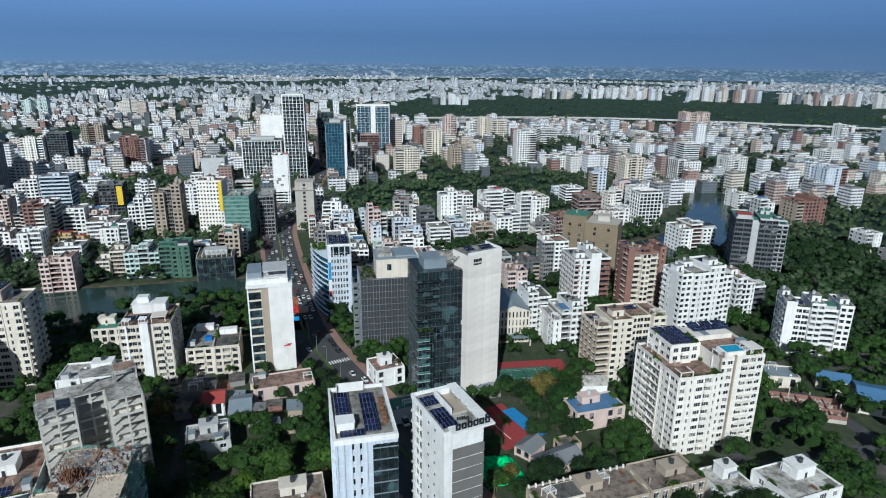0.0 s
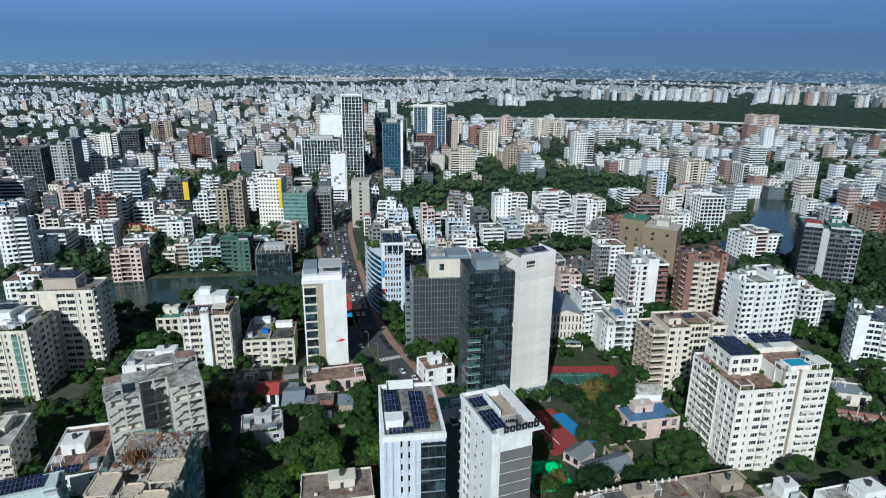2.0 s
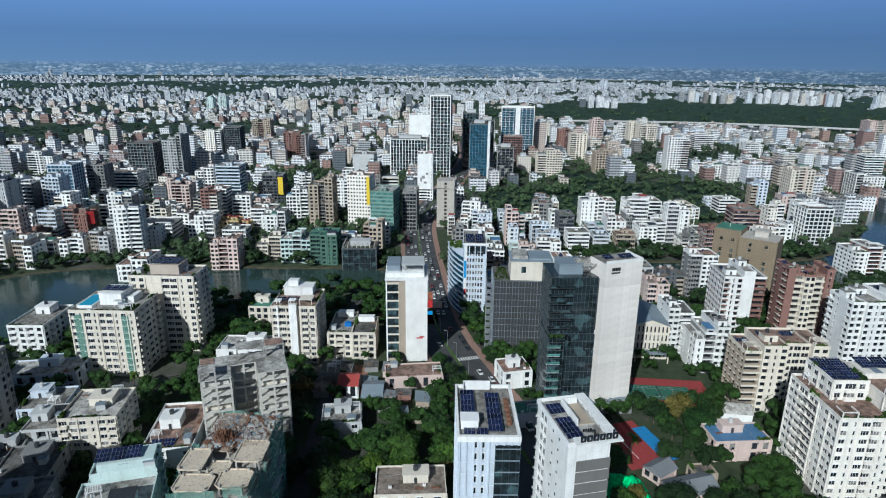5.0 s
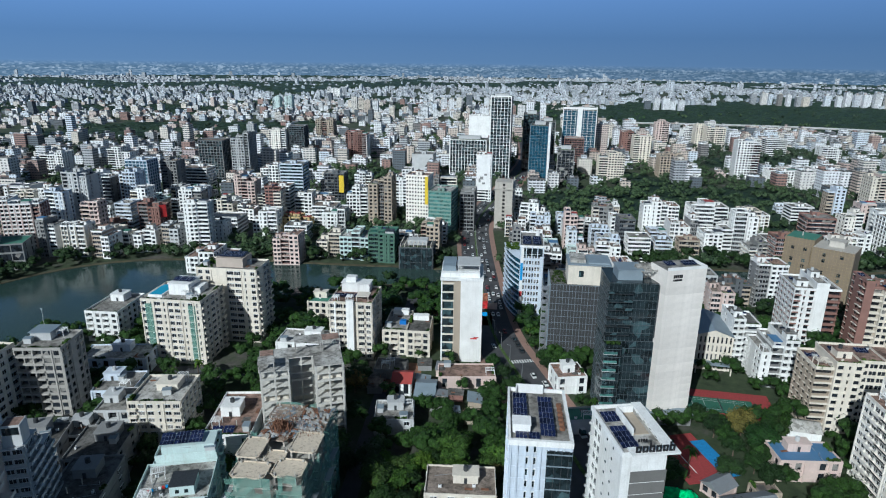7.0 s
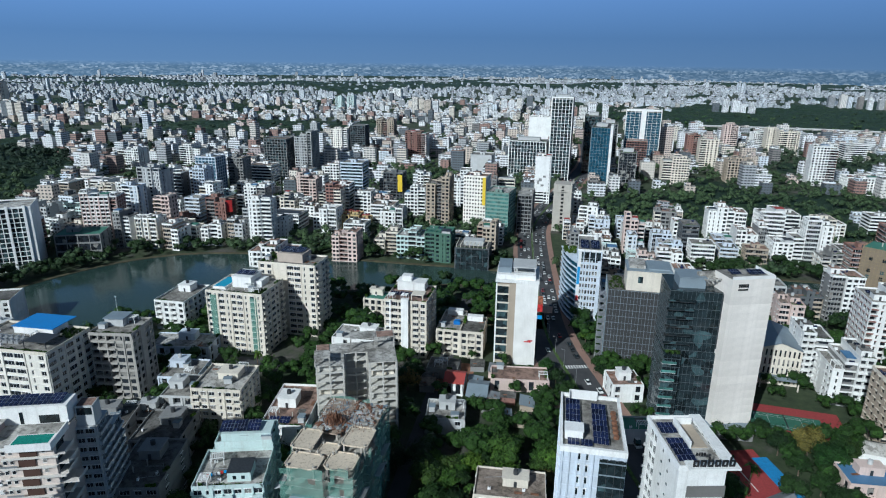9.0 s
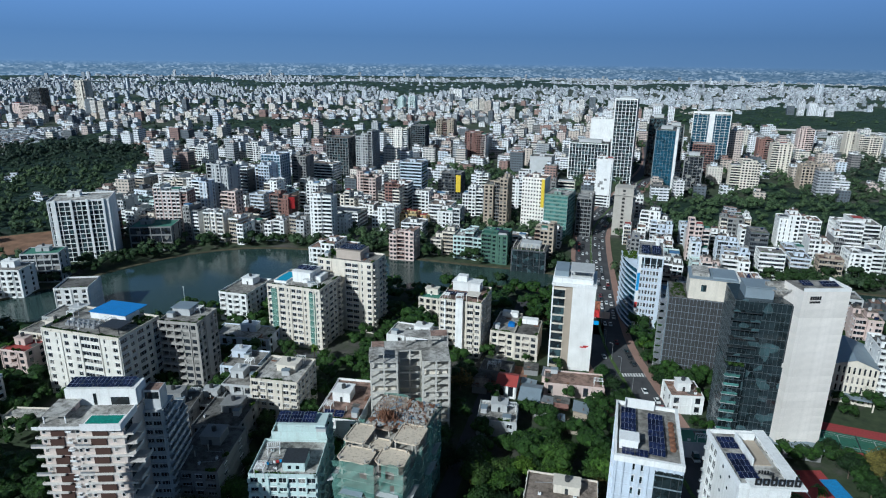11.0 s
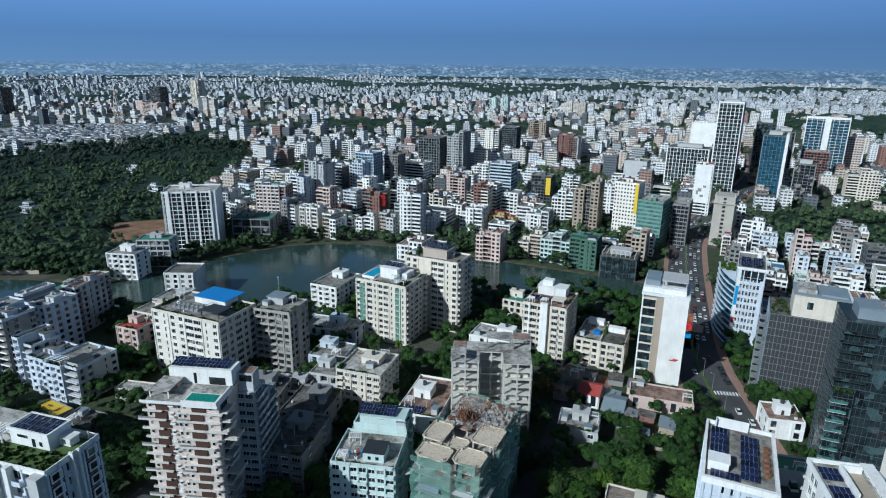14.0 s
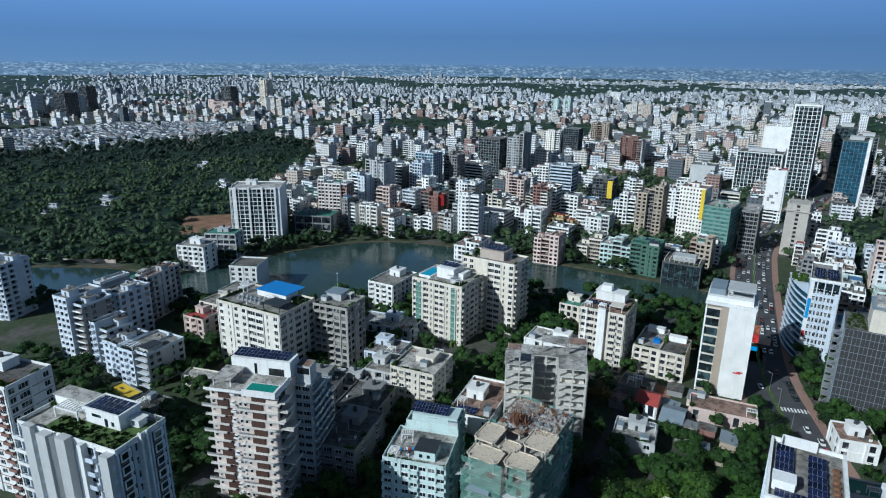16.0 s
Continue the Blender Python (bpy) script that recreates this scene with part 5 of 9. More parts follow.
def cream_condo():
    """Cream block with two deep vertical bands of balconies."""
    yaw = 12.5
    x, y, w, d, h = -130.5, 253.5, 20.8, 22.5, 28.5
    th = thing("apartment_building", "cream apartment block with tall pale piers", "apartment building", x, y, yaw)
    claim(x, y, w, d, yaw)
    storeys(th, w, d, 0, h, 9, CREAM, {"front": "wbbsbw", "right": "wwbww"}, bal=1.2)
    part("pier", Shape().box(-1.6, -d / 2 - 1.9, 0, 1.9, -d / 2 - 0.01, h + 2.2), WHITE, th, "tall blank white pier")
    part("pier", Shape().box(-w / 2 + 2.8, -d / 2 - 1.1, 0, -w / 2 + 3.6, -d / 2 - 0.01, h + 0.8), WHITE, th)
    rnd = random.Random(6)
    roof_parts(th, w, d, h, rnd, CREAM, TERRA, room=False, garden=1.0)
    part("stair_room", Shape().box(-8, 4, h, 6, 10.5, h + 4.5).box(-8.4, 3.6, h + 4.5, 6.4, 10.9, h + 4.8).box(-6, 5, h + 4.8, -1, 9, h + 7.5), WHITE, th)
    part("pergola", Shape().box(2.5, -9, h, 2.8, -8.7, h + 3).box(8, -9, h, 8.3, -8.7, h + 3).box(2.3, -9.2, h + 3, 8.5, -3, h + 3.3), CREAM, th)
    for k in range(3):
        part("solar_panel", panel_mesh(4.4, 3.0), None, th, at=pose(-7 + k * 4.8, -4, h + 1.6, 12, 0, 0))


def low_pair():
    for x, y, w, d, h, yaw, bays, roof in ((-113.0, 265.5, 11.4, 25.0, 12.5, 13.0, "wBw", ROOF), (-100.8, 264.0, 11.0, 19.0, 13.0, 14.5, "wBw", ROOFD)):
        th = apartment("low cream apartment house with curved balconies", x, y, w, d, h, yaw, 4, CREAM, {"front": bays, "right": "wwww", "left": "wwww"}, roof, room=False, bal=1.5)
        part("stair_room", Shape().box(-4, d / 2 - 4.5, h, 4, d / 2 - 1, h + 2.6), WHITE, th)
    th = thing("tarpaulin", "blue tarpaulin over rooftop water tanks", "tarpaulin", -109.6, 263.5, 13, 12.56)
    part("sheet", Shape().prism([(-1.6, -1.5), (1.6, -1.5), (1.4, 1.5), (-1.4, 1.5)], 0, 1.8), BLUETARP, th)


def bare_frame():
    """Unfinished concrete frame in the form of a U."""
    yaw, h, fh = 34.0, 32.0, 3.2
    th = thing("unfinished_building", "unfinished grey concrete apartment frame without windows", "building", -117.0, 181.0, yaw)
    FRAME = paint("pale_new_concrete", (0.62, 0.60, 0.55), 0.5)
    claim(-117, 181, 31, 20, yaw)
    column = Shape().box(-0.3, -0.3, 0, 0.3, 0.3, fh - 0.28).mesh("column", [FRAME])
    for x0, x1, y0, y1 in ((-15, -4.5, -9, 9), (-4.5, 4.5, 0, 9), (4.5, 15, -9, 9)):
        for k in range(11):
            part("slab", Shape().box(x0, y0, k * fh + 0.03, x1, y1, k * fh + 0.28), FRAME, th)
            if k < 10:
                for cx in (x0 + 0.4, (x0 + x1) / 2, x1 - 0.4):
                    for cy in (y0 + 0.4, (y0 + y1) / 2, y1 - 0.4):
                        part("column", column, None, th, at=pose(cx, cy, k * fh + 0.28))
                if (k * 7 + int(x0)) % 3 == 0:
                    part("infill_wall", Shape().box(x0 + 1.0, y0 + 2.2, k * fh + 0.28, x1 - 1.0, y0 + 2.4, (k + 1) * fh).box(x0 + 2.2, y0 + 2.4, k * fh + 0.28, x0 + 2.4, y1 - 0.5, (k + 1) * fh), FRAME if k % 2 else CREAM, th)
                if (k + int(x0)) % 3 == 0:
                    part("upstand", Shape().box(x0 + 0.05, y0 + 0.02, k * fh + 0.28, x1 - 0.05, y0 + 0.14, k * fh + 0.8), FRAME, th)
    part("side_wall", Shape().box(15.0, -9, 0, 15.25, 9, h), GREY, th)
    for k in range(9):
        part("window", Shape().box(15.26, -4 + (k % 2) * 0.2, k * fh + 1.2, 15.3, -1, k * fh + 2.6).box(15.26, 3, k * fh + 1.2, 15.3, 6, k * fh + 2.6), GLASSD, th)
    for x0, x1, y0, y1, z in ((-15.3, -9.5, -9.3, -3, h + 3.4), (-2, 7.9, 3.0, 9, h + 4.6), (8, 15.2, 3.0, 9, h + 4.4)):
        s = Shape().box(x0, y0, z, x1, y1, z + 0.3)
        for cx in (x0 + 0.3, x1 - 0.3):
            for cy in (y0 + 0.3, y1 - 0.3):
                s.box(cx - 0.25, cy - 0.25, h + 0.28, cx + 0.25, cy + 0.25, z)
        part("roof_frame", s, ROOFL, th, "pale concrete roof frame")
    part("roof", Shape().box(-14.9, -8.9, h + 0.285, -4.5, 8.9, h + 0.31).box(-4.5, 0.1, h + 0.285, 4.5, 8.9, h + 0.31).box(4.5, -8.9, h + 0.285, 14.9, 8.9, h + 0.31), ROOFL, th)
    part("red_floor", Shape().box(8.4, 3.4, h + 4.71, 14.8, 8.6, h + 4.74), TERRA, th)
    part("red_floor", Shape().box(-14.8, 3.5, h + 0.32, -10, 8.5, h + 0.5), TERRA, th)


def netted_site():
    """Building site: stepped slabs with rods and rubble, wrapped in green net."""
    yaw, h = 13.0, 33.0
    th = thing("construction_site", "concrete building site wrapped in pale green netting", "construction site", -95.5, 136.5, yaw)
    claim(-95.5, 136.5, 24, 38, yaw)
    rnd = random.Random(11)
    plan = [(-9.5, -18.5), (2.5, -18.5), (2.5, -16.5), (10, -16.5), (10, -5.5), (11.5, -5.5), (11.5, 4), (10, 4), (10, 18), (-9, 18), (-9, 2), (-11, 2), (-11, -9), (-9.5, -9)]
    stained = paint("stained_slab", (0.64, 0.55, 0.43), 1.0, 0.85, (0.2, 0.14, 0.1))
    wet = paint("damp_slab", (0.36, 0.29, 0.23), 1.0, 0.85, (0.14, 0.09, 0.07))
    for k in range(10):
        z = k * 3.0
        part("slab", Shape().prism(plan, z - 0.3, z), CONC, th)
        for x, y in plan[::2]:
            part("column", Shape().box(x * 0.9 - 0.3, y * 0.9 - 0.3, z, x * 0.9 + 0.3, y * 0.9 + 0.3, z + 2.7), CONC, th)
    # top decks at several heights with upstands, and the stair pit between them
    for x0, y0, x1, y1, z, m in ((-9.5, -18.5, 0.4, -11.5, 30.0, stained), (1.2, -16.5, 10, -8.4, 29.5, stained), (-11, -10.6, -4.2, -1.0, 30.7, stained), (-3.2, -10.4, 2.6, -4.6, 29.3, stained), (3.4, -7.2, 11.5, 2.6, 31.2, stained), (-9, 0.2, 0.2, 8.5, 29.2, wet), (1.6, 3.6, 10, 18, 29.8, wet), (-9, 9.5, 0.6, 18, 30.4, wet)):
        c = min(x1 - x0, y1 - y0) * rnd.uniform(0.08, 0.24)
        deck = [(x0 + c, y0), (x1 - c, y0), (x1, y0 + c), (x1, y1 - c), (x1 - c, y1), (x0 + c, y1), (x0, y1 - c), (x0, y0 + c)]
        s = Shape().prism(deck, z - 0.3, z)
        for (ax, ay), (bx, by) in zip(deck, deck[1:] + deck[:1]):
            s.bar((ax, ay, z + 0.15), (bx, by, z + 0.15), 0.15)
        part("slab", s, m, th, "stained new concrete deck with upstand edges")
        for a, b in ((x0 + c, y0 + 0.6), (x1 - c, y0 + 0.6), (x0 + c, y1 - 0.6), (x1 - c, y1 - 0.6)):
            part("column", Shape().box(a - 0.25, b - 0.25, 27.0, a + 0.25, b + 0.25, z + rnd.uniform(0.3, 0.9)).bar((a - 0.15, b, z), (a - 0.2, b, z + 1.9), 0.03).bar((a + 0.15, b, z), (a + 0.2, b + 0.1, z + 1.7), 0.03), CONC, th)
    # net with folds
    s = Shape()
    ring = []
    for (ax, ay), (bx, by) in zip(plan, plan[1:] + plan[:1]):
        for t in np.linspace(0, 1, 7 if abs(bx - ax) + abs(by - ay) > 4 else 3)[:-1]:
            ring.append((ax + (bx - ax) * t, ay + (by - ay) * t))
    rows = 14
    for j in range(rows + 1):
        for i, (x, y) in enumerate(ring):
            k = 1.06 + rnd.uniform(-0.015, 0.03)
            s.v.append((x * k, y * k, 30.5 * j / rows + (rnd.uniform(-0.5, 0.6) if j == rows else 0)))
    n = len(ring)
    for j in range(rows):
        for i in range(n):
            if rnd.random() > (0.03 if j < rows - 2 else 0.22):
                s.f.append((j * n + i, j * n + (i + 1) % n, (j + 1) * n + (i + 1) % n, (j + 1) * n + i))
    s.m = [0] * len(s.f)
    part("netting", s, NET, th, "pale green safety net, torn in places")
    r = Shape()
    for _ in range(190):
        x, y = rnd.uniform(-8, 9), rnd.uniform(-2, 16)
        a, L = rnd.uniform(0, 6.3), rnd.uniform(0.6, 2.4)
        r.bar((x, y, 30.1), (x + math.cos(a) * L * 0.3, y + math.sin(a) * L * 0.3, 30.1 + L), 0.05)
    part("reinforcing_rods", r, RUST, th, "rusty reinforcing rods", "stuff")
    q = Shape()
    for _ in range(230):
        x, y, a = rnd.uniform(-8.5, 9.5), rnd.uniform(0.5, 17.5), rnd.uniform(0, 3)
        m = pose(x, y, 30.15, rnd.uniform(-8, 8), rnd.uniform(-8, 8), math.degrees(a))
        q.box(-rnd.uniform(0.4, 2.2), -rnd.uniform(0.1, 0.6), 0, rnd.uniform(0.4, 2.0), rnd.uniform(0.1, 0.7), rnd.uniform(0.05, 0.5), rnd.choice((0, 0, 1, 2, 3)), m)
    part("rubble", q, [CONC, RUST, PALE, STEELROOF], th, "planks, boards and rubble on the slab", "stuff")
    m = Shape()
    for _ in range(130):
        a, L, rr = rnd.uniform(0, 6.3), rnd.uniform(1.5, 3.6), rnd.uniform(0, 3.2)
        x, y = -3 + rr * math.cos(a), 4.5 + rr * math.sin(a)
        m.bar((x, y, 30), (x + rnd.uniform(-1, 1), y + rnd.uniform(-1, 1), 30 + L), 0.09)
    part("rod_bundle", m, RUST, th, "thick bundle of rusty rods", "stuff")
    for a, b, yw in ((-11.2, -14, 90), (10.2, -12, -90), (-4, -18.8, 180), (6, -16.8, 180), (11.8, 0, -90), (10.2, 10, -90)):
        part("catch_platform", Shape().prism([(-3, 0), (3, 0), (3.5, 2.4), (-3.5, 2.4)], 0, 0.15), STEELROOF if a == -4 else PALE, th, "sloping tin catch platform", at=pose(a, b, 21.4, -14, 0, yw) if b < -13 else pose(a, b, 18.5, 14, 0, yw))


def stacked_tower():
    """Apartment tower of shifted white balcony slabs and brown screens."""
    yaw, w, d, h, n = 32.0, 26.0, 15.0, 42.0, 14
    x, y = front_left(-169.0, 71.0, w, d, yaw)
    th = thing("apartment_building", "beige apartment tower with shifted white balconies and brown screens", "apartment building", x, y, yaw)
    claim(x, y, w + 4, d + 8, yaw)
    part("wall", Shape().box(-w / 2 + 1.5, -d / 2 + 1.6, 0, w / 2 - 2.0, d / 2, h), paint("rosy_beige_plaster", (0.66, 0.57, 0.51), 0.25), th)
    edge = paint("grey_cream_trim", (0.69, 0.65, 0.60), 0.3)
    fh, f = h / n, -d / 2 + 1.6
    for k in range(n):
        z = k * fh
        out = (2.6, 0.9, 1.6)[k % 3]
        # one band at the corner of the garden side, one from the middle to the other corner
        for a, b, o in ((-w / 2 + 1.5 - out, -w / 2 + 7.6 - (k % 2), 1.0), (-2.2 + (k % 3) * 0.8, w / 2 - 2.0 + (2.4, 0.5, 1.2)[(k + 1) % 3], 1.0)):
            bal = part("balcony", Shape().box(a, f - o, z - 0.18, b, f - 0.01, z + 0.16).box(a, f - o, z + 0.16, b, f - o + 0.12, z + 0.44).box(a, f - o + 0.12, z + 0.16, a + 0.12, f - 0.01, z + 0.44), edge, th, "pale balcony slab")
            if k % 3 == 0:
                part("railing", Shape().box(a + 0.03, f - o + 0.04, z + 0.44, a + 4.2, f - o + 0.07, z + 1.1), METAL, bal)
        for a, b in ((-w / 2 + 4.0 + (k % 3) * 0.5, -w / 2 + 7.8 + (k % 3) * 0.5), (2.0 + (k % 2) * 0.7, 6.2 + (k % 2) * 0.7)):
            part("screen", Shape().box(a, f - 0.35, z + 0.2, b, f - 0.06, z + fh - 0.2), BROWN, th, "dark brown slatted screen")
        part("ledge", Shape().box(-4.4, f - 0.75, z + 1.1 + (k % 2) * 0.5, -2.7, f - 0.01, z + 1.32 + (k % 2) * 0.5).box(-4.4, f - 0.75, z + 1.3 + (k % 2) * 0.5, -2.7, f - 0.68, z + 1.75 + (k % 2) * 0.5), TRIM, th)
        for a in (-w / 2 + 2.6, -3.6, -1.3, 0.4, 8.4):
            part("window", window_mesh(1.0, 1.4, TRIM, GLASS), None, th, at=pose(a, f - 0.01, z + 0.95))
        # shaded side: bands that step in and out
        o = (0.6, 0.0, 2.2, 0.0)[k % 4]
        part("balcony", Shape().box(w / 2 - 2.0, f + 0.4, z - 0.12, w / 2 + 0.4 + o, f + 6.0, z + 0.16).box(w / 2 + 0.3 + o, f + 0.4, z + 0.16, w / 2 + 0.4 + o, f + 6.0, z + 0.95), edge, th)
        part("window", window_mesh(4.2, 2.0, STEEL, GLASSD), None, th, at=pose(w / 2 - 2.0, f + 3.2, z + 0.4, 0, 0, 90))
    storeys(th, 6.5, 9, 0, h - 3, 13, PALE, {"front": "WW", "right": "BBB"}, cx=w / 2 + 0.2, cy=d / 2 + 3.6, glass=GLASS)
    storeys(th, 4.0, 7, 0, h - 9, 11, PALE, {"front": "W", "right": "BB"}, cx=w / 2 + 1.4, cy=d / 2 + 11.7, glass=GLASS)
    storeys(th, 17, 9, 0, h, 14, PALE, {"right": "wBw"}, cx=-2, cy=d / 2 + 4.6, glass=GLASS)
    part("roof", Shape().box(-w / 2 + 1.5, -d / 2 - 0.2, h, w / 2 - 2.6, d / 2, h + 0.35), ROOFL, th)
    part("parapet", Shape().box(0.5, -d / 2 - 0.4, h - 0.2, w / 2 - 1.5, -d / 2 + 0.0, h + 1.9).box(w / 2 - 1.9, -d / 2, h - 0.2, w / 2 - 1.5, d / 2 - 5, h + 1.9).box(-w / 2 + 0.8, -d / 2 - 0.4, h + 0.35, 0.5, -d / 2 - 0.3, h + 1.3), TRIM, th)
    part("pool", Shape().box(0.8, -d / 2 + 0.6, h + 0.36, w / 2 - 2.4, -d / 2 + 5.6, h + 1.2).box(1.2, -d / 2 + 1.0, h + 1.21, w / 2 - 2.8, -d / 2 + 5.2, h + 1.24, 1), [TRIM, POOLG], th, "green-tinted rooftop pool")
    part("penthouse", Shape().box(-9.5, d / 2 - 3.0, h + 0.35, w / 2 - 2.2, d / 2 + 3.5, h + 5.6).box(-1.5, d / 2 - 3.06, h + 0.5, -0.6, d / 2 - 3.005, h + 4.2, 1).box(3.4, d / 2 - 3.06, h + 0.5, 8.6, d / 2 - 3.005, h + 3.0, 1), [WHITE, GLASSD], th)
    part("frame_tower", Shape().box(w / 2 - 1.8, d / 2 + 0.2, h - 3, w / 2 + 3.0, d / 2 + 5.0, h + 3.2).box(w / 2 - 1.4, d / 2 + 0.14, h + 0.4, w / 2 + 2.6, d / 2 + 0.195, h + 2.6, 1).box(w / 2 - 1.5, d / 2 + 0.5, h + 3.2, w / 2 + 2.7, d / 2 + 4.7, h + 3.26, 2), [PALE, GLASSD, TERRA], th, "open-framed stair head with a red floor")
    part("pavilion", Shape().box(-w / 2 + 2, -d / 2 + 2.5, h + 2.6, -4.6, d / 2 - 3.4, h + 2.8, 1).box(-w / 2 + 2.2, -d / 2 + 2.7, h + 0.36, -w / 2 + 2.5, -d / 2 + 3.0, h + 2.6).box(-5, -d / 2 + 2.7, h + 0.36, -4.7, -d / 2 + 3.0, h + 2.6).box(-w / 2 + 2.2, d / 2 - 6, h + 0.36, -5.4, d / 2 - 3.4, h + 2.6, 2), [TRIM, ROOFL, PINK], th, "flat-roofed roof pavilion")
    for k in range(5):
        part("solar_panel", panel_mesh(3.5, 5.2), None, th, at=pose(-7.4 + k * 3.7, d / 2 + 0.3, h + 6.2, 5, 0, 0))


def terrace_block():
    """Broad white block with stepped fins, dark framed windows and roof lawns."""
    yaw, w, d, h, n = 22.0, 30.0, 13.6, 59.0, 17
    x, y = -143.4, 34.2
    th = thing("apartment_building", "white apartment block with grass roof terraces and dark framed windows", "apartment building", x, y, yaw)
    claim(x, y, w, d + 6, yaw)
    storeys(th, w, d, 0, h, n, BLUEW, {"front": "nbsnWsnbwb", "right": "sssnnnsss"}, bal=1.1, glass=GLASS)
    for i, (a, b) in enumerate(((-w / 2 + 3.2, 2.8), (-w / 2 + 8.6, 3.0), (-4.0, 1.0), (-0.4, 3.0), (5.4, 1.2), (w / 2 - 2.6, 2.6))):
        part("fin", Shape().box(a, -d / 2 - 1.5 - (i % 2) * 0.6, 0, a + b, -d / 2 - 0.01, h + 1.4 - (i % 3) * 0.6), WHITE if b < 2 else PALE, th, "tall pale wall fin")
    for k in range(n):
        z = k * h / n
        part("balcony", Shape().box(-w / 2 - 1.3, -d / 2 - 1.2, z, -w / 2 + 3.1, -d / 2 - 0.01, z + 0.18).box(-w / 2 - 1.3, -d / 2 - 1.2, z + 0.18, -w / 2 + 3.1, -d / 2 - 1.1, z + 0.9), BRICK if 5 < k < 9 else WHITE, th, "corner balcony")
    right = sides(w, d)["right"][0]
    part("fin", Shape().box(-1.0, -1.1, 0, -0.55, -0.01, h + 1.5), WHITE, th, at=right @ pose(d / 2, 0, 0))
    part("fin", Shape().box(0.9, -0.7, 0, 1.3, -0.01, h + 1.1), WHITE, th, at=right @ pose(d / 2, 0, 0))
    for a in (2.2, d - 2.4):
        band = part("window_band", Shape().box(-1.75, -0.14, 2, 1.75, -0.01, h - 0.6), BROWN, th, "dark maroon window band", at=right @ pose(a, 0, 0))
        for k in range(n):
            z = 0.7 + k * h / n
            part("window_frame", Shape().box(-1.35, -0.42, z, 1.35, -0.15, z + 0.28).box(-1.35, -0.42, z + 1.95, 1.35, -0.15, z + 2.25).box(-1.35, -0.42, z + 0.28, -1.1, -0.15, z + 1.95).box(1.1, -0.42, z + 0.28, 1.35, -0.15, z + 1.95).box(-1.1, -0.2, z + 0.28, 1.1, -0.15, z + 1.95, 1), [TRIM, GLASSD], band)
    rnd = random.Random(13)
    roof_parts(th, w, d, h, rnd, WHITE, ROOFL, room=False)
    part("lawn", Shape().prism([(-8, -d / 2 + 0.3), (w / 2 - 0.4, -d / 2 + 0.3), (w / 2 - 0.4, d / 2 - 1.6), (w / 2 - 5.0, d / 2 - 1.6), (w / 2 - 5.0, -0.6), (-8, -0.6)], h + 0.07, h + 0.4), LAWN, th, "green roof lawn")
    part("roof_garden", tufts(rnd, -8, -d / 2 + 0.6, w / 2 - 1.0, -0.8, h + 0.3, 170, 0.45), LEAF_A, th, "roof planting", "stuff")
    p, q = w / 2 - 5.6, -0.4
    part("penthouse", Shape().box(p - 10.5, q, h + 0.06, p, q + 5.8, h + 3.6).box(p - 10.9, q - 0.3, h + 3.6, p + 0.3, q + 0.1, h + 4.3).box(p - 0.1, q + 0.1, h + 3.6, p + 0.3, q + 6.1, h + 4.3).box(p - 10.9, q + 0.1, h + 3.6, p - 10.5, q + 6.1, h + 4.3).box(p - 10.5, q + 5.7, h + 3.6, p - 0.1, q + 6.1, h + 4.3)
         .box(p - 4.6, q - 0.05, h + 0.4, p - 3.7, q - 0.005, h + 2.4, 1).box(p - 2.6, q - 0.05, h + 0.9, p - 1.8, q - 0.005, h + 2.0, 1).box(p - 8.4, q - 0.05, h + 2.2, p - 5.6, q - 0.005, h + 2.9, 1), [WHITE, GLASSD], th)
    for k in range(5):
        part("solar_panel", panel_mesh(1.5, 5.0), None, th, at=pose(p - 9.0 + k * 1.95, q + 2.9, h + 4.1, 4, 0, 0))
    part("garden_room", Shape().box(p + 0.35, q + 2.2, h + 0.45, p + 3.2, q + 4.6, h + 2.3).box(p + 0.3, q + 1.9, h + 2.3, p + 3.6, q + 4.9, h + 2.5).box(p + 1.2, q + 2.15, h + 0.9, p + 2.0, q + 2.195, h + 2.0, 1), [WHITE, GLASSD], th)
    t = Shape().box(p - 19, q - 1.4, h + 2.7, p - 11.4, q - 1.1, h + 3.0).box(p - 19, q - 1.4, h + 0.06, p - 18.7, q - 1.1, h + 2.7).box(p - 11.7, q - 1.4, h + 0.06, p - 11.4, q - 1.1, h + 2.7)
    for k in range(9):
        t.box(p - 18.8 + k * 0.9, q - 1.1, h + 2.75, p - 18.55 + k * 0.9, q + 2.4, h + 2.95)
    part("roof_pergola", t, TRIM, th, "slatted white roof pergola", "stuff")
    part("roof_room", Shape().box(-w / 2 + 0.8, 2.1, h + 0.06, p - 11.4, d / 2 - 0.8, h + 3.0).box(-w / 2 + 0.5, 1.8, h + 3.0, p - 11.2, d / 2 - 0.5, h + 3.3, 1), [WHITE, ROOFL], th)


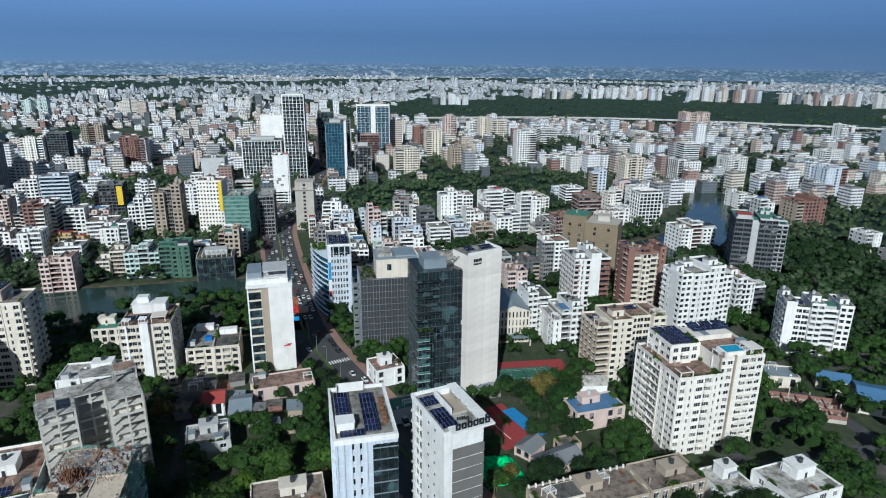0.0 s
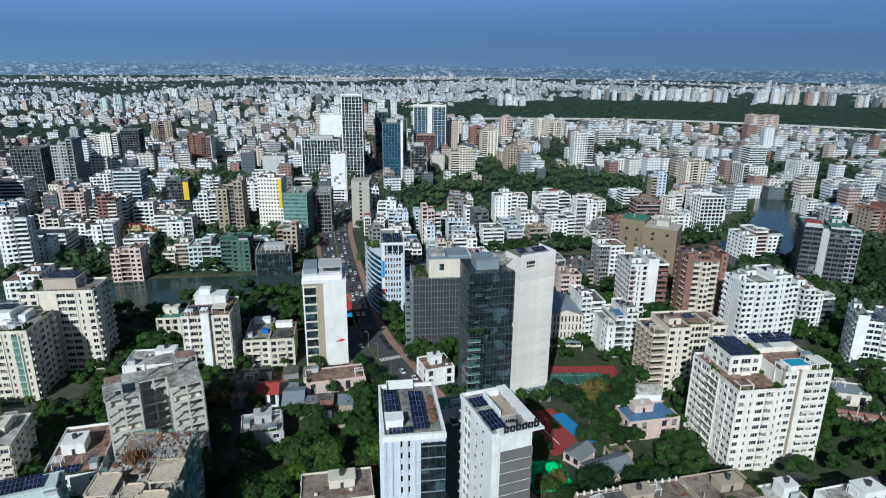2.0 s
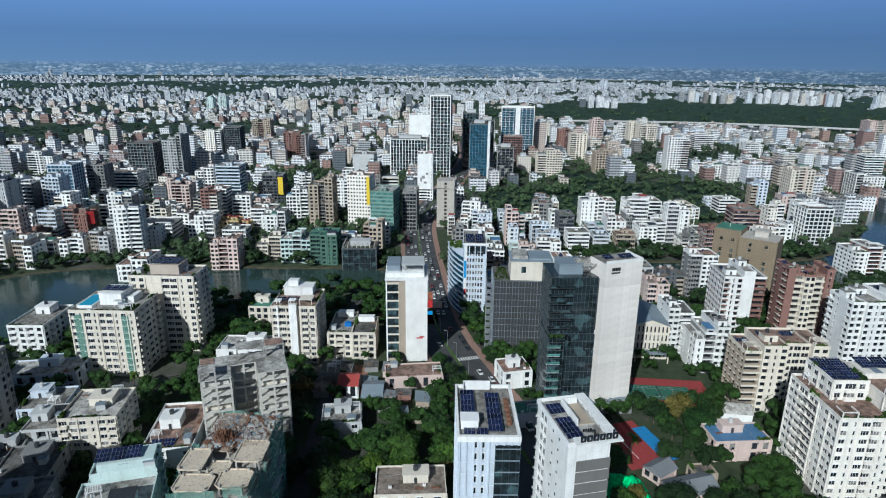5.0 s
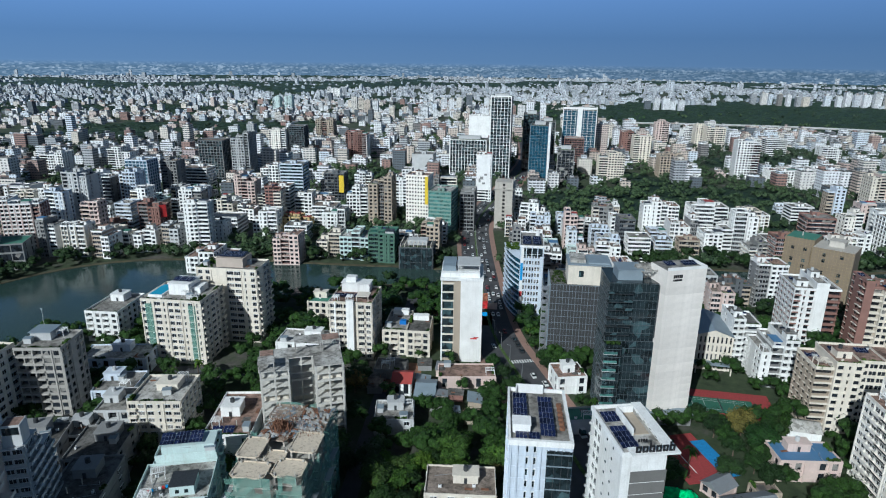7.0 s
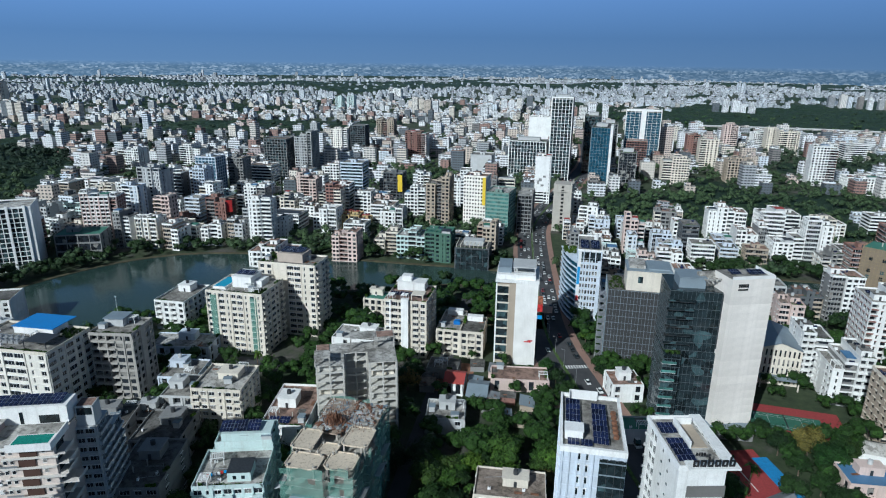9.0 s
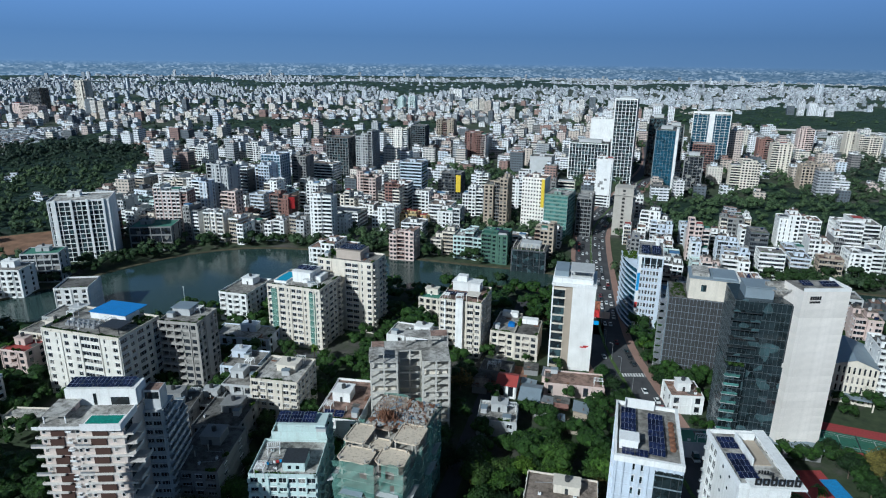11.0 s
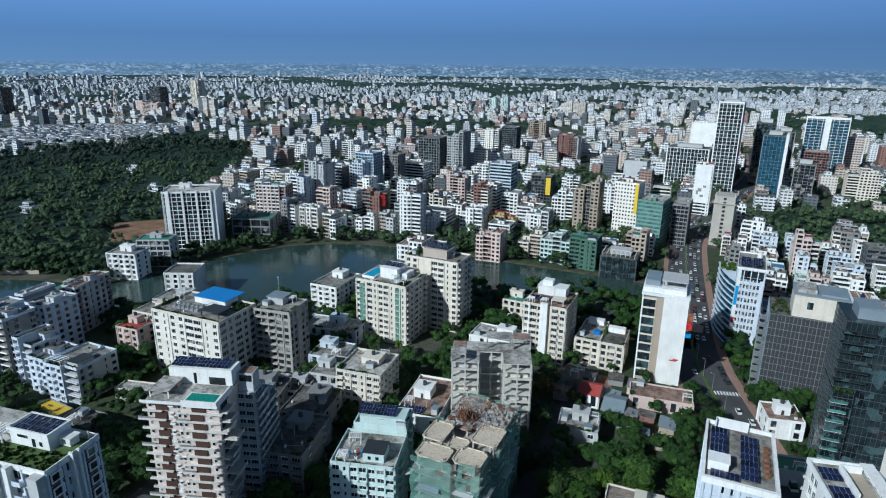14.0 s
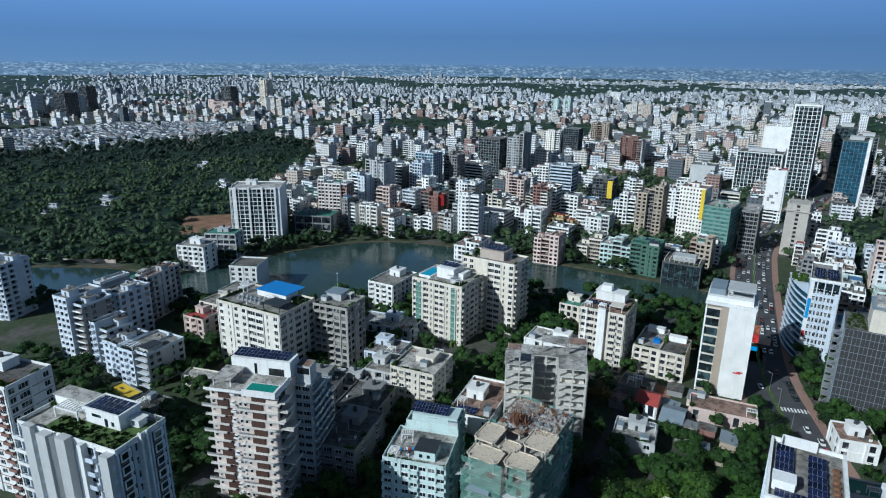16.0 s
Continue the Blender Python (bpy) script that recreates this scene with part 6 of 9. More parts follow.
def mint_block():
    yaw, w, d, h = 29.0, 19.5, 17.0, 24.0
    x, y = front_left(-122.5, 103.5, w, d, yaw)
    th = thing("apartment_building", "pale mint apartment block with solar roofs", "apartment building", x, y, yaw)
    claim(x, y, w + 2, d + 12, yaw)
    storeys(th, w, d, 0, h, 8, MINT, {"front": "bnwbwwb", "right": "wbww", "left": "bwb"}, bal=1.0)
    storeys(th, 17, 11, 0, h + 2.4, 8, MINT, {"right": "wbw", "left": "bwb"}, cx=0.8, cy=d / 2 + 5.9)
    rnd = random.Random(17)
    roof_parts(th, w, d, h, rnd, MINT, ROOFL, room=False, garden=0.8)
    roof_parts(th, 17, 11, h + 2.4, rnd, MINT, ROOFL, cx=0.8, cy=d / 2 + 5.9, room=False)
    part("stair_room", Shape().box(-0.5, -6, h + 0.06, 6, 0.5, h + 3.1).box(-0.7, -6.2, h + 3.1, 6.2, 0.7, h + 3.3, 1).box(1, -6.06, h + 0.9, 2, -6.01, h + 2.0, 2).box(3.4, -6.06, h + 0.9, 4.4, -6.01, h + 2.0, 2), [MINT, STEEL, GLASSD], th)
    part("roof_room", Shape().box(-6, d / 2 + 1.2, h + 2.46, 9, d / 2 + 8, h + 5.4), MINT, th)
    for k in range(3):
        part("solar_panel", panel_mesh(3.9, 5.4), None, th, at=pose(-4.6 + k * 4.1, d / 2 + 4.4, h + 6.3, 7, 0, 0))
    cloth = Shape()
    for k in range(7):
        cloth.box(-7.5 + k * 0.9, -5 + k * 0.3, h + 1.0, -6.8 + k * 0.9, -4.95 + k * 0.3, h + 2.0, k % 4)
    part("laundry", cloth, [TRIM, ADRED, ADBLUE, TRIM], th, "washing hung out on the roof", "stuff")


def green_roof_slab():
    """Cream slab block with rows of windows, and the darker tower beside it."""
    yaw, w, d, h = 15.2, 38.5, 24.0, 30.0
    x, y = front_left(-262.0, 122.0, w, d, yaw)
    th = thing("apartment_building", "cream concrete apartment block with planted roof", "apartment building", x, y, yaw)
    claim(x, y, w, d, yaw)
    storeys(th, w, d, 0, h, 9, paint("warm_white_concrete", (0.75, 0.72, 0.65), 0.3), {"front": "wnwwWWnw", "right": "WwWwW", "left": "www"}, glass=GLASS)
    rnd = random.Random(19)
    roof_parts(th, w, d, h, rnd, CREAM, ROOF, room=False, garden=1.5)
    stand = Shape().box(-1, -1, 0, 1, 1, 1.14).mesh("stand", [METAL])
    drum = Shape().tube(0, 0, 1.14, 1.84, 0.55, 0.55, 10).mesh("solar_heater", [METAL])
    for k in range(12):
        heater = part("solar_heater", drum, None, th, "roof water heater drum", at=pose(-12 + (k % 6) * 2.6, -5 + (k // 6) * 3.0, h + 0.06))
        part("stand", stand, None, heater)
    part("pergola", Shape().box(6, -8, h + 2.6, 16, 0, h + 2.9).box(6, -8, h + 0.06, 6.3, -7.7, h + 2.6).box(15.7, -8, h + 0.06, 16, -7.7, h + 2.6), STEEL, th)
    part("blue_roof", Shape().box(-9, 3, h + 3.0, 10, 16.6, h + 3.25).box(-8.6, 3.4, h + 0.06, 9.6, 11.8, h + 3.0, 1), [plain("bright_blue_sheet", (0.035, 0.22, 0.58), 0.5), WHITE], th, "bright blue sheet roof")
    part("roof_garden", tufts(rnd, 8, 2, 18, 11, h + 0.1, 70), LEAF_B, th, "roof planting", "stuff")
    x2, y2 = -222.6, 163.4
    t2 = apartment("grey beige apartment tower with dark recessed balconies", x2, y2, 18, 17, 29.5, 21.0, 9, paint("grey_beige_plaster", (0.40, 0.38, 0.35), 0.5), {"front": "bBbWw", "right": "wwsww"}, ROOF, room=False, garden=1.5, bal=0.9, frame_mat=STEEL)
    part("stair_room", Shape().box(-7, 0, 29.5, 1, 7, 33).box(-7.5, -0.5, 33, 1.5, 7.5, 33.3, 1), [PALE, STEELROOF], t2)


def pool_tower():
    yaw = 12.2
    th = thing("apartment_building", "cream apartment tower with rooftop pool and green net strips", "apartment building", -206.0, 221.0, yaw)
    claim(-203, 228, 42, 44, yaw)
    storeys(th, 29, 23, 0, 31.4, 10, CREAM, {"front": "wnWnwWnwn", "right": "bwWwb", "left": "wwww"}, frame_mat=TRIM)
    for a in (-10.8, 10.3):
        part("netting", Shape().box(a - 1.6, -11.8, 1, a + 1.6, -11.51, 30), NET, th, "strip of pale green netting")
    rnd = random.Random(23)
    roof_parts(th, 29, 23, 31.4, rnd, CREAM, ROOFL, room=False, garden=1.4)
    part("pool", Shape().box(-13.5, -7, 31.46, -6.5, 7, 32.6).box(-13.0, -6.5, 32.61, -7, 6.5, 32.64, 1), [WHITE, POOL], th, "narrow blue rooftop pool")
    part("stair_room", Shape().box(-5, -3, 31.46, 5, 8, 36.8).box(-5.3, -3.3, 36.8, 5.3, 8.3, 37.1).box(5, 0, 31.46, 9, 8, 34.5), WHITE, th)
    for k in range(3):
        part("solar_panel", panel_mesh(3.0, 5.0), None, th, at=pose(-3.2 + k * 3.2, 2.5, 37.7, 8, 0, 0))
    part("roof_garden", tufts(rnd, 8, -10, 14, -3, 31.6, 60), LEAF_B, th, "green planted roof corner", "stuff")
    t2 = thing("apartment_building", "tall cream apartment tower above the lake", "apartment building", -196.0, 247.0, yaw)
    storeys(t2, 31, 17, 0, 38.5, 12, CREAM, {"front": "wwssWWnw", "right": "bsWb"}, bal=1.4)
    roof_parts(t2, 31, 17, 38.5, rnd, CREAM, ROOF, room=False)
    part("roof_room", Shape().box(-7, -4, 38.56, 7, 7, 43.2), paint("brown_beige_panel", (0.46, 0.39, 0.33), 0.3), t2)
    part("solar_panel", panel_mesh(12, 8), None, t2, at=pose(0, 1.5, 44.0, 4, 0, 0))
    part("roof_garden", tufts(rnd, -15, -8, -8, 6, 38.6, 50), LEAF_B, t2, "roof planting", "stuff")


def scaffold_tower():
    """Two joined blocks behind bamboo scaffolding and brown cloth."""
    th = thing("unfinished_building", "unfinished tower wrapped in brown scaffold cloth and bamboo", "building", 103.0, 412.0, -24.0)
    claim(103, 412, 40, 24, -24)
    cloth = paint("brown_scaffold_cloth", (0.22, 0.175, 0.12), 0.6)
    rnd = random.Random(91)
    for x0, x1, y0, y1, h in ((-19, -3, -6, 12, 38.0), (-2.8, 19, -11, 9, 35.5)):
        part("cloth_wall", Shape().box(x0, y0, 0, x1, y1, h), cloth, th, "brown scaffold cloth")
        part("roof", Shape().box(x0 + 0.3, y0 + 0.3, h, x1 - 0.3, y1 - 0.3, h + 0.1), GREENROOF if x0 < -10 else CONC, th)
        s = Shape()
        for k in range(int((x1 - x0) / 1.9) + 1):
            s.box(x0 + k * 1.9, y0 - 0.3, 0, x0 + k * 1.9 + 0.12, y0 - 0.18, h + rnd.uniform(0, 1.6))
        for k in range(int((y1 - y0) / 1.9) + 1):
            s.box(x0 - 0.3, y0 + k * 1.9, 0, x0 - 0.18, y0 + k * 1.9 + 0.12, h + rnd.uniform(0, 1.6))
        for k in range(1, int(h / 1.9) + 1):
            s.box(x0 - 0.3, y0 - 0.18, k * 1.9, x1, y0 - 0.06, k * 1.9 + 0.1).box(x0 - 0.18, y0, k * 1.9, x0 - 0.06, y1, k * 1.9 + 0.1)
        part("scaffolding", s, plain("bamboo", (0.3, 0.23, 0.13), 0.8), th, "bamboo poles", "stuff")
        for k in range(9):
            for x in (x0 + 0.3 * (x1 - x0), x0 + 0.72 * (x1 - x0)):
                if rnd.random() < 0.6:
                    part("opening", Shape().box(x - 0.9, y0 - 0.05, 2 + k * 3.6, x + 0.9, y0 - 0.005, 4 + k * 3.6), GLASSD, th)
    part("stair_room", Shape().box(4, -3, 35.6, 12, 5, 39).box(3.6, -3.4, 39, 12.4, 5.4, 39.3), CONC, th)
    part("column", Shape().box(-12, 2, 38, -11.5, 2.5, 40.5), CONC, th)


for build in (white_residence, cream_condo, low_pair, bare_frame, netted_site, stacked_tower, terrace_block, mint_block, green_roof_slab, pool_tower):
    build()

apartment("cream six-storey apartment house with a flat roof", -167.5, 164.5, 19.5, 20.0, 17.5, 20.0, 6, CREAM, {"front": "bwwnwb", "right": "wwwww"}, ROOFL, garden=0.8)
apartment("white villa with a roof terrace and dark pergola", -135.5, 165.5, 16.5, 29.0, 13.0, 21.0, 4, WHITE, {"front": "swsw", "right": "wsww"}, TERRA, garden=1.2, solar=2)
apartment("white apartment house with planted roof by the lake", -258.0, 229.0, 17.0, 26.0, 15.5, 14.0, 5, WHITE, {"front": "bwbw", "right": "wbwwbw"}, ROOF, garden=1.2)
apartment("white lakeside block with square windows", -341.0, 182.0, 17.5, 18.5, 16.0, 38.0, 5, WHITE, {"front": "wwww", "right": "ss"}, ROOFD, garden=0.8, room=False)
apartment("cream apartment block with long balconies", 83.0, 260.5, 33.0, 18.0, 30.0, 12.5, 10, CREAM, {"front": "wnbwWWWWb", "left": "bBb"}, TERRA, garden=1.0, solar=3, tanks=2, strip=BEIGE, plan=((0.2, 1.3, -1, 1, "B"), (0.3, 0.0, 0, 0, "wnw"), (0.3, 2.6, 0, 0, "WWW"), (0.2, 0.3, 0, 0, "ww")))
apartment("pale apartment house with balconies", 60.5, 291.0, 15.0, 20.0, 19.5, 12.5, 6, WHITE, {"front": "wbw", "left": "bwwb"}, ROOF, strip=GREY)
apartment("white balconied apartment house with roof pillars", 49.0, 307.0, 13.0, 18.0, 21.0, 12.5, 7, WHITE, {"front": "bwb", "left": "bbwb"}, ROOFD, garden=1.0, strip=PALE)
apartment("white apartment tower with a red brick strip", 84.0, 345.0, 22.0, 22.0, 31.0, 10.0, 10, WHITE, {"front": "wbWws", "left": "bbbwb"}, ROOF, accent=BRICK, solar=3, strip=BRICK, plan=((0.45, 0.0, 0, 0, "bnw"), (0.27, 0.0, 1, 0, "s"), (0.28, 0.7, 0, 1, "B")))
apartment("red brick apartment tower with cream bands", 112.0, 332.0, 22.0, 15.0, 38.0, 8.0, 12, BRICK, {"front": "wbwbw", "left": "bwb"}, TERRA, accent=CREAM, solar=2, strip=CREAM, plan=((0.17, 0.0, 1, 0, "s"), (0.22, 1.5, 0, 1, "B"), (0.22, 0.0, 0, 1, "ww"), (0.22, 1.5, 0, 1, "B"), (0.17, 0.0, 1, 0, "n")))
apartment("white ten-storey apartment block with a solar roof", 134.0, 305.0, 31.0, 17.0, 36.5, 17.0, 12, WHITE, {"front": "wbwwnwbw", "left": "bwb"}, ROOF, solar=3, garden=1.0, strip=PALE, plan=((0.2, 1.2, 0, 0, "ww"), (0.3, 0.0, 0, 0, "wnw"), (0.3, 0.0, 1, 0, "wnw"), (0.2, 0.9, -1, 0, "ww")))
apartment("white apartment block with stacked balconies and palms", 186.0, 287.0, 30.0, 16.0, 27.0, -12.0, 9, WHITE, {"front": "WsbbswWb", "left": "bbb"}, ROOF, solar=2, garden=0.8, strip=PALE, plan=((0.16, 0.0, 0, 0, "s"), (0.22, 1.6, -1, 0, "WW"), (0.2, 0.0, 0, 0, "bb"), (0.22, 1.5, -1, 0, "B"), (0.2, 0.0, 0, 0, "ww")))
apartment("dark glass apartment tower with pale corner piers", 213.0, 404.0, 32.0, 24.0, 38.0, -16.0, 12, PALE, {"front": "BBsnsWw", "left": "BBB"}, GREENROOF, accent=DARKGREY, solar=2, strip=DARKGREY, plan=((0.32, 0.0, 1, 1, "WW"), (0.14, 1.2, 0, 0, "s"), (0.34, 0.0, 1, 1, "WWW"), (0.2, 0.6, 0, 0, "bb")))
scaffold_tower()
apartment("white stepped block with dark roof terraces", 171.0, 331.0, 20.0, 17.0, 22.0, 14.0, 7, WHITE, {"front": "BBB", "left": "BB"}, TERRA, garden=1.0, accent=DARKGREY, strip=DARKGREY)
park = apartment("tall white slab tower with dark glass strips beside the park", -434.0, 245.0, 38.0, 27.0, 43.0, 48.0, 13, WHITE, {"front": "nWWWWWWWWWs", "left": "snsns"}, ROOFL, tanks=2, glass=GLASSD, frame_mat=STEEL, sill=0.3, head=0.2)
for a in (-15.2, -5.2, 4.8, 14.6):
    part("pier", Shape().box(a, -14.6, 0, a + 1.5, -13.52, 44.6), TRIM, park, "tall white pier")
for k in range(6):
    part("roof_frame", Shape().box(-17 + k * 6.2, -12.6, 43.1, -16.7 + k * 6.2, -12.3, 46.6).box(-17 + k * 6.2, -12.6, 46.6, -11.2 + k * 6.2, -12.3, 46.9), PALE, park)
apartment("white wing with a red edge strip", -313.0, 80.0, 16.0, 18.0, 28.0, 18.0, 9, BLUEW, {"front": "bwwb", "right": "wwwww"}, ROOF, accent=WHITE, strip=GREY)
apartment("long pale apartment block with roof rooms", -324.0, 101.0, 20.0, 18.0, 26.0, 18.0, 8, BLUEW, {"front": "wbwwb", "right": "wwsww"}, ROOFL, tanks=2, strip=GREY)
apartment("pale blue white block with a planted roof", -288.0, 86.0, 20.0, 16.0, 19.0, 14.0, 6, BLUEW, {"front": "bwbwb", "right": "wwwww"}, ROOFD, garden=2.0, strip=PALE)
apartment("cream and blue-white block with planted roof", -268.0, 92.0, 17.0, 22.0, 16.0, 16.0, 5, BLUEW, {"front": "wbwsw", "right": "wbwww"}, ROOF, garden=1.2, strip=PALE)
apartment("orange brown apartment block near the lake", -341.0, 124.0, 14.0, 26.0, 22.0, 28.0, 7, PALE, {"front": "bsb", "right": "wwwww"}, TERRA, accent=BRICK, strip=BRICK)
apartment("pale tower with glass balconies", -400.0, 64.0, 24.0, 18.0, 31.0, 28.0, 10, BLUEW, {"front": "BBBB", "right": "BwBw"}, ROOF, accent=WHITE, strip=DARKGREY)
apartment("white tower with a planted roof and red balconies", -228.5, 32.0, 22.0, 16.0, 40.0, 25.0, 12, WHITE, {"front": "bwwb", "right": "wWsw"}, ROOFD, garden=2.5, accent=BRICK)


# ---------------------------------------------------------------- low houses, courts and yards on the near bank
def house(label, x, y, w, d, h, yaw, wall, roof, floors=1, front="wsw", pitched=False, gable=False):
    th = thing("house", label, "house", x, y, yaw, group="low houses")
    claim(x, y, w, d, yaw)
    storeys(th, w, d, 0, h, floors, wall, {"front": front, "left": "ww", "right": "ww"}, own=floors > 1 and math.hypot(x, y) < 215)
    if gable:
        part("roof", Shape().face([(-w / 2 - 0.6, -d / 2 - 0.6, h), (0, -d / 2 - 0.6, h + 3.2), (0, d / 2 + 0.6, h + 3.2), (-w / 2 - 0.6, d / 2 + 0.6, h)][::-1])
             .face([(w / 2 + 0.6, -d / 2 - 0.6, h), (0, -d / 2 - 0.6, h + 3.2), (0, d / 2 + 0.6, h + 3.2), (w / 2 + 0.6, d / 2 + 0.6, h)]), roof, th)
        part("gable", Shape().face([(-w / 2, -d / 2 - 0.02, h), (w / 2, -d / 2 - 0.02, h), (0, -d / 2 - 0.02, h + 2.9)]), wall, th)
    elif pitched:
        part("roof", Shape().face([(-w / 2 - 0.6, -d / 2 - 0.6, h), (w / 2 + 0.6, -d / 2 - 0.6, h), (w / 2 + 0.6, 0, h + 2.4), (-w / 2 - 0.6, 0, h + 2.4)])
             .face([(w / 2 + 0.6, d / 2 + 0.6, h), (-w / 2 - 0.6, d / 2 + 0.6, h), (-w / 2 - 0.6, 0, h + 2.4), (w / 2 + 0.6, 0, h + 2.4)])
             .face([(-w / 2 - 0.3, d / 2, h), (-w / 2 - 0.3, -d / 2, h), (-w / 2 - 0.3, 0, h + 2.3)]).face([(w / 2 + 0.3, -d / 2, h), (w / 2 + 0.3, d / 2, h), (w / 2 + 0.3, 0, h + 2.3)]), roof, th)
    else:
        roof_parts(th, w, d, h, random.Random(int(x * 3 + y)), wall, roof, room=floors > 1, tanks=1, z_par=0.7)
    return th


school = house("cream school with a grey hipped roof and arched windows", 34.5, 303.0, 17.0, 26.0, 17.5, 8.0, CREAM, STEELROOF, 4, "nnnnnnnnn", gable=True)
part("porch", Shape().box(-8.0, -18, 4.6, 9, -13.4, 5.0).box(-7.5, -17.7, 0, -7, -17.2, 4.6, 1).box(8, -17.7, 0, 8.5, -17.2, 4.6, 1), [STEELROOF, CREAM], school)
house("two-storey house with a blue-green roof and red walls", 61.6, 219.0, 21.0, 11.6, 8.0, 17.0, PINK, BLUEROOF, 2, "wwsww")
house("small white shed with a pale tin roof", 66.0, 244.0, 12.0, 9.0, 4.5, 5.0, WHITE, ROOFL, 1, "ss", True)
house("low house with white terrace walls beside the avenue", -25.5, 251.0, 13.0, 13.0, 8.0, 26.0, WHITE, TERRA, 2, "wsw")
house("low green-roofed shed beside the tower", -14.0, 221.0, 16.0, 9.0, 6.0, 24.0, PALE, GREENROOF, 1, "ssw")
house("cream lakeside house with a green roof", -164.0, 283.0, 18.0, 12.0, 11.0, 12.0, CREAM, GREENROOF, 3, "wwwww")
house("white villa with flat roofs", -146.0, 233.0, 26.0, 15.0, 12.5, 13.0, WHITE, ROOFL, 3, "swswss")
house("old low house with broken grey roofs", -86.0, 197.0, 15.0, 14.0, 6.5, 20.0, PALE, ROOFL, 2, "wsw")
house("red-roofed low house among trees", -93.5, 224.0, 8.0, 11.0, 6.0, 14.0, WHITE, REDROOF, 1, "ww", True)
house("dark-roofed shed full of scrap", -104.0, 235.0, 14.0, 11.0, 4.5, 14.0, GREY, ROOFD, 1, "ss")
house("low shop row with stained walls", -69.0, 239.5, 25.0, 12.0, 5.5, 20.0, PINK, TERRA, 1, "wssws")
house("old tin shed between trees", -82.0, 222.0, 8.0, 14.0, 4.0, 14.0, GREY, STEELROOF, 1, "ss", True)
house("flat-roofed old block with roof clutter", -47.0, 159.5, 22.0, 14.0, 11.0, 16.0, CREAM, ROOFB, 3, "wwww")
house("tin-roofed sheds by the sports court", 42.0, 189.0, 16.0, 9.0, 4.0, 30.0, PINK, TINROOF, 1, "ss", True)
hall = house("long concrete hall with a stained flat roof", 47.0, 164.5, 36.0, 14.0, 9.0, 18.5, BEIGE, ROOFB, 2, "wwwwwwwwww")
for k in range(15):
    part("parapet_post", Shape().box(-17.8 + k * 2.5, 6.5, 9.1, -17.3 + k * 2.5, 7.15, 10.4), TRIM, hall)
part("roof_step", Shape().box(-12, -2.0, 9.1, -2, 5.5, 9.9).box(-11.6, -1.6, 9.9, -2.4, 5.1, 9.95, 1), [CREAM, ROOFD], hall)
house("long concrete hall with rows of openings", 75.0, 174.0, 21.0, 14.0, 9.4, 18.5, BEIGE, ROOFB, 2, "wwwwww")
house("white flat-roofed house with an air unit", 95.0, 174.0, 13.0, 13.0, 7.0, 18.0, WHITE, ROOFL, 2, "wsw")
house("white house with balconies and a flat roof", 116.0, 170.0, 21.0, 16.0, 10.5, 20.0, WHITE, ROOFL, 3, "bwbw")
house("large blue sheet-roofed hall", 190.0, 230.0, 26.0, 18.0, 6.0, -25.0, CREAM, BLUEROOF, 1, "wwww", True)
house("small shed with a blue sheet roof", 176.0, 249.0, 13.0, 9.0, 5.0, -20.0, CREAM, BLUEROOF, 1, "ww", True)
house("low house with a green tin roof", 150.0, 253.0, 22.0, 11.0, 5.0, -8.0, CREAM, STEELROOF, 1, "wwww")
house("grey low block with a stained roof", -196.0, 129.0, 24.0, 16.0, 12.0, 30.0, GREY, ROOFD, 4, "wwwww")
house("grey old apartment house with balconies", -154.0, 115.0, 16.0, 25.0, 15.0, 26.0, GREY, ROOFD, 5, "wbwb")
house("old grey block with a dark roof", -170.0, 136.0, 17.0, 20.0, 12.0, 25.0, GREY, ROOFD, 4, "wbwb")
house("pale blue low house with a terrace", -198.0, 172.0, 16.0, 16.0, 11.0, 22.0, BLUEW, ROOF, 3, "wbw")
house("grey white house with planted roof", -185.0, 160.0, 13.0, 17.0, 12.0, 22.0, PALE, ROOF, 3, "wbw")
house("long white low block with blue-grey roofs", -224.0, 196.0, 30.0, 15.0, 8.5, 22.0, BLUEW, ROOFL, 2, "wwwwww")
house("low house with a white arched roof frame", -190.0, 143.0, 14.0, 12.0, 9.0, 30.0, PALE, ROOFD, 3, "WWW")
house("red-roofed house among apartment blocks", -291.0, 127.0, 13.0, 12.0, 13.0, 18.0, PINK, REDROOF, 4, "wbw")
house("cream old house with roof planting", -298.0, 142.0, 20.0, 13.0, 14.0, 18.0, CREAM, ROOF, 4, "wbwb")
house("grey roofed low block near the lake", -310.0, 160.0, 20.0, 16.0, 13.0, 22.0, PALE, ROOF, 4, "wbwb")
house("low ruined house with a white wall", -243.0, 105.0, 21.0, 7.0, 5.0, 28.0, CREAM, ROOFL, 1, "wsw")
house("yellow-roofed shed behind trees", -256.0, 75.0, 15.0, 7.0, 4.0, 10.0, GREY, ADYEL, 1, "ss")
house("low grey house beside the yellow shed", -238.0, 79.0, 14.0, 10.0, 5.0, 18.0, GREY, ROOFD, 1, "ws")
house("lakeside white house with a planted roof", -400.0, 176.0, 20.0, 15.0, 17.0, 30.0, WHITE, ROOF, 5, "wbwbw")
house("lakeside office with green glass walls", -409.0, 201.0, 22.0, 15.0, 19.0, 40.0, PALE, GREENROOF, 5, "WWWWW")
house("hall with a green roof beside the lake", -412.0, 284.0, 30.0, 22.0, 18.0, 35.0, GREY, GREENROOF, 3, "WWWW")


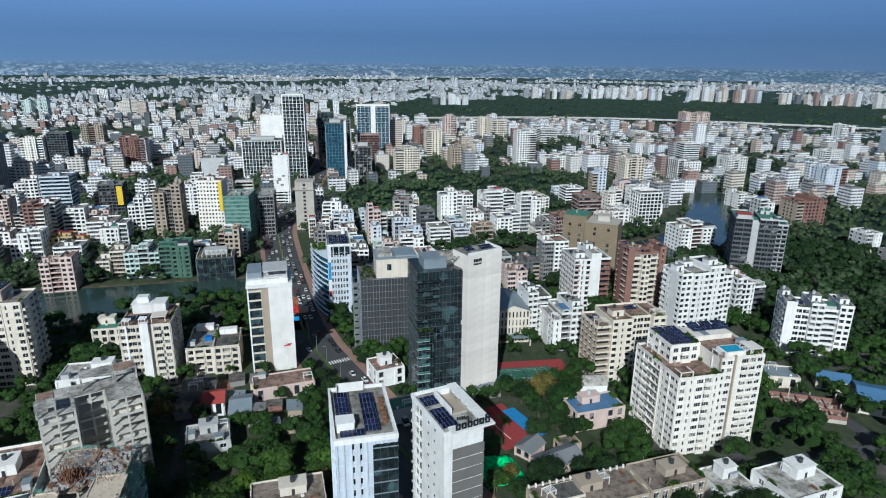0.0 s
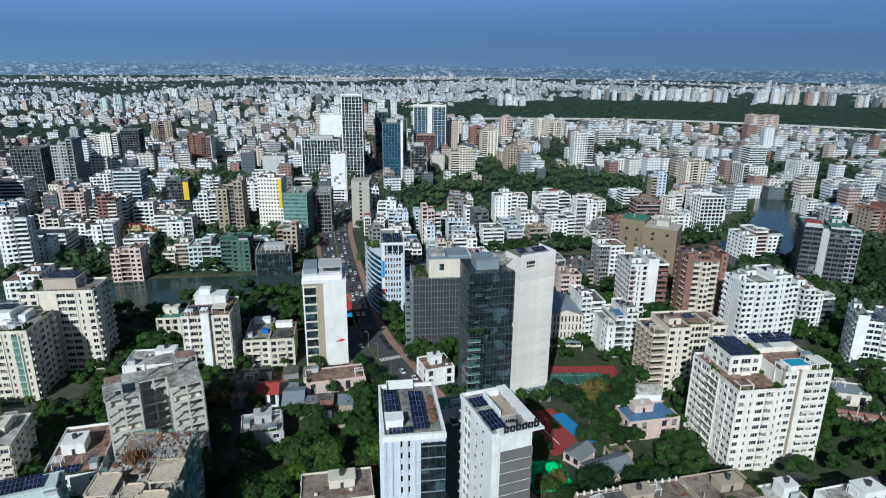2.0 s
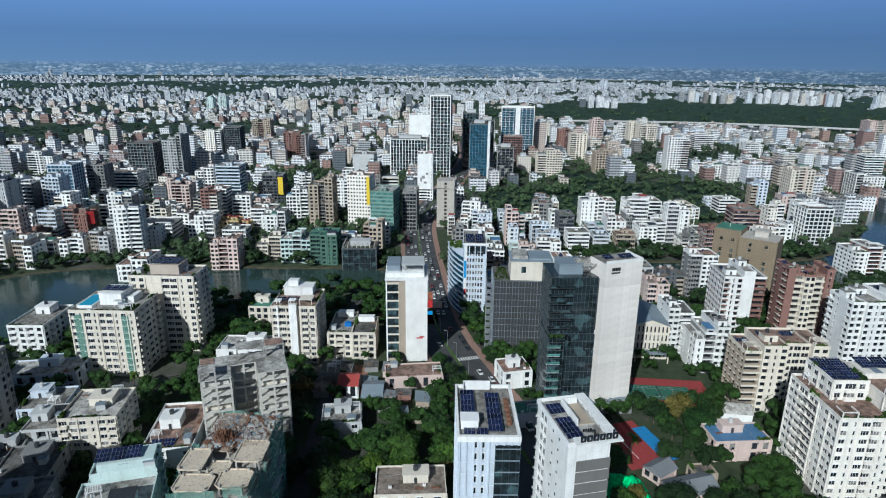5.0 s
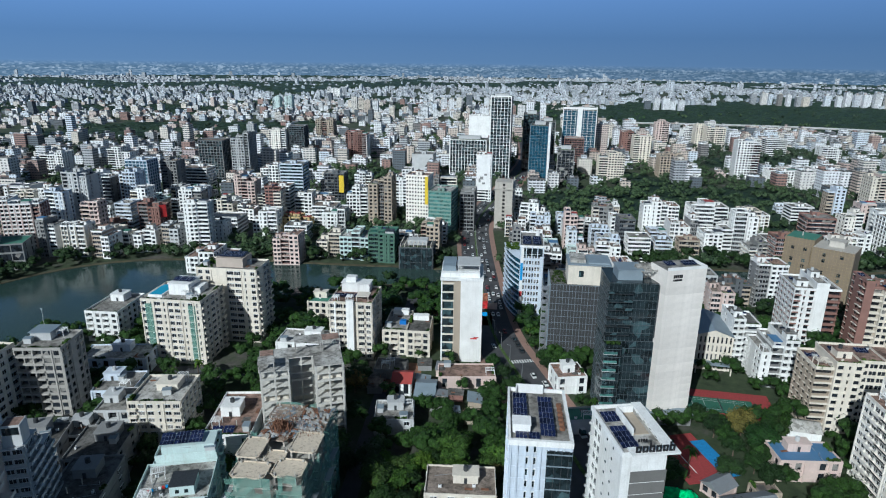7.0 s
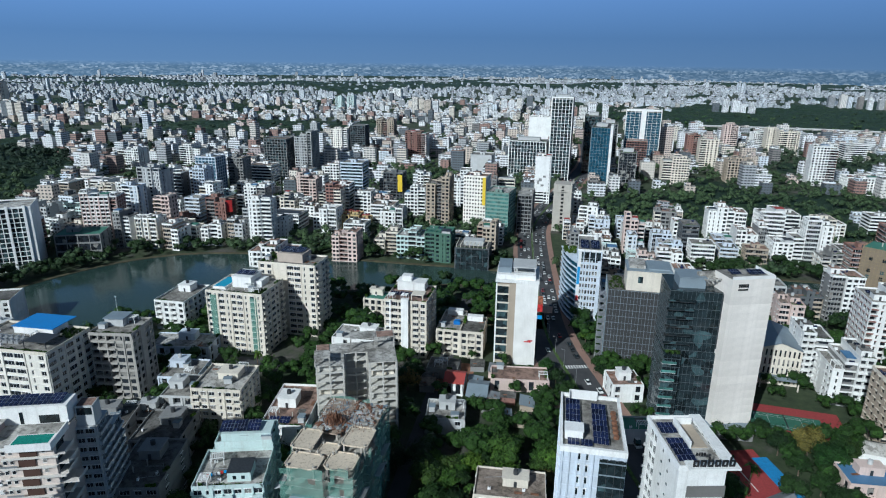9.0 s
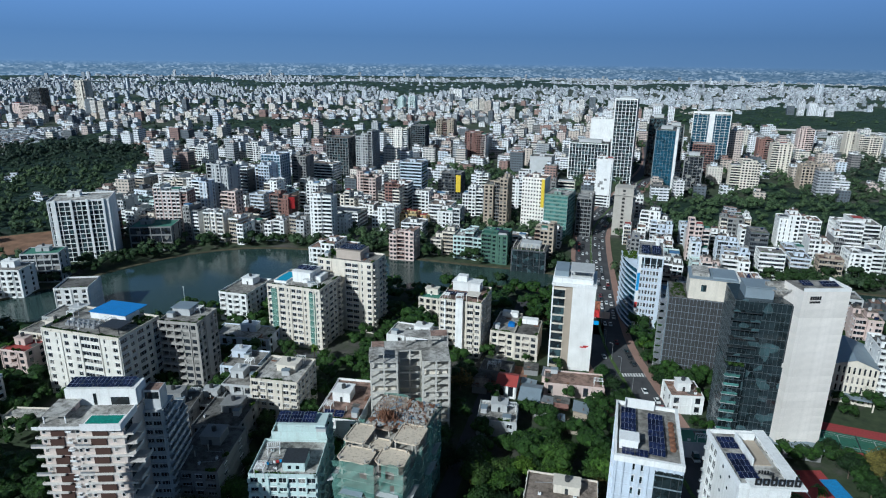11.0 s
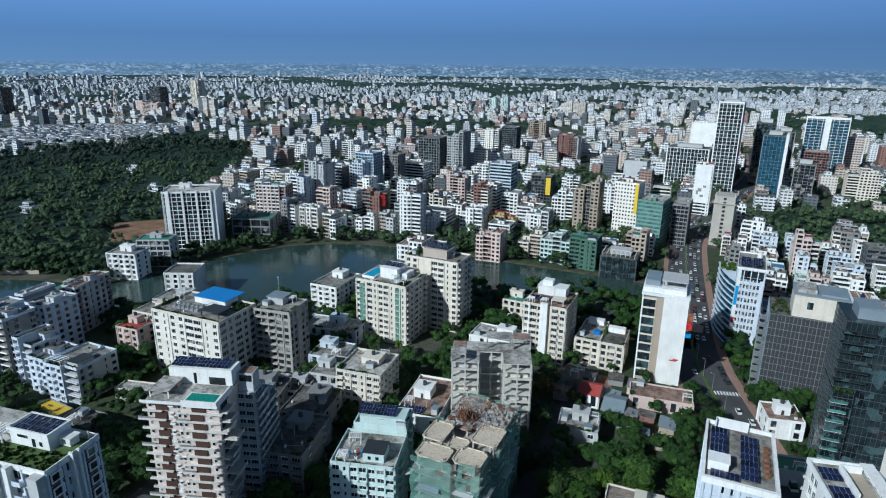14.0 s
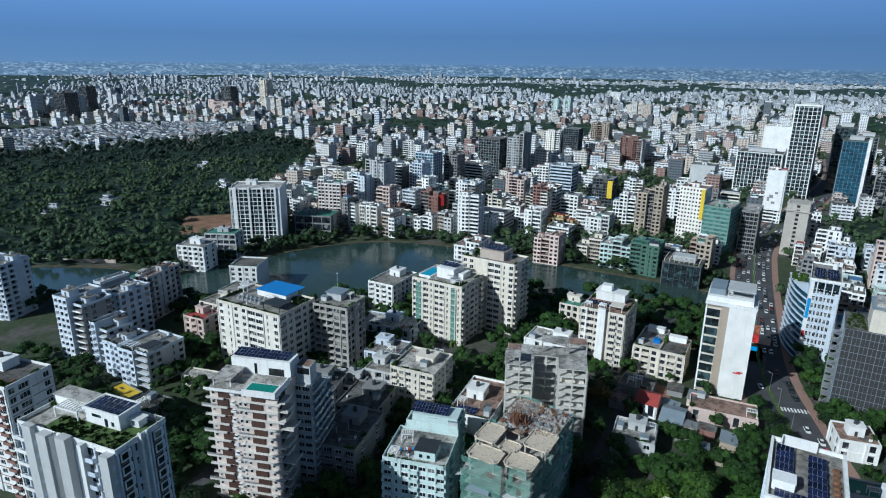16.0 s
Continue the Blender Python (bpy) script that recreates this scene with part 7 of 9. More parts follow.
def sports_court():
    th = thing("tennis_court", "green tennis court inside a red surround", "tennis court", 42.0, 259.0, 8.0)
    claim(42, 259, 36, 22, 8)
    part("surround", Shape().box(-19, -11, 0.02, 18, 11, 0.16), COURTR, th)
    part("playing_field", Shape().box(-18, -7.5, 0.165, 10, 4.5, 0.18), COURTG, th)
    s = Shape()
    for y in (-6.4, -5.0, 1.8, 3.2):
        s.box(-15.0, y - 0.05, 0.185, 7.5, y + 0.05, 0.19)
    for x in (-15, -10, -3.8, 2.4, 7.5):
        s.box(x - 0.05, -6.4, 0.191, x + 0.05, 3.2, 0.195)
    part("lines", s, TRIM, th, "white court lines")
    part("net", Shape().box(-3.83, -7, 0.2, -3.77, 3.8, 1.1), STEEL, th)
    t2 = thing("shed_roof", "long green sheet roof beside the court", "roof", 18.0, 249.0, 30)
    part("roof", Shape().box(-5, -8, 4.2, 5, 8, 4.5), GREENROOF, t2)
    part("wall", Shape().box(-4.6, -7.6, 0, 4.6, 7.6, 4.2), BRICK, t2)
    t3 = thing("play_yard", "red play yard with a bright blue track", "sports court", 27.5, 216.0, 30)
    claim(27, 216, 22, 26, 30)
    part("surface", Shape().box(-12, -14, 0.02, 6, 14, 0.16), COURTR, t3)
    part("track", Shape().box(2.5, -13, 0.165, 8.5, 9, 0.2), plain("blue_court", (0.03, 0.22, 0.5), 0.8), t3)
    part("line", Shape().box(-6, -9, 0.165, -5.7, 9, 0.18), TRIM, t3)


def brick_shell():
    """Roofless walls of a house being built."""
    th = thing("unfinished_house", "roofless red brick walls of an unfinished house", "unfinished house", 153.0, 228.5, -15.0)
    claim(153, 228.5, 27, 15, -15)
    rnd = random.Random(77)
    part("slab", Shape().box(-13.5, -7.5, 0, 13.5, 7.5, 1.6), CONC, th)
    for x in (-13.4, -8, -2.5, 3, 8, 13.1):
        part("wall", Shape().box(x, -7.4, 1.6, x + 0.3, 7.4, rnd.uniform(2.8, 4.2)), BRICK, th, "rough red brick wall")
    for y in (-7.4, -2.4, 2.6, 7.1):
        part("wall", Shape().box(-13.1, y, 1.6, 13.1, y + 0.28, rnd.uniform(2.6, 3.9)), BRICK, th, "rough red brick wall")
    for x in (-13.3, -5, 3, 12.9):
        for y in (-7.3, 0, 7.0):
            part("column", Shape().box(x, y, 1.6, x + 0.45, y + 0.45, 5.0 + rnd.uniform(0, 1.2)), CONC, th)
    q = Shape()
    for _ in range(90):
        m = pose(rnd.uniform(-13, 13), rnd.uniform(-7, 7), 1.65, rnd.uniform(-8, 8), rnd.uniform(-8, 8), rnd.uniform(0, 180))
        q.box(-rnd.uniform(0.4, 1.8), -rnd.uniform(0.1, 0.6), 0, rnd.uniform(0.4, 1.8), rnd.uniform(0.1, 0.6), rnd.uniform(0.1, 0.8), rnd.choice((0, 1, 2)), m)
    part("rubble", q, [BRICK, CONC, TERRA], th, "bricks and planks lying about", "stuff")


def green_cloth():
    """Bright green netting thrown over a low frame."""
    rnd = random.Random(31)
    n, s = 16, Shape()
    for i in range(n):
        for j in range(n):
            x, y = (i / (n - 1) - 0.5) * 15, (j / (n - 1) - 0.5) * 16
            edge = min(i, j, n - 1 - i, n - 1 - j) / 4
            s.v.append((x + rnd.uniform(-0.5, 0.5), y + rnd.uniform(-0.5, 0.5), 0.3 + min(1, edge) * (3.2 + 1.6 * math.sin(x * 0.7) * math.cos(y * 0.5) + rnd.uniform(-0.6, 0.6))))
    s.f = [(i * n + j, (i + 1) * n + j, (i + 1) * n + j + 1, i * n + j + 1) for i in range(n - 1) for j in range(n - 1) if not (i > 9 and j > 10)]
    s.m = [0] * len(s.f)
    solid("netting", s, GREENTARP, "crumpled bright green netting over a low frame", "netting", at=pose(21.0, 186.0, 0, 0, 0, 20))
    claim(21.0, 186.0, 15, 15, 20)


sports_court()
brick_shell()
house("low shed with patched tin roofs", 33.0, 197.0, 9.0, 7.0, 3.6, 48.0, PINK, TINROOF, 1, "ss", True)
house("small shed with a rusty roof", 47.5, 199.5, 8.0, 6.0, 3.4, 20.0, BEIGE, ROOFB, 1, "ss")
green_cloth()


def shanty(x, y, w, d, h, yaw, wall, roof, tilt):
    """A small lean-to shed under one sloping corrugated sheet, with ballast lying on it."""
    th = thing("shed", "small patched shed under a sloping corrugated sheet", "shed", x, y, yaw, group="tin sheds")
    claim(x, y, w, d, yaw)
    rise = d * tilt
    part("wall", Shape().prism([(-w / 2, -d / 2), (w / 2, -d / 2), (w / 2, d / 2), (-w / 2, d / 2)], 0, h), wall, th)
    s, n = Shape(), max(6, int(w / 0.45))
    for k in range(n):
        a, b = -w / 2 - 0.3 + (w + 0.6) * k / n, -w / 2 - 0.3 + (w + 0.6) * (k + 1) / n
        za, zb = (0.08, 0.0) if k % 2 else (0.0, 0.08)
        s.face([(a, -d / 2 - 0.4, h + za), (b, -d / 2 - 0.4, h + zb), (b, d / 2 + 0.4, h + rise + zb), (a, d / 2 + 0.4, h + rise + za)])
        s.face([(a, -d / 2 - 0.4, h + za - 0.06), (a, d / 2 + 0.4, h + rise + za - 0.06), (b, d / 2 + 0.4, h + rise + zb - 0.06), (b, -d / 2 - 0.4, h + zb - 0.06)])
    part("roof", s, roof, th)
    part("gable_wall", Shape().prism([(-w / 2, d / 2 - 0.2), (w / 2, d / 2 - 0.2), (w / 2, d / 2), (-w / 2, d / 2)], h, h + rise - 0.1), wall, th)
    part("ballast", Shape().box(-w * 0.3, -d * 0.2, h + rise * 0.4, -w * 0.3 + 1.6, -d * 0.2 + 0.3, h + rise * 0.4 + 0.35), RUST, th, "board lying on the roof")


def shanties():
    rnd = random.Random(83)
    roofs = (TINROOF, ROOFB, STEELROOF, TERRA, TINROOF, REDROOF, ROOFD, ROOFB)
    for k in range(70):
        x, y = rnd.uniform(-108, -56), rnd.uniform(208, 246)
        w, d = rnd.uniform(4, 8.5), rnd.uniform(3.5, 6.5)
        if is_free(x, y, 2.6) and line_gap(x, y, AVENUE) > 19:
            shanty(x, y, w, d, rnd.uniform(2.6, 4.2), rnd.choice((14, 20, 104, 110)), rnd.choice((PINK, GREY, BRICK, PALE, BEIGE)), roofs[k % len(roofs)], rnd.uniform(0.08, 0.2))


shanties()
solid("construction_yard", Shape().box(-17, -9, 0.02, 17, 9, 0.06), SOIL, "bare red-brown building yard", "yard", at=pose(-92, 308, 0, 0, 0, 14))
solid("yard", Shape().box(-8, -14, 0.02, 8, 14, 0.06), SOIL, "bare red-brown yard beside the cream block", "yard", at=pose(-98, 234, 0, 0, 0, 14))
solid("yard_wall", Shape().box(-20, -0.3, 0, 20, 0.3, 4.0), PINK, "low pinkish wall along the yard", "wall", at=pose(-96, 322, 0, 0, 0, 14))
solid("park_field", Shape().box(-24, -30, 0.02, 24, 30, 0.08), plain("bare_field", (0.23, 0.13, 0.075), 0.95, 0, 0.1, 0.5), "bare brown playing field in the park", "field", at=pose(-505, 238, 0, 0, 0, 60))
claim(-505, 238, 50, 62, 60)

# ---------------------------------------------------------------- the town beyond the lake: blocks that stand out
framed_tower("tall slab tower with a white frame over dark glass", -177, 735, 25, 44, 96, 10.6, 6, WHITE, GLASSD, 0.5, 4.0, dark_side=DARKGREY)
framed_tower("long office podium with a white grid over dark glass", -219, 741, 46, 30, 43, 9, 12, WHITE, GLASSD, 0.45, 4.2, crown=0.8, name="office_building")
fronted("blank white plant tower behind the slab", -232, 840, 30, 20, 64, 10, WHITE, style="blank")
blue = framed_tower("blue glass office tower with a white edge", -128, 726, 21, 34, 66, 8, 6, STEELROOF, GLASSB, 0.18, 3.6, crown=0.4)
part("fin", Shape().box(10.6, -18.2, 0, 13.4, 8, 68.5), WHITE, blue, "tall white end wall")
framed_tower("white framed hotel tower with two bays of blue glass", -106, 930, 48, 26, 70, 8, 8, WHITE, GLASSB, 0.4, 3.7, split=7.0, crown=4.5, name="hotel")
framed_tower("dark glass tower beside the avenue", -152, 800, 20, 40, 72, 10, 5, DARKGREY, GLASSD, 0.3, 3.6, crown=0.6)
framed_tower("dark office tower beside the avenue", -140, 860, 20, 36, 58, 10, 5, GREY, GLASSD, 0.4, 3.6, crown=0.6)
framed_tower("grey office block with glass bands", -95, 722, 19, 22, 40, 8, 4, GREY, GLASS, 0.35, 3.3, crown=0.6, name="office_building")
fronted("brown brick office block by the avenue", -102, 851, 26, 22, 38, 8, BRICK, style="grid")
fronted("narrow tower carrying a huge white poster", -160, 600, 16, 18, 47, 12, WHITE, style="punched")
poster = solid("poster", Shape().box(-7, -0.3, 12, 7, 0, 47), TRIM, "huge white poster with dark printed shapes", "poster", at=pose(-160.1, 599.2, 0, 0, 0, 12))
for a, b, c, e in ((-4.6, 20, -2.6, 24), (-3.2, 23, 0, 26), (1, 27, 3.6, 29), (-1, 18, 2, 20)):
    part("print", Shape().box(a, -0.4, b, c, -0.31, e), GREY, poster, "dark printed shape")


def concrete_tower():
    """Bare concrete lift tower with one column of square openings and an overhanging top slab."""
    th = thing("unfinished_tower", "raw concrete tower with one column of square openings", "tower", -117, 512, 6)
    claim(-117, 512, 16, 18, 6)
    s = Shape()
    for side, (fm, length) in sides(15, 17).items():
        spans = [(length / 2 - 1.1, length / 2 + 1.1)] if side == "front" else [(length / 2 - 2.2, length / 2 + 2.2)] if side == "right" else []
        pierced(s, fm, length, [(k * 3.3 + 0.9, k * 3.3 + 2.9) for k in range(12)] if spans else [], 0, 40, spans, 1.2)
    # black faces close the openings, standing in for the shade inside
    part("wall", s, [CONC, BLACK], th)
    for k in range(1, 12):
        part("slab_edge", Shape().box(-7.75, -8.75, k * 3.3 - 0.12, 7.75, 8.75, k * 3.3 + 0.12), CONC, th)
    part("slab", Shape().box(-8.6, -9.6, 34.4, 8.6, 9.6, 35.0).box(-7.8, -8.8, 40, 7.8, 8.8, 40.6), CONC, th, "overhanging concrete slab")
    for a, b in itertools.product((-6.8, 6.8), (-7.8, 7.8)):
        part("column", Shape().box(a - 0.35, b - 0.35, 40.6, a + 0.35, b + 0.35, 42.6), CONC, th)


concrete_tower()
fronted("white tower dotted with small windows", -188, 485, 20, 17, 44, 5, WARM, style="dotted")
fronted("green glass office with bands", -159, 461, 19, 26, 37, 5, paint("grey_green_panel", (0.20, 0.30, 0.26)), glass=GLASSG, style="bands", name="office_building")
fronted("grey office behind the green one", -143, 485, 12, 30, 32, 12, GREY, style="grid")
lake_office = framed_tower("dark blue glass office on the lakeside", -147, 377, 23, 20, 15, 14, 6, DARKGREY, GLASSD, 0.14, 5.0, crown=1.0, name="office_building")
for k in range(8):
    part("roof_beam", Shape().box(-11 + k * 3.0, -9.5, 17.6, -10.6 + k * 3.0, 8, 18.0).box(-11 + k * 3.0, -9.4, 15.2, -10.7 + k * 3.0, -9.1, 17.6), CREAM, lake_office, "pale roof beam")
fronted("green unfinished block under green netting", -175, 381, 19, 20, 21, 14, paint("green_net_wall", (0.085, 0.17, 0.125), 0.6), glass=GLASSD, style="deep", roof=GREENROOF)
fronted("white office with dark window bands", -321, 500, 22, 20, 43, 14, BLUEW, glass=GLASSD, style="bands", name="office_building")
fronted("blank grey block without windows", -264, 700, 26, 24, 28, 10, PALE, style="blank")
fronted("tall dark apartment tower with pale bands", -474, 577, 28, 24, 48, 14, DARKGREY, glass=GLASSD, style="grid", accent=GREY)
fronted("tall grey apartment tower", -446, 592, 20, 26, 53, 14, PALE, style="deep")
fronted("twin grey apartment tower beside the park", -437, 366, 20, 22, 49, 18, PALE, style="deep", strip=GREY)
fronted("white tower with a dark strip of balconies", -452, 404, 17, 18, 41, 16, WHITE, style="balcony", strip=DARKGREY)
fronted("orange and white lakeside slab with open floors", -428, 311, 26, 18, 36, 30, WHITE, style="deep", accent=PINK, strip=BRICK)
fronted("tall pale tower with blue glass", -468, 462, 22, 20, 43, 14, BLUEW, glass=GLASSB, style="grid")
fronted("grey tower with recessed floors", -456, 490, 17, 18, 36, 14, GREY, style="deep")
fronted("white apartment tower with square windows", -379, 428, 20, 16, 27, 16, WHITE, style="punched")
fronted("pink brick block with white balconies", -367, 489, 20, 18, 28, 14, PINK, style="balcony", strip=BRICK)
fronted("white and beige apartment tower", -508, 760, 24, 20, 40, 14, WARM, style="punched", strip=WHITE)
fronted("dark glass office tower with grey frames", -485, 775, 22, 22, 45, 14, DARKGREY, glass=GLASSD, style="grid")
fronted("brown tower behind bamboo scaffolding", -533, 940, 30, 24, 38, 14, BEIGE, glass=GLASSD, style="deep")
fronted("beige stone office with dark strips", -216, 470, 20, 20, 40, 12, BEIGE, style="deep", strip=DARKGREY)
fronted("brown apartment tower beyond the expressway", 480, 1190, 48, 30, 46, 8, PINK, accent=CREAM, style="balcony", strip=CREAM)
fronted("white tower with a red strip", 112, 840, 27, 20, 46, 10, WHITE, style="balcony", strip=BRICK)
fronted("dark glass house with a white end", 352, 880, 24, 20, 28, 10, WHITE, glass=GLASSD, style="bands")
fronted("bluish white narrow tower", 163, 636, 14, 14, 30, 10, BLUEW, style="punched")
fronted("red brick block with white bands", 131, 538, 21, 18, 23, 10, BRICK, style="bands", accent=WHITE)
fronted("white gridded block by the channel", 182, 530, 21, 18, 29, 10, WHITE, style="grid")
fronted("cream and pink apartment tower", 218, 700, 25, 20, 33, 12, CREAM, style="balcony", strip=PINK)
fronted("pink apartment house with white balconies", -51, 464, 15, 14, 26, 12, PINK, style="balcony", strip=WHITE)
fronted("white house with deep square openings", -91, 506, 22, 14, 20, 8, WHITE, style="deep", strip=WHITE)
fronted("grey beige apartment house", -34, 516, 16, 14, 23, 12, GREY, style="punched", strip=CREAM)
fronted("bright white block among trees", 12, 538, 29, 18, 23, 12, WHITE, style="punched", strip=WHITE)
fronted("red-framed unfinished tower with a red cloth", -372, 373, 18, 16, 28, 14, BRICK, glass=GLASSD, style="deep")
solid("red_cloth", Shape().box(-2.6, -0.15, 17, 2.6, 0, 27), ADRED, "red cloth hung on the unfinished tower", "cloth", at=pose(-362.6, 378.5, 0, 0, 0, 50))
fronted("yellow house with a red roof", -274, 428, 23, 16, 12.5, 14, OCHRE, style="punched", roof=REDROOF)
fronted("dark tower with a yellow panel", -295, 535, 20, 16, 30, 14, DARKGREY, style="grid")
solid("panel", Shape().box(-2.4, -0.3, 12, 2.4, 0, 29), ADYEL, "tall yellow sign panel", "sign", at=pose(-287.5, 535.6, 0, 0, 0, 14))
solid("panel", Shape().box(-1.4, -0.3, 20, 1.4, 0, 44), ADYEL, "tall yellow sign panel", "sign", at=pose(-179.4, 485.2, 0, 0, 0, 5))
for tone, X, Y, W, D, T in ((DARKGREY, -1586, 426, 46, 30, 58), (DARKGREY, -1769, 532, 30, 26, 62), (PALE, -1690, 480, 34, 26, 46), (PINK, -1479, 743, 72, 24, 31), (WHITE, -1792, 938, 30, 26, 44), (CREAM, -1549, 911, 26, 26, 78), (DARKGREY, -1620, 840, 36, 26, 60), (MINT, -940, 1470, 20, 22, 37), (MINT, -966, 1452, 20, 22, 36), (WHITE, -1083, 1985, 46, 26, 34), (CREAM, -15, 925, 24, 20, 37), (BRICK, -38, 975, 18, 18, 37), (PINK, 12, 1140, 22, 20, 38), (CREAM, 81, 1135, 33, 20, 37)):
    fronted({"dark_grey_panel": "dark glass", "pale_grey_paint": "pale grey", "pink_paint": "pinkish", "white_paint": "white", "cream_paint": "cream", "mint_paint": "pale green", "red_brick_cladding": "red brick"}[tone.name] + " tower standing above the far town", X, Y, W, D, T, 14, tone, style="grid" if tone is DARKGREY else "punched", bays=5.0, strip=tone)
# apartment blocks of the town, each in its place
block("white apartment block with balconies", -291, 501, 18, 16, 16.5, 14, WHITE)
block("white apartment block with a water tank on the roof", -254, 506, 19, 17, 22.9, 14, WHITE)
block("white apartment block with a flat roof", -293, 418, 20, 18, 16.8, 14, WHITE)
block("cream apartment block with a flat roof", -218, 387, 18, 16, 14.0, 14, CREAM)
block("pale green apartment block with a flat roof", -198, 390, 22, 20, 16.3, 14, MINT)
block("pink apartment block with a flat roof", -237, 361, 18, 16, 21.2, 14, PINK)
block("white apartment block with a water tank on the roof", -247, 448, 19, 17, 19.3, 14, WHITE)
block("red brick apartment block with a flat roof", -400, 799, 30, 22, 39.2, 14, BRICK)
block("white apartment block with balconies", -521, 787, 24, 21, 35.2, 14, WHITE)
block("white flat-roofed apartment house", -268, 470, 21, 19, 15.6, 14, WHITE)
block("pale blue apartment block with a flat roof", -25, 448, 16, 15, 17.5, 14, BLUEW)
block("white apartment block with a flat roof", -4, 456, 16, 15, 17.8, 14, WHITE)
block("white apartment block with balconies", 49, 561, 30, 22, 22.0, 14, WHITE)
block("white apartment block with a water tank on the roof", 27, 507, 21, 18, 19.4, 14, WHITE)
block("white apartment block with balconies", 51, 491, 21, 19, 17.4, 14, WHITE)
block("white flat-roofed apartment house", 86, 519, 22, 19, 8.9, 14, WHITE)
block("cream apartment block with a flat roof", -48, 781, 30, 22, 29.6, 14, CREAM)
block("beige apartment block with a flat roof", 22, 828, 30, 22, 26.1, 14, BEIGE)
block("white apartment block with a water tank on the roof", 145, 814, 30, 22, 18.4, 14, WHITE)
block("white apartment block with balconies", 179, 816, 30, 22, 22.1, 14, WHITE)
block("white apartment block with balconies", 132, 1022, 30, 22, 27.2, 14, WHITE)
block("white apartment block with a water tank on the roof", 176, 1073, 30, 22, 26.6, 14, WHITE)
block("white flat-roofed apartment house", 241, 1029, 27, 22, 22.9, 14, WHITE)
block("white apartment block with a water tank on the roof", 129, 614, 19, 17, 17.2, 14, WHITE)
block("white apartment block with a water tank on the roof", 293, 749, 30, 22, 23.6, 14, WHITE)
block("white apartment block with balconies", 359, 767, 27, 22, 24.2, 14, WHITE)
block("white apartment block with a water tank on the roof", 381, 719, 30, 22, 16.2, 14, WHITE)
block("bluish white apartment block with a flat roof", 426, 676, 30, 22, 30.4, 14, BLUEW)
block("white apartment block with a flat roof", 302, 613, 23, 21, 11.3, 14, WHITE)
block("red brick apartment block with a flat roof", 326, 547, 30, 22, 21.5, 14, BRICK)
block("white apartment block with balconies", 193, 464, 30, 22, 17.6, 14, WHITE)
block("white apartment block with a water tank on the roof", 504, 860, 30, 22, 11.5, 14, WHITE)
block("white flat-roofed apartment house", 536, 862, 30, 22, 26.8, 14, WHITE)
block("white apartment block with balconies", 350, 1112, 30, 22, 19.6, 14, WHITE)
block("cream apartment block with a flat roof", 93, 1126, 30, 22, 34.7, 14, CREAM)
block("white apartment block with a water tank on the roof", 58, 1164, 30, 22, 30.7, 14, WHITE)
block("white apartment block with balconies", 758, 1187, 30, 22, 25.9, 14, WHITE)
block("white apartment block with a water tank on the roof", -330, 414, 26, 22, 12.6, 14, WHITE)
block("white apartment block with balconies", -262, 414, 18, 16, 12.0, 14, WHITE)
block("white flat-roofed apartment house", -277, 330, 30, 22, 10.5, 14, WHITE)
block("white apartment block with balconies", -392, 583, 30, 22, 22.7, 14, WHITE)
block("white apartment block with a water tank on the roof", -459, 537, 28, 22, 25.7, 14, WHITE)
block("white apartment block with a water tank on the roof", -588, 393, 30, 22, 17.8, 14, WHITE)
block("white flat-roofed apartment house", -585, 431, 30, 22, 15.5, 14, WHITE)
block("white apartment block with a water tank on the roof", -544, 423, 30, 22, 17.9, 14, WHITE)
block("white flat-roofed apartment house", -514, 445, 29, 22, 26.9, 14, WHITE)
block("white flat-roofed apartment house", -632, 606, 30, 22, 26.8, 14, WHITE)
block("white apartment block with a water tank on the roof", -690, 561, 30, 22, 22.8, 14, WHITE)


# ---------------------------------------------------------------- the rest of the town, plot by plot
def in_sight(x, y, pad=3.0):
    a = math.degrees(math.atan2(-x, y))
    return -37.5 - pad < a < 81 + pad


plot = random.Random(41)
W_, C_, P_, N_, B_ = (WHITE, "white"), (CREAM, "cream"), (PINK, "pinkish"), (BLUEW, "bluish white"), (GREY, "grey cement")
TONES_WEST = (W_,) * 11 + (N_,) * 4 + (C_,) * 3 + (B_, B_, P_, (PALE, "pale grey"), (PALE, "pale grey"), (DARKGREY, "dark grey"), (DARKGREY, "dark grey"), (BRICK, "red brick"), (MINT, "mint green"), (BEIGE, "beige"))
TONES_EAST = (W_,) * 14 + (C_,) * 3 + (P_,) * 2 + ((WARM, "warm white"),) * 4 + (B_, (BEIGE, "beige"), (BRICK, "red brick"), (PALE, "pale grey"), (DARKGREY, "dark grey"))


def grove(x, y):
    """Clumps of trees left standing between the plots."""
    s = math.sin(x / 61 + 1.7 * math.sin(y / 97)) + math.sin(y / 53 + 1.9 * math.sin(x / 83))
    return s > (0.95 if x > 60 else 1.35)


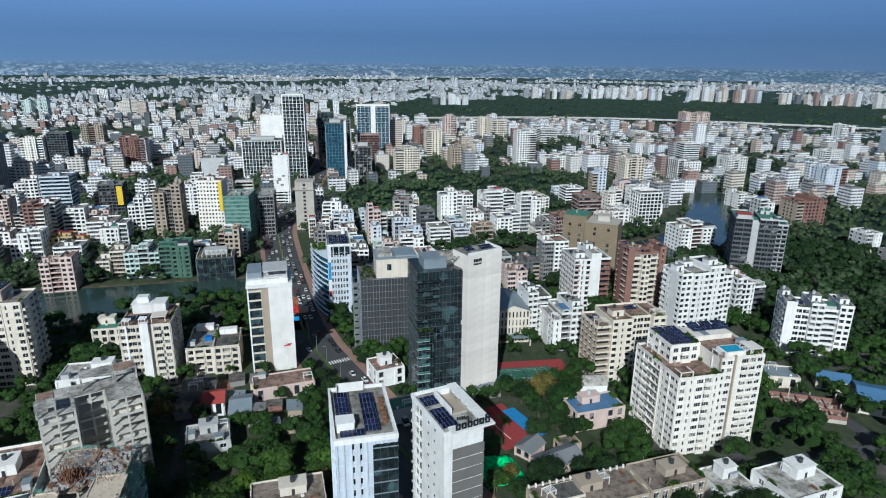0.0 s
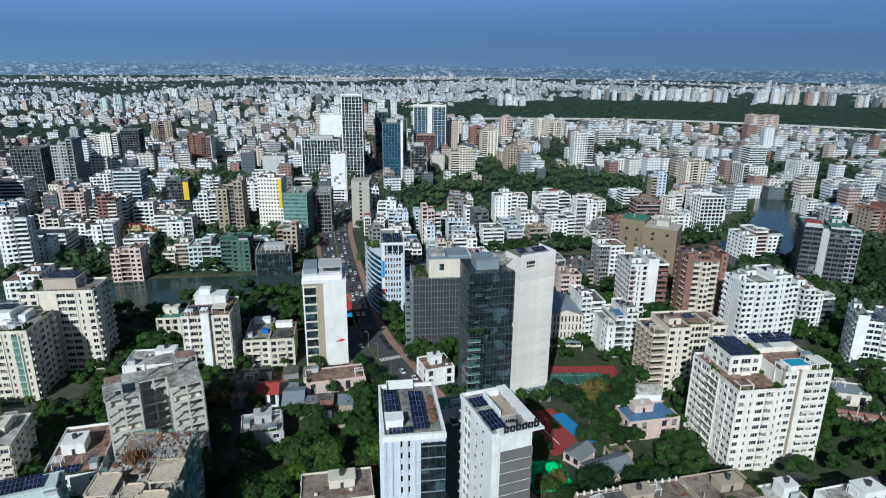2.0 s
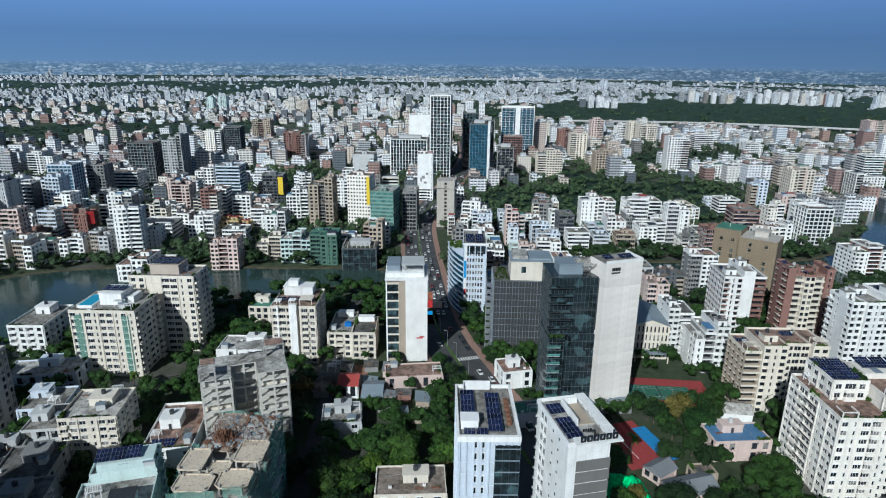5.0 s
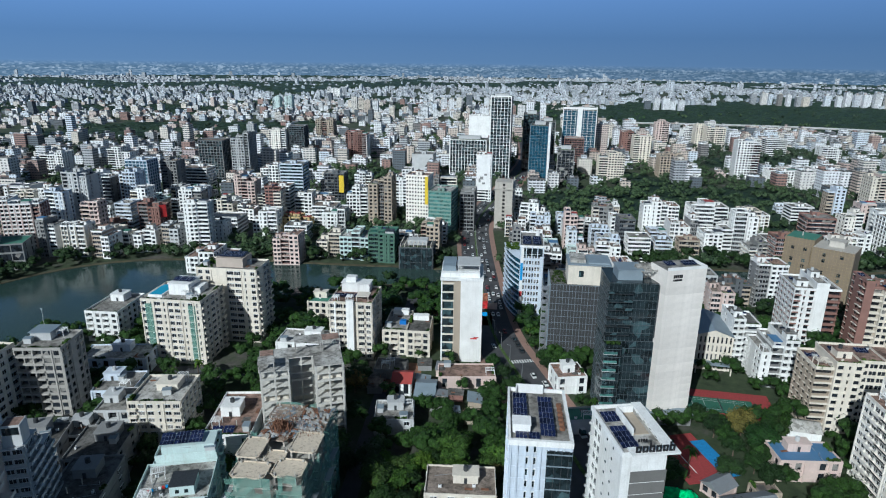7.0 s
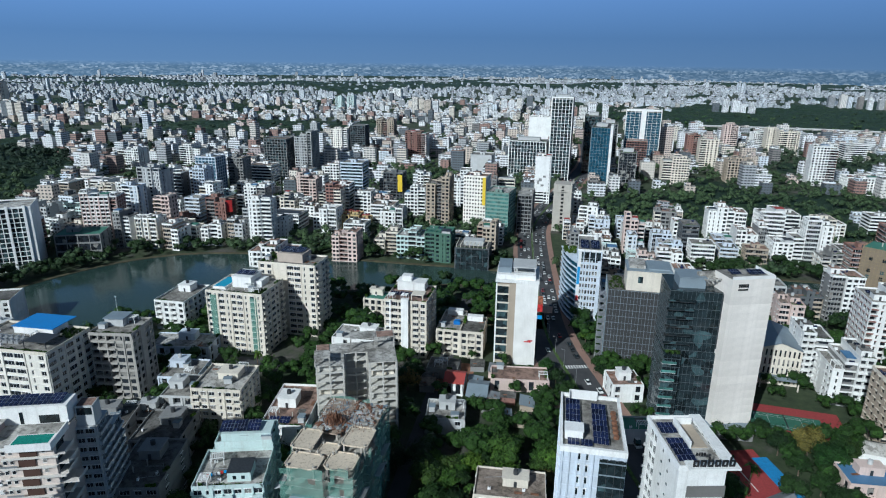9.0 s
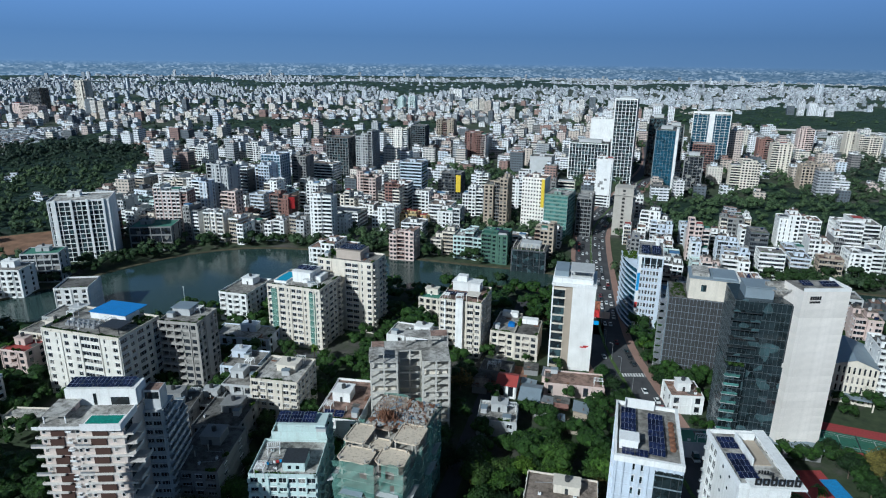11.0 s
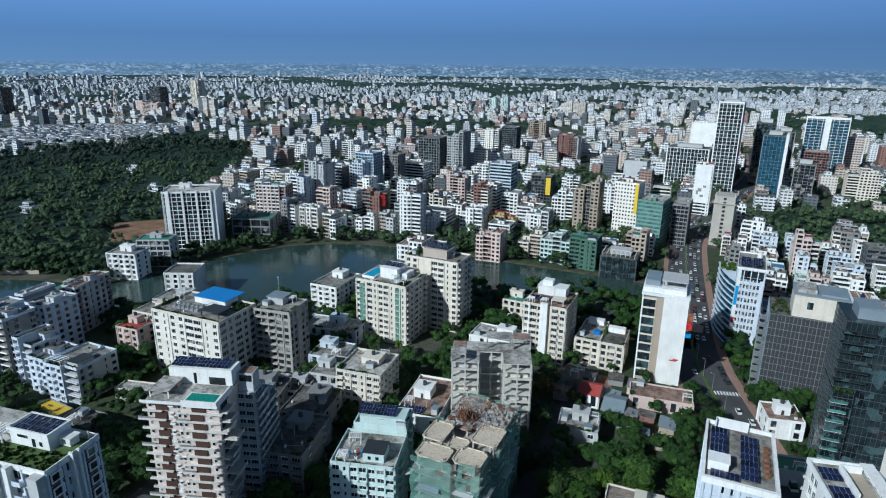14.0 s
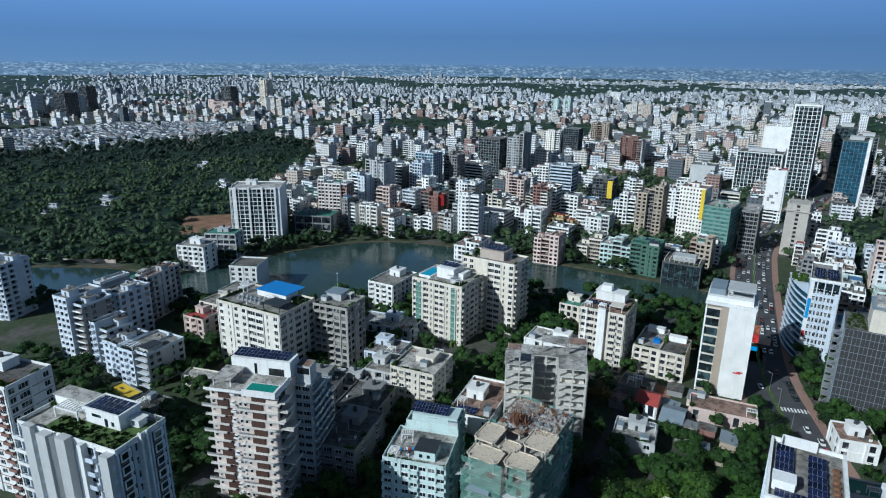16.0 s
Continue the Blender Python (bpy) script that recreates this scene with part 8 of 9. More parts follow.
NEAR_BANK = SHORE_FAR + [(-100, 380), (0, 330), (0, 0), (-640, -100)]
LOOKS = ("apartment house with balconies", "flat-roofed apartment block", "apartment block with rooftop tanks", "narrow apartment house")
step = 19.5
for i in range(-60, 60):
    for j in range(8, 45):
        u, v = i * step + (i // 3) * 5.0, j * step + (j // 2) * 6.0
        x = gx.x * u + gy.x * v + plot.uniform(-2, 2)
        y = gx.y * u + gy.y * v + plot.uniform(-2, 2)
        w, d = plot.uniform(11.5, 17.5), plot.uniform(11.5, 17.5)
        tall = plot.random()
        r = math.hypot(x, y)
        if r < 330 or r > 640 or not in_sight(x, y) or within(x, y, NEAR_BANK) or (x < -395 and y < 225):
            continue
        if place_kind(x, y) != "town" or any(place_kind(x + a, y + b) == "water" for a in (-12, 12) for b in (-12, 12)) or line_gap(x, y, AVENUE) < 24:
            continue
        if (y < 335 and x > -200) or not is_free(x, y, 7.5):
            continue
        if plot.random() < 0.24 or grove(x, y) or (x > 120 and y < 420):
            continue
        h = plot.uniform(10, 21) if tall < 0.72 else plot.uniform(21, 30) if tall < 0.96 or x > -200 else plot.uniform(34, 44)
        if line_gap(x, y, AVENUE) < 110 and x > -120:
            h = min(h, 15.5)
        wall, tone = plot.choice(TONES_EAST if x > 40 else TONES_WEST)
        block(tone + " " + plot.choice(LOOKS), x, y, w, d, h, GRID + plot.choice((0, 0, 0, 2, -2)), wall, accent=plot.choice((None, None, WHITE, CREAM)))


class Quarter:
    """Many distant houses in one mesh, with metres laid over their walls."""

    def __init__(self):
        self.v, self.f, self.m, self.uv = [], [], [], []

    def house(self, x, y, w, d, h, yaw, rnd, roof=1, top=True):
        c, s = math.cos(yaw), math.sin(yaw)

        def blockat(ox, oy, bw, bd, z0, z1, wall=0, cap=1):
            k = len(self.v)
            for z in (z0, z1):
                for ax, ay in ((-bw / 2, -bd / 2), (bw / 2, -bd / 2), (bw / 2, bd / 2), (-bw / 2, bd / 2)):
                    px, py = ox + ax, oy + ay
                    self.v.append((x + c * px - s * py, y + s * px + c * py, z))
            o = rnd.uniform(0, 2)
            for a, b, L in ((0, 1, bw), (1, 2, bd), (2, 3, bw), (3, 0, bd)):
                self.f.append((k + a, k + b, k + 4 + b, k + 4 + a))
                self.uv.extend(((o, z0), (o + L, z0), (o + L, z1), (o, z1)))
                self.m.append(wall)
            self.f.append((k + 4, k + 5, k + 6, k + 7))
            self.uv.extend(((0, 0),) * 4)
            self.m.append(cap)

        blockat(0, 0, w, d, 0, h, 0, roof)
        if top:
            blockat(rnd.uniform(-0.2, 0.2) * w, rnd.uniform(-0.2, 0.2) * d, w * rnd.uniform(0.25, 0.5), d * rnd.uniform(0.25, 0.5), h, h + rnd.uniform(2, 4.5), 0, roof)
            if rnd.random() < 0.5:
                blockat(-0.25 * w, 0.25 * d, w * 0.45, d * 0.4, h, h + 3.0, 0, roof)

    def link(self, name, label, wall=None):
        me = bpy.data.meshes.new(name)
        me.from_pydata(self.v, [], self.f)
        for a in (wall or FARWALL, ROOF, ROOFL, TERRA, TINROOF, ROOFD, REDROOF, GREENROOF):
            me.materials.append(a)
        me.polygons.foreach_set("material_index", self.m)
        me.uv_layers.new(name="metres").data.foreach_set("uv", [q for p in self.uv for q in p])
        me.update()
        return tagged(new(name, me), label, "buildings", kind="stuff")


def far_town():
    rnd = random.Random(43)
    bins = {}

    def q(r, x):
        return bins.setdefault((int(r / 700), int((x + 6000) / 1200)), Quarter())

    for i in range(-130, 130):
        for j in range(12, 125):
            u, v = i * 21.5 + (i // 3) * 7, j * 22.0 + (j // 2) * 8
            x, y = gx.x * u + gy.x * v + rnd.uniform(-6, 6), gx.y * u + gy.y * v + rnd.uniform(-6, 6)
            w, d, t, a = rnd.uniform(10, 19), rnd.uniform(9, 16), rnd.random(), rnd.random()
            r = math.hypot(x, y)
            if r < 640 or r > 2400 or not in_sight(x, y) or (place_kind(x, y) != "town" and (r < 1150 or place_kind(x, y) != "wood" or x > -150 or a < 0.86)) or not is_free(x, y, 8) or line_gap(x, y, AVENUE) < 20 or (grove(x, y) and r < 1700) or a < ((0.4 if x > -60 else 0.26) if r < 1150 else 0.38 if r < 1400 else 0.5):
                continue
            h = (rnd.uniform(8, 19) if t < 0.75 else rnd.uniform(19, 29) if t < 0.98 else rnd.uniform(32, 48)) * (1 if r < 1300 else 0.72)
            q(r, x).house(x, y, w, d, h, radians(GRID + rnd.choice((0, 0, 4, -5))), rnd, rnd.choice((1, 1, 1, 5, 3, 2)))
    for _ in range(12500):
        r = 2300 + 2580 * rnd.random() ** 0.75
        a = radians(rnd.uniform(-41, 85))
        x, y = -r * math.sin(a), r * math.cos(a)
        if place_kind(x, y) != "town" and rnd.random() < 0.93:
            continue
        t = rnd.random()
        h = rnd.uniform(5, 12) if t < 0.85 else rnd.uniform(12, 20) if t < 0.99 else rnd.uniform(28, 48)
        g = 0.62 if r < 3500 else 0.8
        q(r, x).house(x, y, rnd.uniform(12, 26) * g, rnd.uniform(12, 26) * g, h, radians(rnd.choice((14, 14, 30, 45, 0))), rnd, rnd.choice((1, 1, 2, 3, 5)), r < 3600)
    # rows of tall estates behind the trees
    for px, py, n, hh in ((520, 2330, 11, 50), (600, 2420, 9, 54), (860, 2240, 10, 54), (1130, 2120, 10, 52), (930, 2330, 8, 60), (300, 2330, 7, 42), (1330, 1960, 6, 50), (-560, 1650, 4, 46), (-760, 1500, 4, 42), (-330, 1500, 4, 44), (-1500, 900, 4, 44), (-1750, 420, 5, 50), (-1900, 650, 5, 50), (-30, 1950, 5, 36)):
        for k in range(n):
            q(1500, px).house(px + k * 24 + rnd.uniform(-6, 6), py - k * 7 + rnd.uniform(-12, 12), rnd.uniform(13, 19), 14, hh * rnd.uniform(0.72, 1.05), radians(14), rnd, 2)
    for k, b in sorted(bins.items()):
        b.link("distant_houses", "dense pale flat-roofed city houses in the distance", FARWALL_HAZED if k[0] >= 3 else None)
    sl = Quarter()
    for _ in range(2600):
        x, y = rnd.uniform(-1420, -1040), rnd.uniform(-60, 700)
        if within(x, y, SLUM):
            sl.house(x, y, rnd.uniform(5, 13), rnd.uniform(4, 9), rnd.uniform(2.6, 5), radians(rnd.choice((20, 24, 110, 60))), rnd, rnd.choice((4, 4, 4, 3, 5, 2)), False)
    for _ in range(70):
        x, y = rnd.uniform(-1000, 450), rnd.uniform(0, 850)
        if place_kind(x, y) == "wood" and math.hypot(x, y) > 420 and is_free(x, y, 12):
            sl.house(x, y, rnd.uniform(9, 20), rnd.uniform(7, 12), rnd.uniform(4, 7), radians(rnd.choice((14, 20, 40))), rnd, rnd.choice((1, 2, 4, 5, 3)))
            claim(x, y, 14, 12, 14)
    for _ in range(420):
        x, y = rnd.uniform(560, 1000), rnd.uniform(1180, 1420)
        sl.house(x, y, rnd.uniform(7, 16), rnd.uniform(5, 10), rnd.uniform(3, 7), radians(rnd.choice((14, 20, 100))), rnd, rnd.choice((4, 4, 2, 5)), False)
    sl.link("distant_sheds", "crowded low tin-roofed sheds in the distance", FARWALL_HAZED)


far_town()


def expressway():
    th = thing("expressway", "long pale concrete elevated road on piers", "elevated road", 0, 0)
    line = [(-60, 1420), (200, 1475), (415, 1469), (650, 1400), (851, 1317), (1150, 1180), (1500, 1000)]
    line = round_off(line)
    part("deck", ribbon(line, 6.5, 11.0, 1.8), ROOFL, th)
    part("barrier", ribbon(line, 0.25, 12.1, 1.1, 6.3), PALE, th)
    part("barrier", ribbon(line, 0.25, 12.1, 1.1, -6.3), PALE, th)
    s = Shape()
    for x, y in line[::1]:
        s.box(x - 1.2, y - 1.2, 0, x + 1.2, y + 1.2, 9.4)
    part("piers", s, ROOFL, th, kind="stuff")


def mast(x, y, h, base):
    th = thing("lattice_mast", "tall red and white steel lattice mast", "mast", x, y, 20)
    n = 12
    for k in range(n):
        z0, z1 = h * k / n, h * (k + 1) / n
        a0, a1 = base * (1 - 0.88 * k / n), base * (1 - 0.88 * (k + 1) / n)
        s = Shape()
        c0 = [(-a0, -a0), (a0, -a0), (a0, a0), (-a0, a0)]
        c1 = [(-a1, -a1), (a1, -a1), (a1, a1), (-a1, a1)]
        for i in range(4):
            j = (i + 1) % 4
            s.bar((*c0[i], z0), (*c1[i], z1), 0.28).bar((*c0[i], z0), (*c1[j], z1), 0.16).bar((*c0[j], z0), (*c1[i], z1), 0.16).bar((*c1[i], z1), (*c1[j], z1), 0.16)
        part("lattice", s, PINK if k % 2 else PALE, th)


expressway()
mast(-975, 444, 88, 7)
flag = thing("lamp_mast", "slim pale lamp mast near the lake", "mast", -268, 196)
part("pole", Shape().tube(0, 0, 0, 24, 0.22, 0.1, 8).box(-0.5, -0.2, 23.6, 0.5, 0.2, 24.0), PALE, flag)


# ---------------------------------------------------------------- trees
def lump(s, rnd, mid, r, n=2):
    """A rough rounded clump of foliage: a swollen cube whose points stand in and out."""
    seed = Vector((rnd.uniform(0, 90), rnd.uniform(0, 90), rnd.uniform(0, 90)))
    turn = Matrix.Rotation(rnd.uniform(0, 6.3), 3, "Z") @ Matrix.Rotation(rnd.uniform(0, 6.3), 3, "X")

    def at(a, b, c):
        v = Vector((a, b, c)).normalized()
        v = turn @ v * (r * (1.0 + 0.42 * noise.noise(v * 1.9 + seed) + 0.2 * noise.noise(v * 5.0 + seed)))
        return (mid.x + v.x, mid.y + v.y, mid.z + v.z * 0.82)

    g = [2 * k / n - 1 for k in range(n + 1)]
    for axis in range(3):
        for sign in (-1, 1):
            for i in range(n):
                for j in range(n):
                    pts = []
                    for u, w in ((i, j), (i + 1, j), (i + 1, j + 1), (i, j + 1)):
                        e = [0, 0, 0]
                        e[axis], e[(axis + 1) % 3], e[(axis + 2) % 3] = sign, g[u] * sign, g[w]
                        pts.append(at(*e))
                    s.face(pts)


def crown_shape(rnd, radius, height, clusters, leaves, size, fine=2, cores=99):
    """Leaf clumps spread over several clusters, with a dense lump of foliage inside each."""
    s = Shape()
    cl = []
    for k in range(clusters):
        a, q = k * 2.4 + rnd.uniform(-0.5, 0.5), radius * math.sqrt((k + 0.5) / clusters) * 0.74
        cl.append((q * math.cos(a), q * math.sin(a), height * (0.72 - 0.34 * (q / radius) ** 2 + rnd.uniform(-0.07, 0.07)), radius * rnd.uniform(0.40, 0.56)))
    for k in range(leaves):
        cx, cy, cz, r = cl[k % clusters]
        while True:
            n = Vector((rnd.gauss(0, 1), rnd.gauss(0, 1), rnd.gauss(0.35, 1)))
            if n.length > 0.1:
                break
        n.normalize()
        p = Vector((cx, cy, cz)) + n * r * rnd.uniform(0.84, 1.16)
        n = (n + Vector((rnd.uniform(-0.5, 0.5), rnd.uniform(-0.5, 0.5), rnd.uniform(-0.1, 0.6)))).normalized()
        t = n.cross(Vector((0, 0, 1)) if abs(n.z) < 0.9 else Vector((1, 0, 0))).normalized()
        b = n.cross(t)
        q = size * rnd.uniform(0.6, 1.25)
        ang = rnd.uniform(0, 6.3)
        t, b = t * math.cos(ang) + b * math.sin(ang), b * math.cos(ang) - t * math.sin(ang)
        s.face([tuple(p - t * q), tuple(p - b * q * 0.6 + n * q * 0.15), tuple(p + t * q), tuple(p + b * q * 0.6 + n * q * 0.15)])
    for cx, cy, cz, r in cl[:cores]:
        lump(s, rnd, Vector((cx, cy, cz)), r * 0.80, fine)
    return s, cl


def trunk_shape(rnd, height, cl, r=0.28):
    s = Shape().tube(0, 0, -0.1, height * 0.42, r, r * 0.62, 8)
    for cx, cy, cz, _ in cl[:7]:
        s.bar((0, 0, height * rnd.uniform(0.28, 0.42)), (cx * 0.85, cy * 0.85, cz), r * 0.3)
    return s


tree_rnd = random.Random(53)
TREES, CROWNS, LOW_CROWNS = [], [], []
for k in range(9):
    R, Ht = (4.6, 9.5) if k < 3 else (5.8, 12.0) if k < 7 else (3.4, 7.5)
    cs, cl = crown_shape(tree_rnd, R, Ht, 10, 620, 0.46)
    CROWNS.append(np.array(crown_shape(tree_rnd, R, Ht, 7, 150, 0.5)[0].v).reshape(-1, 4, 3))
    LOW_CROWNS.append(np.array(crown_shape(tree_rnd, R, Ht, 4, 56, 0.62)[0].v).reshape(-1, 4, 3))
    TREES.append((trunk_shape(tree_rnd, Ht, cl).mesh("trunk", [BARK]), cs.mesh("crown", [LEAF_B if k in (2, 6) else LEAF_A if k != 8 else LEAF_C]), R, ("dense dark green broadleaf tree", "dense dark green broadleaf tree", "fresh green broadleaf tree", "broad dark green tree", "broad dark green tree", "broad dark green tree", "broad fresh green tree", "small dark green tree", "small brownish dry-leaved tree")[k]))


def tree(x, y, k, s=1.0):
    tr, cr, R, label = TREES[k]
    ob = tagged(new("tree", tr), label, "tree", "trees")
    ob.matrix_basis = pose(x, y, 0, 0, 0, (x * 37 + y * 91) % 360) @ Matrix.Scale(s, 4)
    part("crown", cr, None, ob)
    return ob


def palm_meshes():
    rnd = random.Random(57)
    t = Shape().tube(0, 0, -0.1, 9.0, 0.24, 0.16, 8)
    c = Shape()
    for k in range(22):
        a, up = rnd.uniform(0, 6.3), rnd.uniform(-0.1, 0.9)
        prev = Vector((0, 0, 9.0))
        dx, dy = math.cos(a), math.sin(a)
        for j in range(5):
            u = (j + 1) / 5
            p = Vector((dx * 3.4 * u, dy * 3.4 * u, 9.0 + up * 2.6 * u - 3.0 * u * u))
            wd = 0.55 * math.sin(math.pi * min(0.95, 0.25 + u * 0.7))
            sx, sy = -dy * wd, dx * wd
            c.face([(prev.x - sx, prev.y - sy, prev.z - 0.15), (prev.x + sx, prev.y + sy, prev.z - 0.15), (p.x + sx, p.y + sy, p.z - 0.15), (p.x - sx, p.y - sy, p.z - 0.15)])
            prev = p
    return t.mesh("trunk", [BARK]), c.mesh("fronds", [LEAF_B])


PALM = palm_meshes()


def palm(x, y, s=1.0):
    ob = tagged(new("palm_tree", PALM[0]), "slender green palm tree", "palm tree", "palms")
    ob.matrix_basis = pose(x, y, 0, 0, 0, (x * 53 + y * 17) % 360) @ Matrix.Scale(s, 4)
    part("fronds", PALM[1], None, ob)


def leaf_sheet(name, parts, label):
    v = np.concatenate(parts).reshape(-1, 3)
    n = len(v) // 4
    me = bpy.data.meshes.new(name)
    me.vertices.add(len(v))
    me.vertices.foreach_set("co", v.ravel())
    me.loops.add(len(v))
    me.loops.foreach_set("vertex_index", np.arange(len(v)))
    me.polygons.add(n)
    me.polygons.foreach_set("loop_start", np.arange(n) * 4)
    me.polygons.foreach_set("loop_total", np.full(n, 4))
    me.materials.append(LEAF_HAZED if name == "woods" else LEAF_A)
    me.update(calc_edges=True)
    return tagged(new(name, me), label, "trees", kind="stuff")


def turned(q, x, y, g, a):
    c, s, out = math.cos(a), math.sin(a), np.empty_like(q)
    out[..., 0], out[..., 1], out[..., 2] = (q[..., 0] * c - q[..., 1] * s) * g + x, (q[..., 0] * s + q[..., 1] * c) * g + y, q[..., 2] * g
    return out


def crowns_joined(picks):
    if picks:
        leaf_sheet("tree_cover", [turned(CROWNS[k] if r < 225 else LOW_CROWNS[k], x, y, s, x) for r, x, y, k, s in picks], "dense tree cover between the houses")


def near_trees():
    rnd = random.Random(59)
    n = 0
    spots, picks = [], []
    for _ in range(42000):
        x, y = rnd.uniform(-470, 420), rnd.uniform(40, 500)
        r = math.hypot(x, y)
        if r < 95 or not in_sight(x, y) or n >= 2000:
            continue
        if r > 330 and not (x > -160 and y < 402) and not (x > 105 and r < 560) and line_gap(x, y, SHORE_FAR) > 22 and line_gap(x, y, CANAL_A) > 26 and line_gap(x, y, CANAL_B) > 30 and line_gap(x, y, SHORE_NEAR) > 24:
            continue
        k = rnd.choice((0, 1, 2, 3, 4, 5, 6, 7, 7, 8 if rnd.random() < 0.45 else 0))
        s = rnd.uniform(0.75, 1.15)
        rad = TREES[k][2] * s
        if place_kind(x, y) in ("water", "road") or not is_free(x, y, rad * 0.42):
            continue
        if line_gap(x, y, SHORE_FAR) < 1.5 or line_gap(x, y, SHORE_NEAR) < 1.5 or any(line_gap(x, y, [a, b]) < 3.2 for a, b in lanes):
            continue
        if any((x - a) ** 2 + (y - b) ** 2 < (0.4 * (rad + c)) ** 2 for a, b, c in spots):
            continue
        spots.append((x, y, rad))
        picks.append((r if r < 330 else r + 200, x, y, k, s))
        n += 1
    picks.sort()
    for x, y, k, g in ((44, 236, 8, 1.7), (34, 231, 3, 0.9), (37, 205, 4, 0.8), (50, 206, 7, 1.2), (40, 221, 7, 1.1), (49, 228, 5, 0.9), (56, 236, 0, 1.1), (46, 212, 1, 0.9), (13, 199, 7, 1.0), (28, 241, 7, 1.1), (60, 245, 2, 0.9), (24, 181, 8, 0.9), (-112, 214, 8, 1.5), (50, 226, 3, 1.1), (-54, 246, 1, 0.9), (-61, 256, 0, 0.8), (-47, 236, 4, 0.8), (-39, 224, 3, 0.8), (-36, 262, 1, 0.8), (-40, 271, 0, 0.7), (-46, 282, 7, 1.0), (-51, 296, 2, 0.8)):
        tree(x, y, k, g)
    for _, x, y, k, s in picks[:285]:
        tree(x, y, k, s)
    for part_ in (picks[285:700], picks[700:1200], picks[1200:]):
        crowns_joined(part_)
    for x, y, s in ((168, 262, 1.1), (182, 266, 1.0), (200, 272, 1.0), (18, 172, 0.9), (24, 208, 0.9), (-12, 232, 0.8), (-188, 190, 1.1), (-184, 201, 1.0), (-66, 165, 0.9), (-60, 158, 0.8), (-70, 120, 0.9), (-55, 140, 0.9), (140, 235, 1.1), (153, 262, 1.0)):
        palm(x, y, s)


near_trees()


def woods():
    """Far trees, joined: each a loose crown of leaf clumps."""
    pr = random.Random(67)
    temps = [np.array(crown_shape(pr, 5.2, 9.5, 2, 34, 0.85)[0].v).reshape(-1, 4, 3) for _ in range(6)]
    groups = {}
    tries = count = 0
    while count < 5100 and tries < 170000:
        tries += 1
        a = radians(pr.uniform(-38, 82))
        r = 400 + 760 * pr.random() if count < 4700 else 1100 + 1000 * pr.random()
        x, y = -r * math.sin(a), r * math.cos(a)
        kind = place_kind(x, y)
        if kind == "town" and pr.random() > (1.0 if grove(x, y) else 0.75 if x > -60 else 0.5 if r < 1000 else 0.4):
            continue
        if kind in ("water", "road", "slum") and not (kind == "slum" and pr.random() < 0.12):
            continue
        if not is_free(x, y, 1.2):
            continue
        g = pr.uniform(0.7, 1.25) * (1.0 if r < 1000 else 1.4)
        groups.setdefault((int(r / 450), int((x + 3000) / 600)), []).append(turned(temps[pr.randrange(6)], x, y, g, pr.uniform(0, 6.3)))
        count += 1
    for key, parts in sorted(groups.items()):
        leaf_sheet("woods", parts, "dense dark green tree canopy")


def far_canopy(name, step, near, far):
    """The closed canopy of distant woods: one rough sheet of crowns over the wooded ground."""
    pr = random.Random(69)
    s, n, low = Shape(), int(far / step) + 1, 0.55 if step < 5 else 1.0
    height = {}
    for i in range(-n, n + 1):
        for j in range(-n // 6, n + 1):
            x, y = i * step, j * step
            r = math.hypot(x, y)
            if near < r < far and in_sight(x, y) and (place_kind(x, y) == "wood" or (r < 1100 and grove(x, y) and place_kind(x, y) == "town")) and is_free(x, y, 3):
                height[i, j] = pr.uniform(2.5, 7.5) + 4.5 * noise.noise((x * 0.02, y * 0.02, 3.3))
    spots = {}
    for i, j in height:
        for a, b in ((i, j), (i + 1, j), (i + 1, j + 1), (i, j + 1)):
            if (a, b) not in spots:
                whole = all(q in height for q in ((a, b), (a - 1, b), (a, b - 1), (a - 1, b - 1)))
                spots[a, b] = len(s.v)
                s.v.append((a * step + pr.uniform(-0.35, 0.35) * step, b * step + pr.uniform(-0.35, 0.35) * step, max(1.5, height.get((a, b), 4.0)) * low * (step / 8) ** 0.4 if whole else 0.02))
        s.f.append((spots[i, j], spots[i + 1, j], spots[i + 1, j + 1], spots[i, j + 1]))
        s.m.append(0)
    solid(name, s, LEAF_HAZED, "closed dark green canopy of the distant woods", "trees", "stuff")


woods()
far_canopy("tree_canopy", 4.0, 480, 1100)
far_canopy("tree_canopy", 7.0, 1100, 2500)
far_canopy("tree_canopy", 15.0, 2500, 4900)


